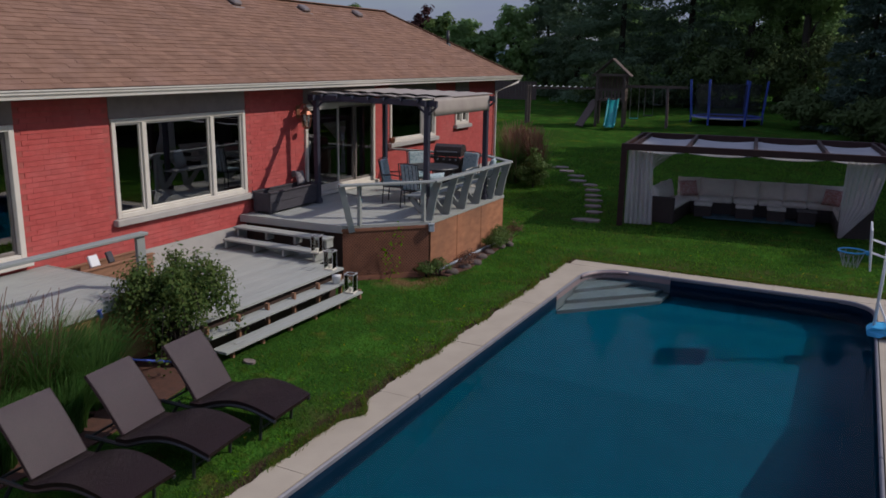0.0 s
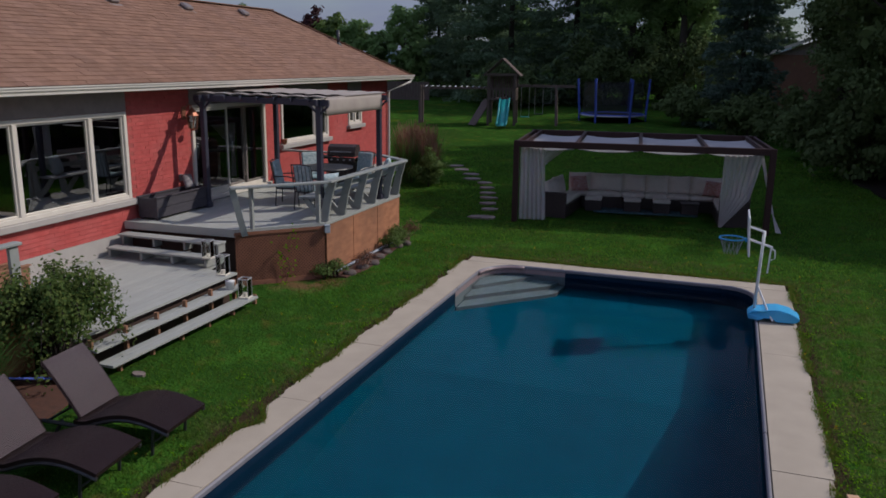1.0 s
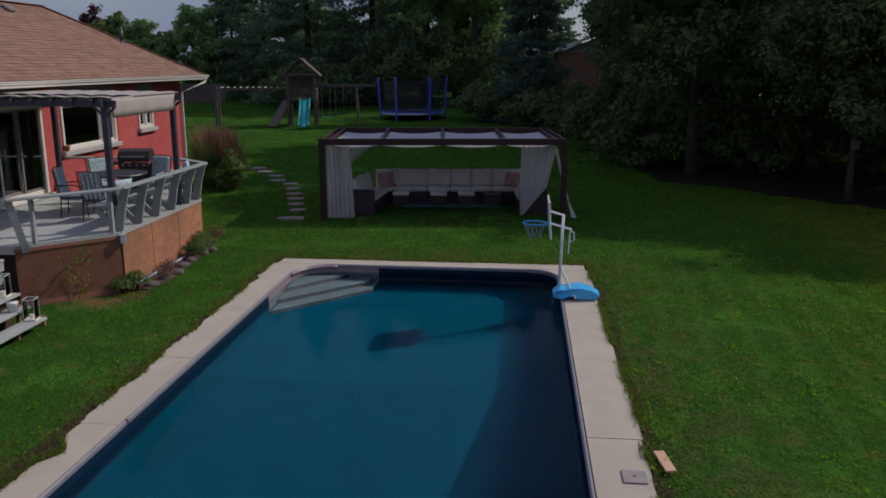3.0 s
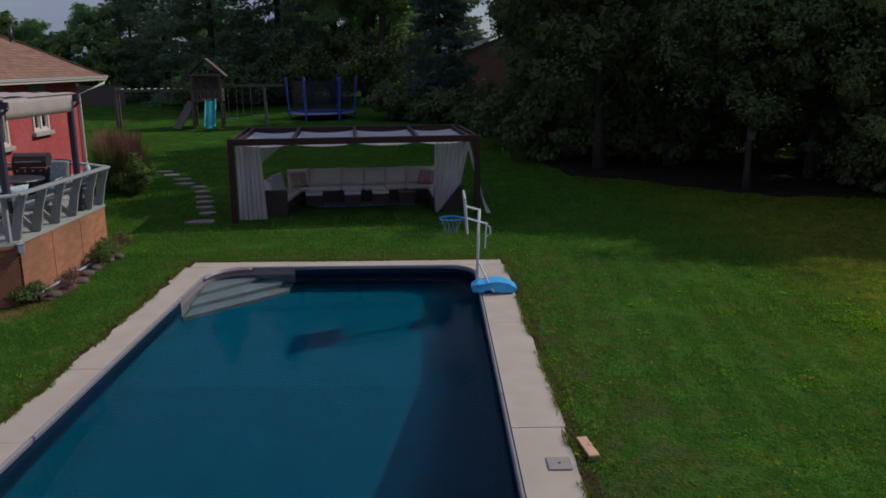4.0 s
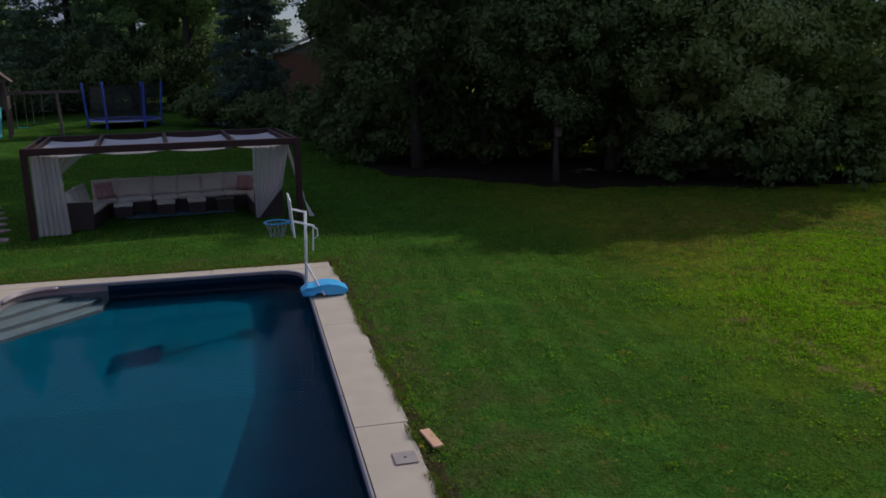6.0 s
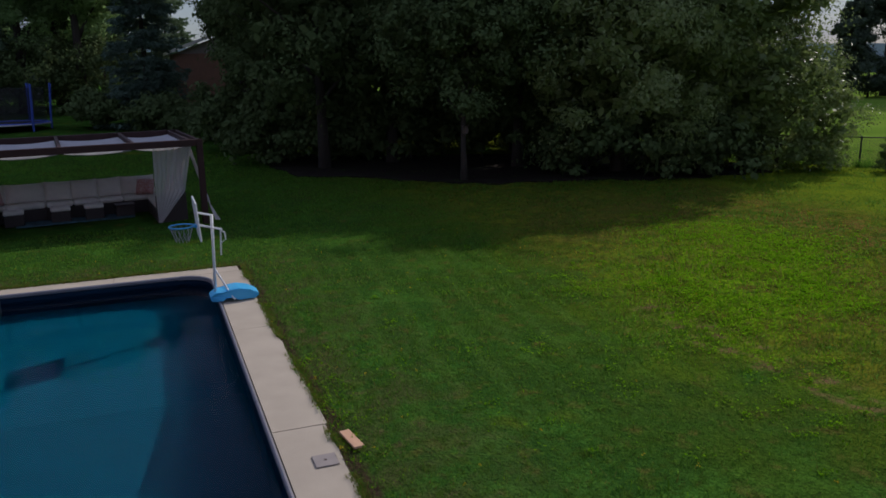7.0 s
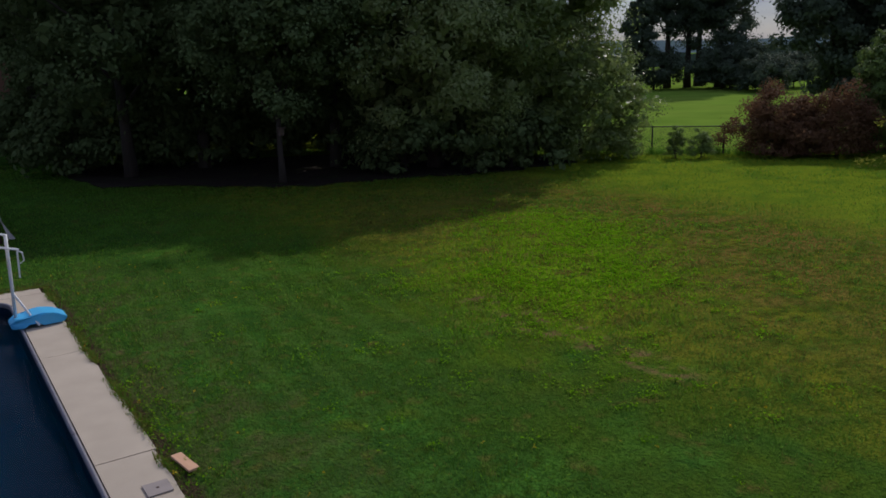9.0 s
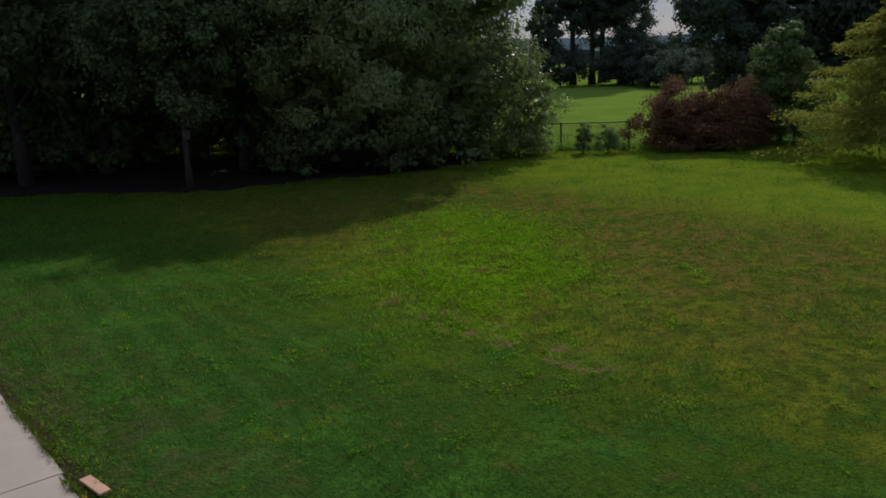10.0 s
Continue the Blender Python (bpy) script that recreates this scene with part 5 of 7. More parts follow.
# ---- planters ----
def planter(name, x, y0, y1, z, w, h, mat, label, slats=2):
    p = thing(name, (x, (y0 + y1) / 2, z), 0, label, "planter")
    L = y1 - y0
    for sx in (-1, 1):
        for k in range(slats):
            hh = h / slats
            part("side_board", boxb((sx * (w / 2 - 0.015), 0, 0.04 + hh * (k + 0.5)), (0.03, L, hh - 0.008), bevel=0.004), mat, p)
    for sy in (-1, 1):
        part("end_board", boxb((0, sy * (L / 2 - 0.015), 0.04 + h / 2), (w - 0.065, 0.03, h), bevel=0.004), mat, p)
    for sx in (-1, 1):
        for sy in (-1, 1):
            part("corner_post", boxb((sx * (w / 2 - 0.05), sy * (L / 2 - 0.05), h / 2), (0.06, 0.06, h), bevel=0.004), mat, p)
        part("top_trim", boxb((sx * (w / 2 - 0.01), 0, h + 0.055), (0.07, L + 0.04, 0.025), bevel=0.004), mat, p)
    part("soil", boxb((0, 0, h - 0.13), (w - 0.07, L - 0.07, 0.04)), M_SOIL, p, "dark potting soil")
    return p


planter("planter_box", -9.98, 11.9, 13.55, DZ, 0.42, 0.36, M_GREYWOOD, "long dark grey wooden planter on the deck")
planter("planter_box", -10.06, 7.72, 9.05, LZ, 0.38, 0.30, M_LUMBER, "brown wooden planter filled with soil against the wall")
cu = thing("throw_pillow", (-10.0, 13.2, DZ + 0.40), 0, "small grey patterned cushion leaning on the planter", "cushion")


def pillow_bm(w, h, t):
    bm = bmesh.new()
    n = 8
    for s in (1, -1):
        g = [[bm.verts.new(((i / n - 0.5) * w, s * t / 2 * (max(0, (1 - (2 * i / n - 1) ** 4) * (1 - (2 * j / n - 1) ** 4))) ** 0.5, j / n * h)) for j in range(n + 1)] for i in range(n + 1)]
        for i in range(n):
            for j in range(n):
                bm.faces.new((g[i][j], g[i + 1][j], g[i + 1][j + 1], g[i][j + 1]))
    bmesh.ops.remove_doubles(bm, verts=bm.verts, dist=0.0005)
    return bm


bm = pillow_bm(0.22, 0.30, 0.09)
bmesh.ops.rotate(bm, verts=bm.verts, cent=(0, 0, 0), matrix=Matrix.Rotation(radians(-25), 3, "X"))
bmesh.ops.rotate(bm, verts=bm.verts, cent=(0, 0, 0), matrix=Matrix.Rotation(radians(70), 3, "Z"))
part("cover", bm, M_GREYPAT, cu, smooth=True)
for yy, mt, lb in ((7.98, M_WHITEPLASTIC, "small white solar light leaning in the planter"), (8.28, M_GREYWOOD, "small grey solar light leaning in the planter")):
    sl = thing("solar_light", (-9.98, yy, LZ + 0.32), 0, lb, "lamp", "solar lights")
    part("panel", boxb((0.02, 0, 0.13), (0.05, 0.17 if mt is M_WHITEPLASTIC else 0.11, 0.18), Matrix.Rotation(radians(-25), 4, "Y"), bevel=0.01), mt, sl)
    part("stake", tubeb([(0, 0, -0.05), (0.0, 0, 0.08)], 0.012, 6), M_DARKMETAL, sl)

# ---- patio table, chairs, grill ----
def patio_chair(loc, rz, first=None):
    if first:
        return copy_thing(first, pose(*loc, 0, 0, rz))
    c = thing("patio_chair", loc, rz, "black metal patio chair with teal cushions on the deck", "chair", "chairs round the patio table")
    for sx in (-1, 1):
        part("leg", tubeb([(sx * 0.26, 0.26, 0), (sx * 0.25, 0.24, 0.40), (sx * 0.27, 0.22, 0.62)], 0.013, 6), M_DARKMETAL, c)
        part("leg", tubeb([(sx * 0.26, -0.27, 0), (sx * 0.25, -0.24, 0.38), (sx * 0.25, -0.36, 0.98)], 0.013, 6), M_DARKMETAL, c)
        part("armrest", tubeb([(sx * 0.27, 0.22, 0.62), (sx * 0.28, 0.0, 0.66), (sx * 0.26, -0.30, 0.65)], 0.016, 6), M_DARKMETAL, c)
    part("seat_frame", boxb((0, 0, 0.39), (0.50, 0.50, 0.025)), M_DARKMETAL, c)
    for k in range(5):
        part("back_bar", tubeb([(-0.2 + 0.1 * k, -0.245, 0.40), (-0.2 + 0.1 * k, -0.355, 0.96)], 0.008, 5), M_DARKMETAL, c)
    part("top_bar", tubeb([(-0.25, -0.36, 0.98), (0, -0.375, 1.0), (0.25, -0.36, 0.98)], 0.013, 6), M_DARKMETAL, c)
    part("seat_cushion", boxb((0, 0.01, 0.435), (0.49, 0.50, 0.07), bevel=0.03), M_TEAL, c, "teal seat cushion")
    part("back_cushion", boxb((0, -0.265, 0.71), (0.47, 0.07, 0.56), Matrix.Rotation(radians(11), 4, "X"), bevel=0.03), M_TEALPAT, c, "leaf-printed back cushion")
    return c


ch = patio_chair((-8.45, 14.4, DZ), -75)
ch.scale = (0.92, 0.92, 0.92)
for (x, y, r) in ((-7.8, 14.1, -5), (-8.6, 15.75, -130), (-7.75, 16.15, 165)):
    patio_chair((x, y, DZ), r, ch)
tb = thing("patio_table", (-8.0, 15.1, DZ), 0, "round glass-topped black metal patio table", "table")
part("tabletop", tubeb([(0, 0, 0.70), (0, 0, 0.715)], 0.56, 28), M_DARKMETAL, tb, "dark glass top")
part("rim", add_tube(bmesh.new(), [(0.57 * math.cos(a), 0.57 * math.sin(a), 0.705) for a in np.linspace(0, 2 * math.pi, 29)], 0.018, 6), M_DARKMETAL, tb)
for k in range(4):
    a = k * math.pi / 2 + 0.4
    part("leg", tubeb([(0.48 * math.cos(a), 0.48 * math.sin(a), 0), (0.36 * math.cos(a), 0.36 * math.sin(a), 0.4), (0.50 * math.cos(a), 0.50 * math.sin(a), 0.69)], 0.017, 6), M_DARKMETAL, tb)
bq = thing("barbecue_grill", (-8.35, 16.68, DZ), 190, "black gas barbecue with closed lid and side shelves", "grill")
bq.scale = (0.88, 0.88, 0.88)
part("cart", boxb((0, 0, 0.42), (0.72, 0.50, 0.70), bevel=0.015), M_CHARCOAL, bq)
for sx in (-1, 1):
    part("door", boxb((sx * 0.175, 0.258, 0.42), (0.33, 0.015, 0.60), bevel=0.005), M_CHARCOAL, bq)
    part("side_shelf", boxb((sx * 0.56, 0, 0.83), (0.38, 0.46, 0.05), bevel=0.01), M_DARKMETAL, bq)
part("control_panel", boxb((0, 0.27, 0.80), (0.72, 0.05, 0.12), bevel=0.01), M_CHARCOAL, bq)
for k in range(4):
    part("knob", tubeb([(-0.25 + 0.165 * k, 0.29, 0.80), (-0.25 + 0.165 * k, 0.33, 0.80)], 0.025, 8), M_METAL, bq)
lid = add_profile(bmesh.new(), [(-0.26, 0.87), (0.26, 0.87), (0.26, 0.98), (0.18, 1.12), (0.02, 1.18), (-0.16, 1.16), (-0.26, 1.05)], "x", -0.37, 0.37)
lid_ob = part("lid", lid, M_CHARCOAL, bq, "glossy black lid")
part("handle", tubeb([(-0.28, 0.30, 1.0), (0.28, 0.30, 1.0)], 0.014, 8), M_METAL, lid_ob, "steel lid handle")
for sx in (-1, 1):
    for sy in (-1, 1):
        part("wheel", tubeb([(sx * 0.3 - 0.02, sy * 0.2, 0.04), (sx * 0.3 + 0.02, sy * 0.2, 0.04)], 0.04, 10), M_DARKMETAL, bq)
for x, y, rr in ((-7.12, 13.45, 65), (-7.10, 16.1, 110)):
    bp_ = thing("bench_pillow", (x, y, DZ + 0.46), rr, "leaf-printed teal pillow on the deck bench", "cushion", "bench pillows")
    bmp = pillow_bm(0.44, 0.40, 0.14)
    bmesh.ops.rotate(bmp, verts=bmp.verts, cent=(0, 0, 0), matrix=Matrix.Rotation(radians(18), 3, "X"))
    part("cover", bmp, M_TEALPAT, bp_, smooth=True)
pot = thing("flower_pot", (WX + 0.05, 17.25, 1.92), 0, "small terracotta pot on the window sill", "pot")
part("pot", tubeb([(0, 0, 0), (0, 0, 0.12), (0, 0, 0.13)], [0.05, 0.075, 0.082], 12), M_COPPER, pot, smooth=True)

# ---- glass candle lanterns on the steps ----
def glass_lantern(loc, s):
    l = thing("glass_lantern", loc, 8, "square clear glass candle lantern on the steps", "lantern", "glass lanterns")
    for a, b in ((-1, -1), (1, -1), (1, 1), (-1, 1)):
        part("corner_bar", boxb((a * s * 0.48, b * s * 0.48, s * 0.95), (0.005, 0.005, s * 1.9)), M_FABRIC, l)
    for dx, dy, wx, wy in ((0.46, 0, 0.004, 0.9), (-0.46, 0, 0.004, 0.9), (0, 0.46, 0.9, 0.004), (0, -0.46, 0.9, 0.004)):
        o = part("pane", boxb((dx * s, dy * s, s * 0.95), (max(0.004, wx * s), max(0.004, wy * s), s * 1.8)), M_CLEARGLASS, l)
        o.visible_shadow = False
    part("base", boxb((0, 0, 0.012), (s, s, 0.024)), M_TRIM, l)
    for dx, dy, wx, wy in ((0.48, 0, 0.02, 1), (-0.48, 0, 0.02, 1), (0, 0.48, 1, 0.02), (0, -0.48, 1, 0.02)):
        part("top_bar", boxb((dx * s, dy * s, s * 1.9), (max(0.016, wx * s * 0.96), max(0.016, wy * s * 0.96), 0.014)), M_FABRIC, l)
    part("candle", tubeb([(0, 0, 0.024), (0, 0, s * 0.5)], s * 0.2, 10), M_CUSHION, l, "cream candle")


for loc, s in (((-7.16, 10.7, 0.18), 0.17), ((-7.62, 10.78, LZ), 0.17), ((-8.05, 11.0, 0.69), 0.16)):
    glass_lantern(loc, s)
bk = thing("white_bucket", (-7.34, 10.55, 0.345), 0, "small white plastic tub on the step", "tub")
part("tub", tubeb([(0, 0, 0), (0, 0, 0.13), (0, 0, 0.14)], [0.06, 0.075, 0.08], 12), M_WHITEPLASTIC, bk, smooth=True)

# ---- sun loungers ----
def woven_material(name="woven_wicker", sheen=0.25, lift=1.0):
    m = surface(name, (0.026 * lift, 0.012 * lift, 0.014 * lift), (0.018 * lift, 0.009 * lift, 0.010 * lift), 20, 0.45, 0.0, 40, spec=sheen)
    nt = m.node_tree
    b = nt.nodes["Principled BSDF"]
    co = nt.nodes.new("ShaderNodeTexCoord")
    hs = []
    for ax, sc in (("X", 32.0), ("Y", 32.0)):
        w = nt.nodes.new("ShaderNodeTexWave")
        w.bands_direction = ax
        w.inputs["Scale"].default_value = sc
        nt.links.new(co.outputs["Object"], w.inputs["Vector"])
        hs.append(w.outputs["Fac"])
    mu = nt.nodes.new("ShaderNodeMath")
    mu.operation = "MULTIPLY"
    nt.links.new(hs[0], mu.inputs[0])
    nt.links.new(hs[1], mu.inputs[1])
    bp = nt.nodes.new("ShaderNodeBump")
    bp.inputs["Strength"].default_value, bp.inputs["Distance"].default_value = 0.8, 0.010
    nt.links.new(mu.outputs[0], bp.inputs["Height"])
    nt.links.new(bp.outputs["Normal"], b.inputs["Normal"])
    return m


M_WOVEN = woven_material()
# same weave as the seat, its base lifted to paint the sun's sheen
M_WOVENSHEEN = woven_material("woven_back_sheen", 1.0, 2.2)


def strip(prof, w, t):
    """A bent panel along x, w wide and t thick."""
    bm = bmesh.new()
    n = len(prof)
    rows = []
    for i, (x, z) in enumerate(prof):
        x0, z0 = prof[max(0, i - 1)]
        x1, z1 = prof[min(n - 1, i + 1)]
        d = Vector((x1 - x0, z1 - z0)).normalized()
        nx, nz = -d.y * t / 2, d.x * t / 2
        rows.append([bm.verts.new(p) for p in ((x + nx, -w / 2, z + nz), (x + nx, w / 2, z + nz), (x - nx, w / 2, z - nz), (x - nx, -w / 2, z - nz))])
    for a, b in zip(rows, rows[1:]):
        for k in range(4):
            bm.faces.new((a[k], a[(k + 1) % 4], b[(k + 1) % 4], b[k]))
    bm.faces.new(rows[0])
    bm.faces.new(rows[-1])
    return bm


lg = thing("sun_lounger", (-5.62, 6.38, 0), 4, "dark brown woven wicker sun lounger with raised back", "lounger", "loungers beside the pool")
seat = [(0.56 - 1.12 * s, 0.30 + 0.115 * math.sin(math.pi * min(1, s * 1.15)) - 0.05 * s) for s in np.linspace(0, 1, 15)]
part("seat", strip(seat, 0.68, 0.05), M_WOVEN, lg)
back = [(-0.50 - 0.42 * s, 0.30 + 0.56 * s + 0.025 * math.sin(math.pi * s)) for s in np.linspace(0, 1, 8)]
part("backrest", strip(back, 0.60, 0.035), M_WOVENSHEEN, lg, "woven back coloured lighter lilac-brown for the sun's sheen")
for sy in (-1, 1):
    part("side_rail", add_tube(bmesh.new(), [(x, sy * 0.33, z - 0.035) for x, z in seat] + [(-0.95, sy * 0.33, 0.22)], 0.022, 6), M_DARKMETAL, lg)
    part("leg", tubeb([(0.36, sy * 0.29, 0.31), (0.33, sy * 0.29, 0.0)], 0.017, 6), M_DARKMETAL, lg)
    part("leg", tubeb([(-0.72, sy * 0.31, 0.24), (-0.88, sy * 0.31, 0.0)], 0.02, 6), M_DARKMETAL, lg)
    part("back_edge", add_tube(bmesh.new(), [(x, sy * 0.30, z) for x, z in back], 0.02, 6), M_WOVEN, lg)
part("back_strut", tubeb([(-0.80, 0, 0.66), (-0.90, 0, 0.22)], 0.014, 6), M_DARKMETAL, lg)
part("foot_bar", tubeb([(0.34, -0.29, 0.13), (0.34, 0.29, 0.13)], 0.012, 6), M_DARKMETAL, lg)
part("back_bar", tubeb([(-0.90, -0.33, 0.22), (-0.90, 0.33, 0.22)], 0.014, 6), M_DARKMETAL, lg)
copy_thing(lg, pose(-5.66, 5.42, 0, 0, 0, 6))
copy_thing(lg, pose(-5.66, 4.40, 0, 0, 0, 3))

# ---- pool basketball hoop ----
hp = thing("basketball_hoop", (0.86, 13.28, 0.0), 0, "poolside basketball hoop on a blue water-filled base", "hoop")
bm = bmesh.new()
prof = [(-0.34, 0.02), (-0.17, 0.02), (-0.11, 0.085), (0.02, 0.085), (0.07, 0.02), (0.36, 0.02), (0.42, 0.075), (0.40, 0.105), (0.26, 0.18), (0.08, 0.215), (-0.06, 0.20), (-0.13, 0.165), (-0.27, 0.165), (-0.36, 0.10)]
add_profile(bm, prof, "y", -0.21, 0.21)
for v_ in bm.verts:
    v_.co.y *= 1.0 - 0.45 * max(0.0, abs(v_.co.x) - 0.2) / 0.22 * (0.4 if v_.co.x > 0 else 1.0)
bmesh.ops.bevel(bm, geom=list(bm.edges), offset=0.012, segments=2, affect="EDGES")
part("base", bm, M_BLUE, hp, "sky blue plastic base")
part("pole", tubeb([(-0.26, 0, 0.1), (-0.24, 0, 0.75), (-0.22, 0, 1.42)], 0.024, 8), M_WHITEPLASTIC, hp, smooth=True)
part("brace", tubeb([(-0.25, 0, 0.55), (-0.06, -0.15, 0.17), (0.02, -0.225, 0.04)], 0.016, 6), M_WHITEPLASTIC, hp)
part("brace", tubeb([(-0.12, 0, 0.75), (-0.10, 0, 1.17)], 0.014, 6), M_WHITEPLASTIC, hp)
for z0, x0, z1 in ((1.41, -0.22, 1.47), (1.17, -0.08, 1.27)):
    for sy in (-1, 1):
        part("arm", tubeb([(x0, sy * 0.03, z0), (-0.43, sy * 0.03, z1)], 0.013, 6), M_WHITEPLASTIC, hp)
part("grip", add_tube(bmesh.new(), [(-0.10, 0, 1.15), (-0.04, 0, 1.12), (-0.03, 0, 1.0), (-0.09, 0, 0.96)], 0.012, 6), M_WHITEPLASTIC, hp)
part("backboard", boxb((-0.45, 0, 1.375), (0.03, 0.78, 0.62), Matrix.Rotation(radians(-4), 4, "Y"), bevel=0.01), M_WHITEPLASTIC, hp, "white backboard")
rim = part("rim", add_tube(bmesh.new(), [(-0.69 + 0.19 * math.cos(a), 0.19 * math.sin(a), 1.27) for a in np.linspace(0, 2 * math.pi, 25)], 0.013, 6), M_BLUE, hp, "blue rim", True)
part("rim_bracket", beamb((-0.50, 0, 1.26), (-0.44, 0, 1.26), 0.10, 0.05), M_BLUE, rim)
bm = bmesh.new()
for k in range(12):
    a = k * math.pi / 6
    for sgn in (1, -1):
        add_tube(bm, [(-0.69 + r * math.cos(a + sgn * da), r * math.sin(a + sgn * da), z) for r, da, z in ((0.185, 0, 1.265), (0.14, 0.26, 1.15), (0.10, 0.52, 1.02))], 0.0032, 4, False)
part("net", bm, M_FABRIC, hp, "white cord net")
sk = thing("skimmer_lid", (1.07, 7.24, 0.0), 0, "faded beige plastic skimmer lid set in the concrete", "lid")
part("lid", boxb((0, 0, 0.008), (0.23, 0.24, 0.012), bevel=0.004), surface("faded_beige_plastic", (0.235, 0.20, 0.185), (0.28, 0.24, 0.22), 7, 0.7, 0.1, 40), sk)
# a flat dark disc paints the hollow of the finger hole
part("finger_hole", tubeb([(0, 0.0, 0.014), (0, 0.0, 0.0155)], 0.016, 10), M_GAPSHADE, sk)
pb = thing("wood_offcut", (1.40, 7.53, 0.02), 8, "short fresh pine board lying on the grass edge", "board")
part("board", boxb((0, 0, 0.012), (0.11, 0.41, 0.025), bevel=0.004), M_PINE, pb)

# ---- gazebo with corner sofa ----
GM = pose(-5.05, 19.45, 0, 0, 0, 6.1)
GW, GD, GH = 6.15, 3.6, 2.05


def gz_pose(x, y, z=0.0, r=0.0):
    return GM @ pose(x, y, z, 0, 0, r)


gz_ob = new("gazebo")
gz_ob.matrix_basis = GM
tagged(gz_ob, "dark brown pergola gazebo with white sliding canopy and sheer curtains", "gazebo")
for x in (0.07, GW - 0.07):
    for y in (0.07, GD - 0.07):
        part("post", boxb((x, y, GH / 2), (0.14, 0.14, GH), bevel=0.008), M_ESPRESSO, gz_ob)
for y in (0.07, GD - 0.07):
    part("beam", boxb((GW / 2, y, GH - 0.08), (GW, 0.12, 0.16), bevel=0.008), M_ESPRESSO, gz_ob)
for x in (0.07, 0.27, GW - 0.27, GW - 0.07):
    part("side_beam", boxb((x, GD / 2, GH - 0.075), (0.07, GD - 0.2, 0.13), bevel=0.006), M_ESPRESSO, gz_ob)
for k in (1, 2, 3):
    part("cross_beam", boxb((GW * k / 4, GD / 2, GH - 0.06), (0.08, GD - 0.2, 0.11), bevel=0.006), M_ESPRESSO, gz_ob)
for k in range(4):
    x0, x1 = (0.32 if k == 0 else GW * k / 4 + 0.05), (GW - 0.32 if k == 3 else GW * (k + 1) / 4 - 0.05)
    part("canopy_panel", draped_sheet((x0, 0.16, GH - 0.175), (x1 - x0, 0, 0), (0, GD - 0.35, 0), 8, 104, lambda u, v: 0.08 * abs(math.sin(v * 9 * math.pi)) - 0.05 * (1 - (2 * u - 1) ** 2)), M_FABRIC, gz_ob, "white folded canopy cloth", True)


def sheer_material():
    m = surface("sheer_voile", (0.66, 0.60, 0.61), (0.74, 0.68, 0.68), 3, 0.9, 0.1, 60)
    nt = m.node_tree
    t = nt.nodes.new("ShaderNodeBsdfTransparent")
    tl = nt.nodes.new("ShaderNodeBsdfTranslucent")
    tl.inputs["Color"].default_value = (0.70, 0.63, 0.63, 1)
    m1, m2 = nt.nodes.new("ShaderNodeMixShader"), nt.nodes.new("ShaderNodeMixShader")
    m1.inputs["Fac"].default_value, m2.inputs["Fac"].default_value = 0.35, 0.36
    nt.links.new(nt.nodes["Principled BSDF"].outputs["BSDF"], m1.inputs[1])
    nt.links.new(tl.outputs["BSDF"], m1.inputs[2])
    nt.links.new(m1.outputs["Shader"], m2.inputs[1])
    nt.links.new(t.outputs["BSDF"], m2.inputs[2])
    nt.links.new(m2.outputs["Shader"], nt.nodes["Material Output"].inputs["Surface"])
    return m


M_SHEER = sheer_material()


def curtain(parent, top_a, top_b, low_a, low_b, folds, amp, label="white sheer curtain"):
    """A hanging cloth with upright folds between a top and a bottom edge."""
    bm = bmesh.new()
    nu, nv = folds * 6, 10
    ta, tb_, la, lb = Vector(top_a), Vector(top_b), Vector(low_a), Vector(low_b)
    side = (tb_ - ta).cross(Vector((0, 0, 1))).normalized()
    for off in (0.0,):
        g = [[bm.verts.new(ta.lerp(tb_, i / nu).lerp(la.lerp(lb, i / nu), j / nv) + side * (amp * math.sin(i / nu * folds * 2 * math.pi) * (0.6 + 0.4 * j / nv) + off)) for j in range(nv + 1)] for i in range(nu + 1)]
        for i in range(nu):
            for j in range(nv):
                bm.faces.new((g[i][j], g[i + 1][j], g[i + 1][j + 1], g[i][j + 1]))
    return part("curtain", bm, M_SHEER, parent, label, True)


CZ = GH - 0.16
curtain(gz_ob, (0.16, 0.16, CZ), (0.76, 0.16, CZ), (0.16, 0.16, 0.05), (0.84, 0.2, 0.05), 6, 0.04)
curtain(gz_ob, (0.16, 0.75, CZ), (0.16, 1.6, CZ), (0.16, 0.7, 0.5), (0.17, 0.95, 0.5), 5, 0.03)
curtain(gz_ob, (0.16, GD - 0.16, CZ), (1.45, GD - 0.16, CZ), (0.17, GD - 0.2, 0.95), (0.32, GD - 0.2, 0.95), 7, 0.03)
curtain(gz_ob, (0.17, GD - 0.2, 0.95), (0.32, GD - 0.2, 0.95), (0.16, GD - 0.2, 0.1), (0.40, GD - 0.2, 0.1), 4, 0.02)
curtain(gz_ob, (5.02, 0.16, CZ), (5.90, 0.16, CZ), (5.00, 0.17, 0.95), (5.68, 0.2, 0.82), 7, 0.035)
curtain(gz_ob, (5.00, 0.17, 0.95), (5.68, 0.2, 0.82), (5.02, 0.25, 0.10), (5.10, 0.25, 0.10), 7, 0.02)
curtain(gz_ob, (5.92, 0.5, CZ), (5.92, 1.0, CZ), (6.22, 0.2, 0.5), (6.24, 0.5, 0.5), 4, 0.03)
curtain(gz_ob, (6.22, 0.2, 0.5), (6.24, 0.5, 0.5), (6.30, 0.05, 0.08), (6.46, 0.2, 0.04), 4, 0.02)


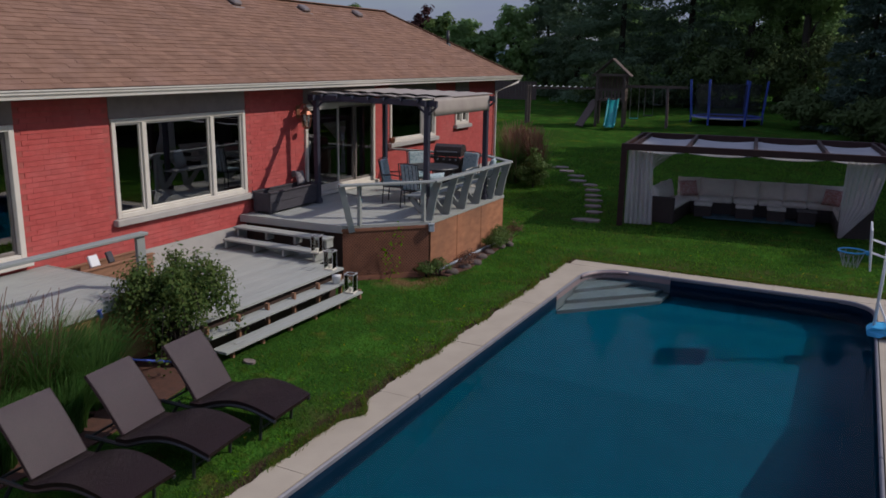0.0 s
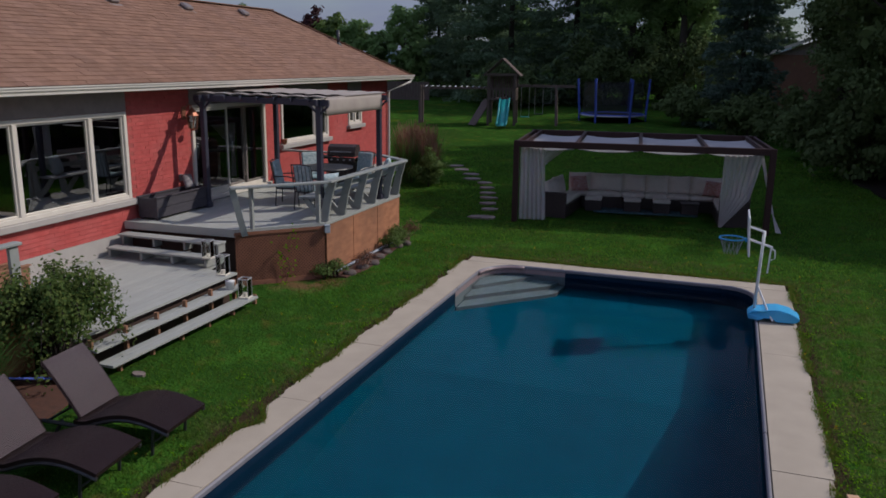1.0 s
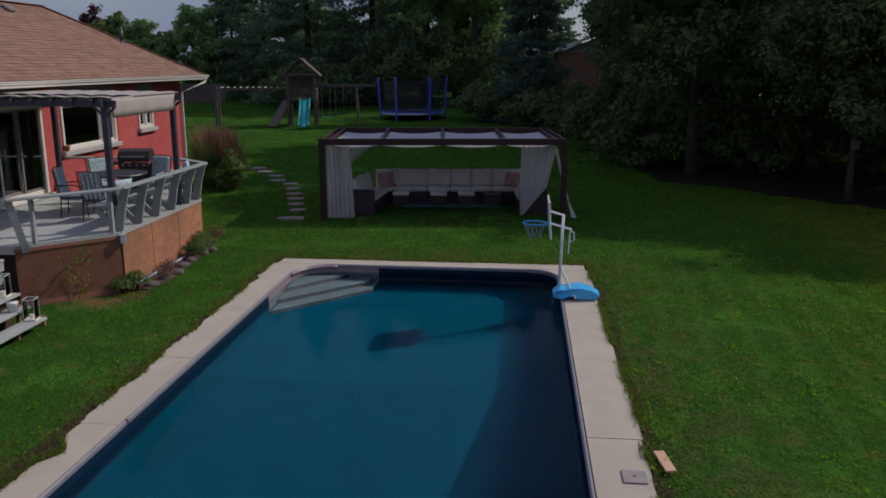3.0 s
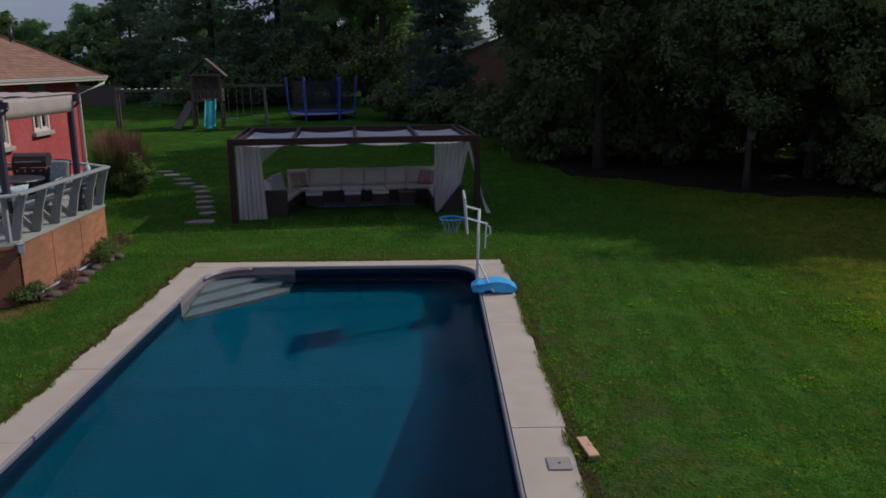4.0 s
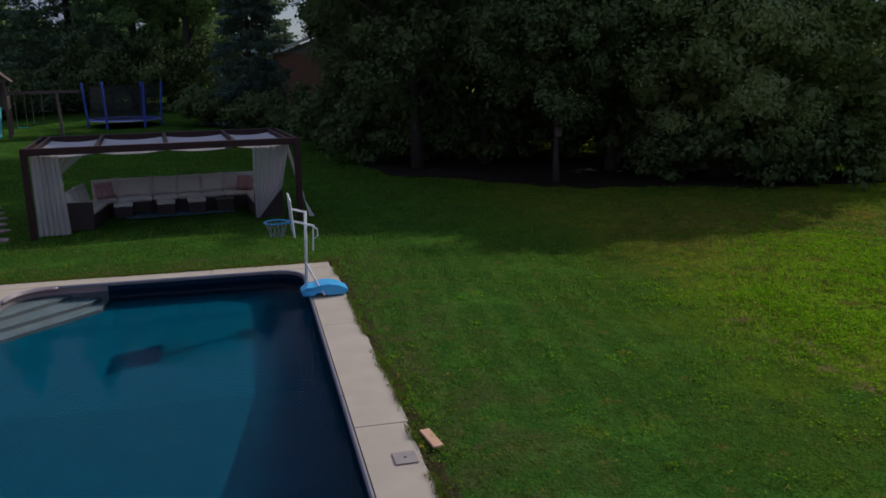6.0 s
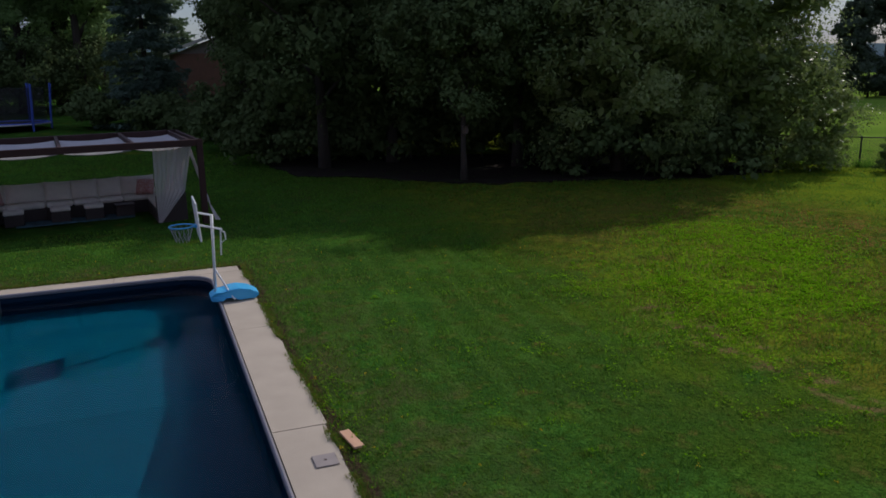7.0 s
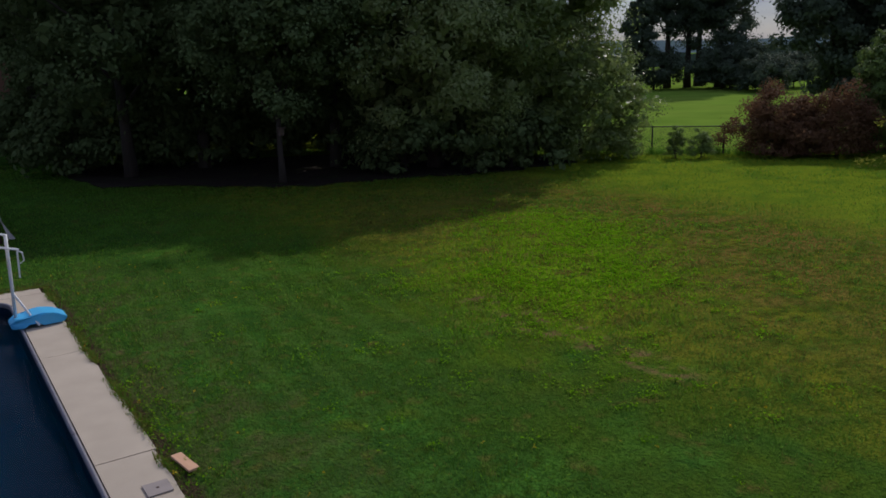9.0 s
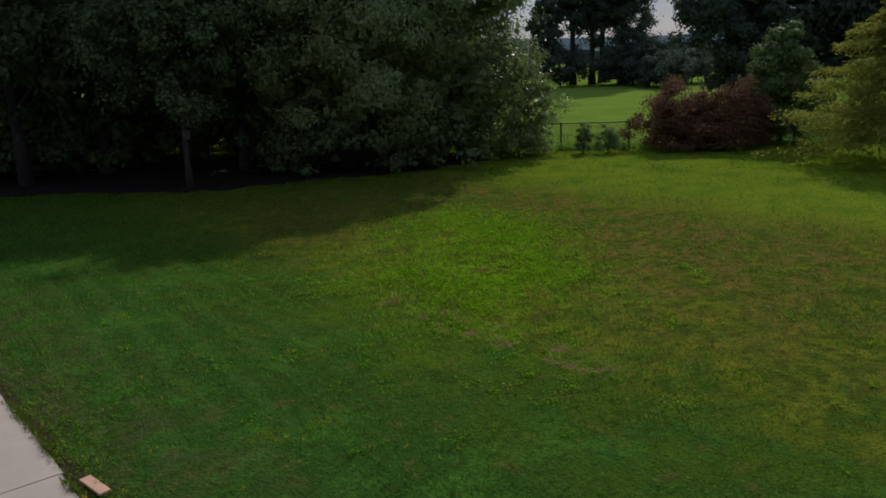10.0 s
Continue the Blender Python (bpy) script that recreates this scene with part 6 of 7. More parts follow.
def cushion_bm(w, d, h):
    """A stuffed box cushion: swollen faces, pinched and slightly raised corners."""
    bm = bmesh.new()
    n = 6

    def puff(a, b):
        return ((1 - (2 * a - 1) ** 4) * (1 - (2 * b - 1) ** 4)) ** 0.6
    for s in (1, -1):
        g = [[bm.verts.new(((i / n - 0.5) * w, s * (0.2 + 0.3 * puff(i / n, j / n)) * d, (j / n - 0.5) * h * (1 + 0.07 * (2 * i / n - 1) ** 4))) for j in range(n + 1)] for i in range(n + 1)]
        for i in range(n):
            for j in range(n):
                bm.faces.new((g[i][j], g[i + 1][j], g[i + 1][j + 1], g[i][j + 1]))
    bound = [e for e in bm.edges if e.is_boundary]
    bmesh.ops.bridge_loops(bm, edges=bound)
    bmesh.ops.recalc_face_normals(bm, faces=bm.faces)
    return bm


def sofa_unit(x, y, r, w, label, cushions=1, back=True, arm=None):
    s = new("outdoor_sofa")
    s.matrix_basis = gz_pose(x, y, 0, r)
    tagged(s, label, "sofa", "corner sofa units")
    part("base", boxb((0, 0, 0.17), (w, 0.72, 0.32), bevel=0.012), M_CHARCOAL, s)
    if back:
        part("backrest", boxb((0, 0.33, 0.50), (w, 0.09, 0.40), bevel=0.012), M_CHARCOAL, s)
    part("seat_cushion", boxb((0, -0.04, 0.395), (w - 0.006, 0.64, 0.13), bevel=0.04), M_CUSHION, s)
    for k in range(cushions if back else 0):
        cw = w / cushions
        bmc = cushion_bm(cw + 0.012, 0.20, 0.47)
        bmesh.ops.rotate(bmc, verts=bmc.verts, cent=(0, 0, 0), matrix=Matrix.Rotation(radians(-13), 3, "X") @ Matrix.Rotation(radians(2.5 * math.sin(x * 7 + k * 3)), 3, "Y"))
        bmesh.ops.translate(bmc, verts=bmc.verts, vec=(-w / 2 + cw * (k + 0.5), 0.18, 0.67))
        part("back_cushion", bmc, M_CUSHION, s, smooth=True)
    if arm is not None:
        part("armrest", boxb((arm * (w / 2 + 0.055), 0, 0.33), (0.11, 0.72, 0.66), bevel=0.012), M_CHARCOAL, s)
    return s


ROW = (1.17, 1.76, 2.65, 3.28, 3.89, 4.47, 5.32)
for a, b in zip(ROW, ROW[1:]):
    sofa_unit((a + b) / 2, 2.95, 0, b - a, "dark wicker sofa unit with cream cushions in the gazebo")
sofa_unit(1.02, 1.34, 80, 0.80, "dark wicker end unit of the corner sofa, cream cushions", 2, True, -1)
sofa_unit(1.15, 2.14, 80, 0.78, "dark wicker side unit of the corner sofa, cream cushions")
sofa_unit(5.42, 1.30, -90, 0.85, "dark wicker end unit of the corner sofa under a curtain", 1, True, 1)
sofa_unit(5.42, 2.14, -90, 0.80, "dark wicker side unit of the corner sofa, cream cushions")
for x, cush in ((1.92, True), (2.96, True), (3.73, True), (4.46, False)):
    o = new("ottoman")
    o.matrix_basis = gz_pose(x, 2.32)
    tagged(o, "square wicker ottoman with cream cushion on the rug" if cush else "square dark wicker side table on the rug", "ottoman" if cush else "side table", "ottomans in the gazebo" if cush else "")
    part("body", boxb((0, 0, 0.15), (0.44, 0.44, 0.29), bevel=0.012), M_CHARCOAL, o)
    if cush:
        part("cushion", boxb((0, 0, 0.335), (0.46, 0.46, 0.09), bevel=0.03), M_CUSHION, o)
    else:
        part("top", boxb((0, 0, 0.315), (0.48, 0.48, 0.03), bevel=0.006), M_CHARCOAL, o)
for x, y, r in ((1.52, 2.62, 30), (5.0, 2.62, -35)):
    p = new("throw_pillow")
    p.matrix_basis = gz_pose(x, y, 0.47, r)
    tagged(p, "red flowered throw pillow in the sofa corner", "cushion", "sofa throw pillows")
    bm = pillow_bm(0.50, 0.42, 0.16)
    bmesh.ops.rotate(bm, verts=bm.verts, cent=(0, 0, 0), matrix=Matrix.Rotation(radians(-22), 3, "X"))
    part("cover", bm, M_REDPAT, p, smooth=True)
rg = new("outdoor_rug")
rg.matrix_basis = gz_pose(3.3, 2.22, 0.025)
tagged(rg, "blue patterned outdoor rug under the ottomans", "rug")
part("mat", boxb((0, 0, 0.004), (2.7, 0.72, 0.012)), M_RUG, rg)
part("border", boxb((0, -0.36, 0.005), (2.7, 0.05, 0.014)), M_RUG, rg)

# ---- stepping stones ----
for i, (x, y, w, d) in enumerate(((-5.86, 19.6, 0.75, 0.42), (-6.02, 20.75, 0.5, 0.36), (-6.3, 21.65, 0.52, 0.36), (-6.57, 22.55, 0.52, 0.36), (-6.86, 23.4, 0.52, 0.36),
                                  (-7.18, 24.4, 0.5, 0.38), (-7.55, 25.4, 0.5, 0.4), (-8.2, 26.1, 0.62, 0.45), (-8.6, 27.2, 0.6, 0.45), (-9.3, 28.2, 0.6, 0.5), (-9.8, 29.0, 0.6, 0.5))):
    rs = random.Random(100 + i)
    bm = bmesh.new()
    n = 11
    pl = [((w / 2) * (1 + rs.uniform(-0.16, 0.1)) * math.cos(k * 2 * math.pi / n), (d / 2) * (1 + rs.uniform(-0.16, 0.1)) * math.sin(k * 2 * math.pi / n)) for k in range(n)]
    add_prism(bm, pl, -0.06, 0.035)
    bmesh.ops.bevel(bm, geom=[e for e in bm.edges if all(v.co.z > 0 for v in e.verts)], offset=0.012, segments=1, affect="EDGES")
    st = link_mesh("stepping_stone", bm, M_STONE)
    st.matrix_basis = pose(x, y, float(ground_z(x, y)) + 0.012, 0, 0, 8)
    tagged(st, "flat pinkish stepping stone set in the lawn", "stone", "stepping stones")

# ---- play set ----
PZ = 0.54
ps = thing("play_tower", (-12.05, 43.6, PZ), 10, "weathered wooden play tower with gable roof and teal slide", "play tower")
for sx in (-1, 1):
    for sy in (-1, 1):
        part("post", boxb((sx * 0.72, sy * 0.72, 1.36), (0.13, 0.13, 2.72)), M_PLAYWOOD, ps)
part("platform", boxb((0, 0, 1.42), (1.55, 1.55, 0.10)), M_PLAYWOOD, ps)
for sy in (-1, 1):
    for zz in (1.95, 2.7):
        part("rail", boxb((0, sy * 0.76, zz), (1.5, 0.05, 0.09)), M_PLAYWOOD, ps)
    for k in range(8):
        part("slat", boxb((-0.63 + 0.18 * k, sy * 0.77, 1.68), (0.09, 0.03, 0.55)), M_PLAYWOOD, ps)
for sx in (-1, 1):
    for zz in (1.95, 2.7):
        part("rail", boxb((sx * 0.76, 0, zz), (0.05, 1.5, 0.09)), M_PLAYWOOD, ps)
    for k in range(8):
        part("slat", boxb((sx * 0.77, -0.63 + 0.18 * k, 1.68), (0.03, 0.09, 0.55)), M_PLAYWOOD, ps)
    part("roof_panel", beamb((sx * 1.02, 0, 2.66), (0, 0, 3.58), 1.75, 0.05, up=(sx * 0.9, 0, 1)), M_PLAYWOOD, ps)
for k in range(9):
    part("wall_slat", boxb((-0.64 + 0.16 * k, 0.74, 2.3), (0.13, 0.025, 0.75)), M_PLAYWOOD, ps)
for sx in (-1, 1):
    part("gable_beam", boxb((0, sx * 0.80, 2.74), (1.75, 0.06, 0.10)), M_PLAYWOOD, ps)
sl = strip([(0.0, 1.42), (0.25, 1.38), (0.9, 0.75), (1.5, 0.22), (1.9, 0.12)], 0.48, 0.04)
bmesh.ops.rotate(sl, verts=sl.verts, cent=(0, 0, 0), matrix=Matrix.Rotation(radians(-90), 3, "Z"))
bmesh.ops.translate(sl, verts=sl.verts, vec=(0.2, -0.74, 0))
slide = part("slide", sl, M_SLIDE, ps, "teal plastic slide", True)
for sx in (-1, 1):
    sd = add_tube(bmesh.new(), [(0.2 + sx * 0.25, -0.74 - x, z + 0.07) for x, z in ((0.0, 1.42), (0.25, 1.38), (0.9, 0.75), (1.5, 0.22), (1.9, 0.12))], 0.05, 6)
    part("slide_edge", sd, M_SLIDE, slide, smooth=True)
part("climbing_ramp", beamb((-1.55, -1.15, 0.02), (-0.8, -0.3, 1.38), 0.6, 0.05, up=(-0.6, -0.7, 0.9)), M_PLAYWOOD, ps)
sw = thing("swing_frame", (-12.05, 43.6, PZ), 10, "wooden swing beam with hanging swings beside the tower", "swing set")
part("beam", beamb((0.72, 0, 2.14), (3.95, 0, 2.14), 0.10, 0.14), M_PLAYWOOD, sw)
for sy in (-1, 1):
    part("leg", beamb((3.0, sy * 0.55, 0), (2.92, 0, 2.1), 0.12, 0.12), M_PLAYWOOD, sw)
for x, zz in ((1.25, 0.45), (2.0, 0.62), (2.45, 1.2)):
    for dx in (-0.22, 0.22):
        part("chain", tubeb([(x + dx, 0, 2.1), (x + dx, 0, zz)], 0.012, 5), M_METAL, sw)
    part("swing_seat", boxb((x, 0, zz), (0.48, 0.16, 0.04), bevel=0.01), M_SLIDE if zz < 0.5 else M_DARKMETAL, sw)
mb = thing("monkey_bars", (-12.05, 43.6, PZ), 10, "wooden monkey bars reaching from the tower to a post", "climbing frame")
for sy in (-0.35, 0.35):
    part("beam", beamb((-0.75, sy, 2.0), (-4.65, sy, 1.92), 0.06, 0.10), M_PLAYWOOD, mb)
    part("post", boxb((-4.6, sy, 1.05), (0.14, 0.14, 2.1)), M_PLAYWOOD, mb)
for k in range(11):
    part("rung", tubeb([(-1.0 - 0.33 * k, -0.36, 2.05), (-1.0 - 0.33 * k, 0.36, 2.05)], 0.022, 6), M_WHITEPLASTIC, mb)

# ---- trampoline ----
tp = thing("trampoline", (-6.55, 47.6, 0.66), 0, "round trampoline with blue foam poles and black net", "trampoline")
TR = 1.85
part("mat", tubeb([(0, 0, 0.36), (0, 0, 0.375)], TR - 0.15, 32), M_NETTING, tp)
part("frame_ring", add_tube(bmesh.new(), [(TR * math.cos(a), TR * math.sin(a), 0.36) for a in np.linspace(0, 2 * math.pi, 33)], 0.05, 6), M_METAL, tp)
part("pad", add_tube(bmesh.new(), [((TR - 0.1) * math.cos(a), (TR - 0.1) * math.sin(a), 0.40) for a in np.linspace(0, 2 * math.pi, 33)], 0.07, 6), M_POLEBLUE, tp, "blue spring pad")
for k in range(6):
    a = k * math.pi / 3 + 0.15
    part("pole", tubeb([(1.02 * TR * math.cos(a), 1.02 * TR * math.sin(a), 0.0), (1.02 * TR * math.cos(a), 1.02 * TR * math.sin(a), 0.5), (1.1 * TR * math.cos(a), 1.1 * TR * math.sin(a), 2.4)], 0.06, 8), M_POLEBLUE, tp, "blue foam-sleeved pole")


def net_material():
    m = bpy.data.materials.new("mesh_netting")
    m.use_nodes = True
    nt = m.node_tree
    b = nt.nodes["Principled BSDF"]
    b.inputs["Base Color"].default_value = (0.02, 0.02, 0.022, 1)
    t = nt.nodes.new("ShaderNodeBsdfTransparent")
    ms = nt.nodes.new("ShaderNodeMixShader")
    ms.inputs["Fac"].default_value = 0.38
    nt.links.new(t.outputs["BSDF"], ms.inputs[1])
    nt.links.new(b.outputs["BSDF"], ms.inputs[2])
    nt.links.new(ms.outputs["Shader"], nt.nodes["Material Output"].inputs["Surface"])
    return m


bm = bmesh.new()
prev = None
for a in np.linspace(0, 2 * math.pi, 37):
    ring = [bm.verts.new(((TR - 0.14) * math.cos(a), (TR - 0.14) * math.sin(a), z)) for z in (0.42, 1.3, 2.2)]
    if prev:
        for k in range(2):
            bm.faces.new((prev[k], prev[k + 1], ring[k + 1], ring[k]))
    prev = ring
part("safety_net", bm, net_material(), tp, "black see-through safety net")

# ---- garden beds, shrubs and small growth ----
M_GRASSBLADE = leafy("grass_blade", (0.076, 0.186, 0.024), (0.125, 0.246, 0.033), 0.65, gloss=0.0)
M_DRYBLADE = leafy("dry_grass_blade", (0.13, 0.150, 0.028), (0.21, 0.185, 0.055), 0.65, gloss=0.0)
M_WEED = leafy("clover_leaf", (0.120, 0.290, 0.008), (0.185, 0.370, 0.012), 0.65, gloss=0.0)
M_ROSE = leafy("rose_leaf", (0.05, 0.10, 0.028), (0.14, 0.18, 0.05), 0.4)
M_REED = leafy("ornamental_grass_blade", (0.055, 0.150, 0.030), (0.12, 0.21, 0.055), 0.45)
M_PLUME = leafy("dry_red_plume", (0.17, 0.085, 0.06), (0.25, 0.14, 0.10), 0.3)
M_PIPE = surface("pale_plastic_pipe", (0.30, 0.33, 0.38), (0.36, 0.39, 0.43), 5, 0.5, 0.05, 30)
M_YELLOW = leafy("yellow_flower", (0.45, 0.32, 0.02), (0.55, 0.42, 0.03), 0.3)


def bed(name, outline, label, z=0.015):
    bm = bmesh.new()
    add_prism(bm, outline, -0.05, z)
    tagged(link_mesh(name, bm, M_SOIL), label, "bed", kind="structure")


bed("garden_bed_side", [(-8.1, 3.0), (-6.75, 3.0), (-6.7, 5.2), (-6.95, 6.6), (-7.2, 7.5), (-8.1, 7.5)], "red-brown bark mulch bed beside the side deck", 0.02)
bed("garden_bed_deck", [(-6.84, 12.95), (-6.5, 13.0), (-6.38, 13.7), (-6.48, 14.6), (-6.55, 15.6), (-6.6, 16.4), (-6.9, 17.2), (-7.4, 17.4), (-6.84, 16.45)], "mulch bed with stones along the deck skirting", 0.02)


# near-black soil: the shade under the trees is put into this colour
M_SHADESOIL = surface("shade_dark_soil", (0.024, 0.017, 0.013), (0.014, 0.010, 0.009), 7, 0.95, 0.8, 40, c3=(0.020, 0.028, 0.011), big=0.8, spec=0.1)


def shade_soil_bed():
    """Ground and leaves under the row of trees, coloured as shade; ragged rim."""
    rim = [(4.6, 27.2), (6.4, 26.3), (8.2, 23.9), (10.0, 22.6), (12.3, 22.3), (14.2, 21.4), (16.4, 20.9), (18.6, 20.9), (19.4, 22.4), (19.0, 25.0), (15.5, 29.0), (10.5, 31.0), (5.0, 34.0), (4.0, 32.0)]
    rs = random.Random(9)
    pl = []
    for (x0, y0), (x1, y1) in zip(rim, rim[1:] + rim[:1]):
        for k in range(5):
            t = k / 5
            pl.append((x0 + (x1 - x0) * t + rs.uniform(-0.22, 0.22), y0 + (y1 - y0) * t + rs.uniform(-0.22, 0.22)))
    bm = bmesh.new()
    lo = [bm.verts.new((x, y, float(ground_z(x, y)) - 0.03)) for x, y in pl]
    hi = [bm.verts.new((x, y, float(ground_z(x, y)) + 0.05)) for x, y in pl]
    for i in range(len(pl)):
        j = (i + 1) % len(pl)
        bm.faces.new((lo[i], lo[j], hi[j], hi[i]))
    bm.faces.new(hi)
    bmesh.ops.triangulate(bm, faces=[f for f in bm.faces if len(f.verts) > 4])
    tagged(link_mesh("ground_litter", bm, M_SHADESOIL), "bare soil under the trees, coloured dark for their shade", "soil", kind="structure")


shade_soil_bed()


def blades(n, base_r, height, curve, width, mat, seed, tip=0.0):
    """A tuft of arching blades, each a bent strip of three pieces."""
    rng = np.random.default_rng(seed)
    a = rng.uniform(0, 2 * math.pi, n)
    r = base_r * np.sqrt(rng.uniform(0, 1, n))
    b = np.stack([r * np.cos(a), r * np.sin(a), np.zeros(n)], 1)
    d = rng.uniform(0, 2 * math.pi, n) * 0.35 + a * 0.65
    h = height * rng.uniform(0.55, 1.1, n)
    out = curve * rng.uniform(0.2, 1.2, n) * h
    side = np.stack([-np.sin(d), np.cos(d), np.zeros(n)], 1)
    vs = []
    for s, w in ((0, 1), (0.4, 0.9), (0.75, 0.6), (1.0, 0.12 + tip)):
        c = b + np.stack([np.cos(d) * out * s ** 2, np.sin(d) * out * s ** 2, h * (s - 0.28 * curve * s ** 3)], 1)
        vs += [c - side * width * w / 2, c + side * width * w / 2]
    v = np.stack(vs, 1).reshape(-1, 3)
    k = np.arange(n)[:, None] * 8
    f = np.concatenate([k + np.array([[0, 1, 3, 2]]), k + np.array([[2, 3, 5, 4]]), k + np.array([[4, 5, 7, 6]])], 0)
    return v, f


def tuft(name, loc, n, base_r, height, curve, width, mat, label, seed, plume=0, category="grass"):
    t = thing(name, loc, 0, label, category)
    v, f = blades(n, base_r, height, curve, width, mat, seed)
    raw_mesh("foliage", v, f, mat).parent = t
    if plume:
        v, f = blades(plume, base_r * 0.8, height * 1.12, curve * 0.6, width * 1.2, M_PLUME, seed + 1, 0.5)
        o = raw_mesh("plume", v, f, M_PLUME)
        o.parent = t
        tagged(o, "dry reddish seed heads")
    return t


for i, (x, y, h, pl) in enumerate(((-7.75, 4.1, 1.3, 260), (-7.75, 4.75, 1.35, 300), (-7.75, 5.35, 1.2, 160), (-7.6, 5.85, 1.0, 0), (-7.3, 5.2, 0.7, 0), (-7.2, 4.3, 0.7, 0))):
    tuft("ornamental_grass", (x, y, 0.01), 1500, 0.3, h * 1.02, 0.6, 0.011, M_REED, "arching green ornamental grass beside the side deck", 200 + i, pl)
for i, (x, y, h) in enumerate(((-10.0, 24.6, 2.1), (-9.5, 25.3, 2.05), (-10.1, 25.6, 2.2), (-9.2, 24.7, 1.6))):
    tuft("reed_grass", (x, y, 0.0), 420, 0.28, h * 0.8, 0.45, 0.016, M_REED, "tall reddish plumed grass at the house corner", 220 + i, 420)
broadleaf("corner_shrub", (-9.0, 24.0), 1.15, 0.55, 0.1, 4500, M_LEAF_MID, "green leafy shrub at the house corner", 0.07, 60, 231, category="shrub", trunk_r=0.03)
def rose_bush(x, y):
    """Arching canes hung with small leaf sprays; open at the foot."""
    rng = np.random.default_rng(233)
    t = thing("rose_bush", (x, y, 0), 0, "large unpruned rose bush with bare canes at the foot", "bush")
    pts, nrm = [], []
    for k in range(46):
        a = rng.uniform(0, 2 * math.pi)
        reach, top = rng.uniform(0.12, 0.80), rng.uniform(0.95, 1.42)
        drop = rng.uniform(0.1, 0.75) * (reach / 0.8)
        foot = Vector((rng.normal(0, 0.07), rng.normal(0, 0.07), -0.03))
        mid = Vector((math.cos(a) * reach * 0.35, math.sin(a) * reach * 0.35, top * 0.72))
        crown = Vector((math.cos(a) * reach * 0.75, math.sin(a) * reach * 0.75, top))
        tip = Vector((math.cos(a) * reach * 1.05, math.sin(a) * reach * 1.05, max(0.3, top - drop)))
        part("cane", tubeb([foot, mid, crown, tip], [0.013, 0.010, 0.007, 0.003], 5), M_BARK, t)
        for p, q, n in ((mid, crown, 90), (crown, tip, 160)):
            s_ = rng.uniform(0.15 if p is mid else 0.0, 1.05, n)[:, None]
            c = np.array(p)[None] * (1 - s_) + np.array(q)[None] * s_
            o = rng.normal(size=(n, 3)) * np.array([0.085, 0.085, 0.075])
            pts.append(c + o)
            nrm.append(o / 0.09 + np.array([0, 0, 0.7]))
    pts, nrm = np.concatenate(pts), np.concatenate(nrm)
    v, f = leaf_quads(pts, 0.055, 0.036, 0.2, facing=nrm)
    raw_mesh("foliage", v, f, M_ROSE).parent = t
    return t


rose_bush(-7.58, 7.3)
for i, (x, y, h) in enumerate(((-6.72, 13.0, 0.36), (-6.85, 12.8, 0.30), (-6.6, 15.3, 0.46), (-6.62, 15.65, 0.5), (-6.68, 15.95, 0.40))):
    broadleaf("bed_plant", (x, y), h, 0.24, 0.02, 1100, M_LEAF_MID, "low leafy plant in the deck bed", 0.042, 20, 240 + i, category="plant", trunk_r=0.008)
for i, (x, y, h) in enumerate(((-6.72, 16.75, 0.36), (-6.62, 14.15, 0.22), (-6.55, 13.75, 0.18))):
    broadleaf("bed_plant", (x, y), h, 0.2, 0.02, 700, M_PLUME, "low withered rust-brown plant in the deck bed", 0.04, 14, 250 + i, category="plant", trunk_r=0.008)
vine = thing("climbing_vine", (-7.4, 12.3, 0), 0, "thin climbing vine on the lattice skirting", "vine")
vp = [(0.05, -0.05, 0.0), (0.12, 0.02, 0.3), (0.02, -0.06, 0.55), (0.16, 0.06, 0.85)]
part("stem", tubeb(vp, 0.006, 5), M_BARK, vine)
pts = np.concatenate([np.array(p)[None] + RNG.normal(0, 0.08, (20, 3)) * np.array([1.3, 1.3, 1.6]) + np.array([0.03, -0.03, 0]) for p in vp])
v, f = leaf_quads(pts, 0.06, 0.045)
raw_mesh("leaves_of_vine", v, f, M_WEED).parent = vine
vine.children[-1].name = "foliage"
M_DARKSTONE = surface("dark_edging_stone", (0.085, 0.065, 0.06), (0.13, 0.10, 0.09), 8, 0.9, 0.5, 30)
for i in range(7):
    rs = random.Random(400 + i)
    x, y = -6.5 + rs.uniform(-0.1, 0.08), 13.3 + i * 0.45 + rs.uniform(-0.12, 0.12)
    bm = bmesh.new()
    bmesh.ops.create_icosphere(bm, subdivisions=2, radius=1)
    for v_ in bm.verts:
        v_.co = Vector((v_.co.x * 0.11, v_.co.y * 0.14, v_.co.z * 0.07)) * (1 + 0.22 * noise.noise(v_.co * 1.7 + Vector((i, 0, 0))))
    st = link_mesh("edging_stone", bm, M_DARKSTONE, True)
    st.matrix_basis = pose(x, y, 0.03, 0, 0, rs.uniform(0, 180))
    tagged(st, "rough stone edging the deck bed", "stone", "edging stones")
pole = thing("pool_pole", (0, 0, 0), 0, "long blue pool net pole leaning against the deck", "pole")
part("shaft", tubeb([(-8.05, 4.4, 1.08), (-7.62, 7.35, 0.0)], 0.016, 8), M_POLEBLUE, pole)
tap = thing("garden_tap", (-8.14, 6.5, 0.85), 0, "small blue hose tap on the deck skirting", "tap")
part("body", tubeb([(0.0, 0, 0), (0.07, 0, 0), (0.09, 0, -0.06)], 0.022, 8), M_POLEBLUE, tap)
part("wheel", tubeb([(0.05, 0, 0.03), (0.05, 0, 0.045)], 0.035, 10), M_POLEBLUE, tap)
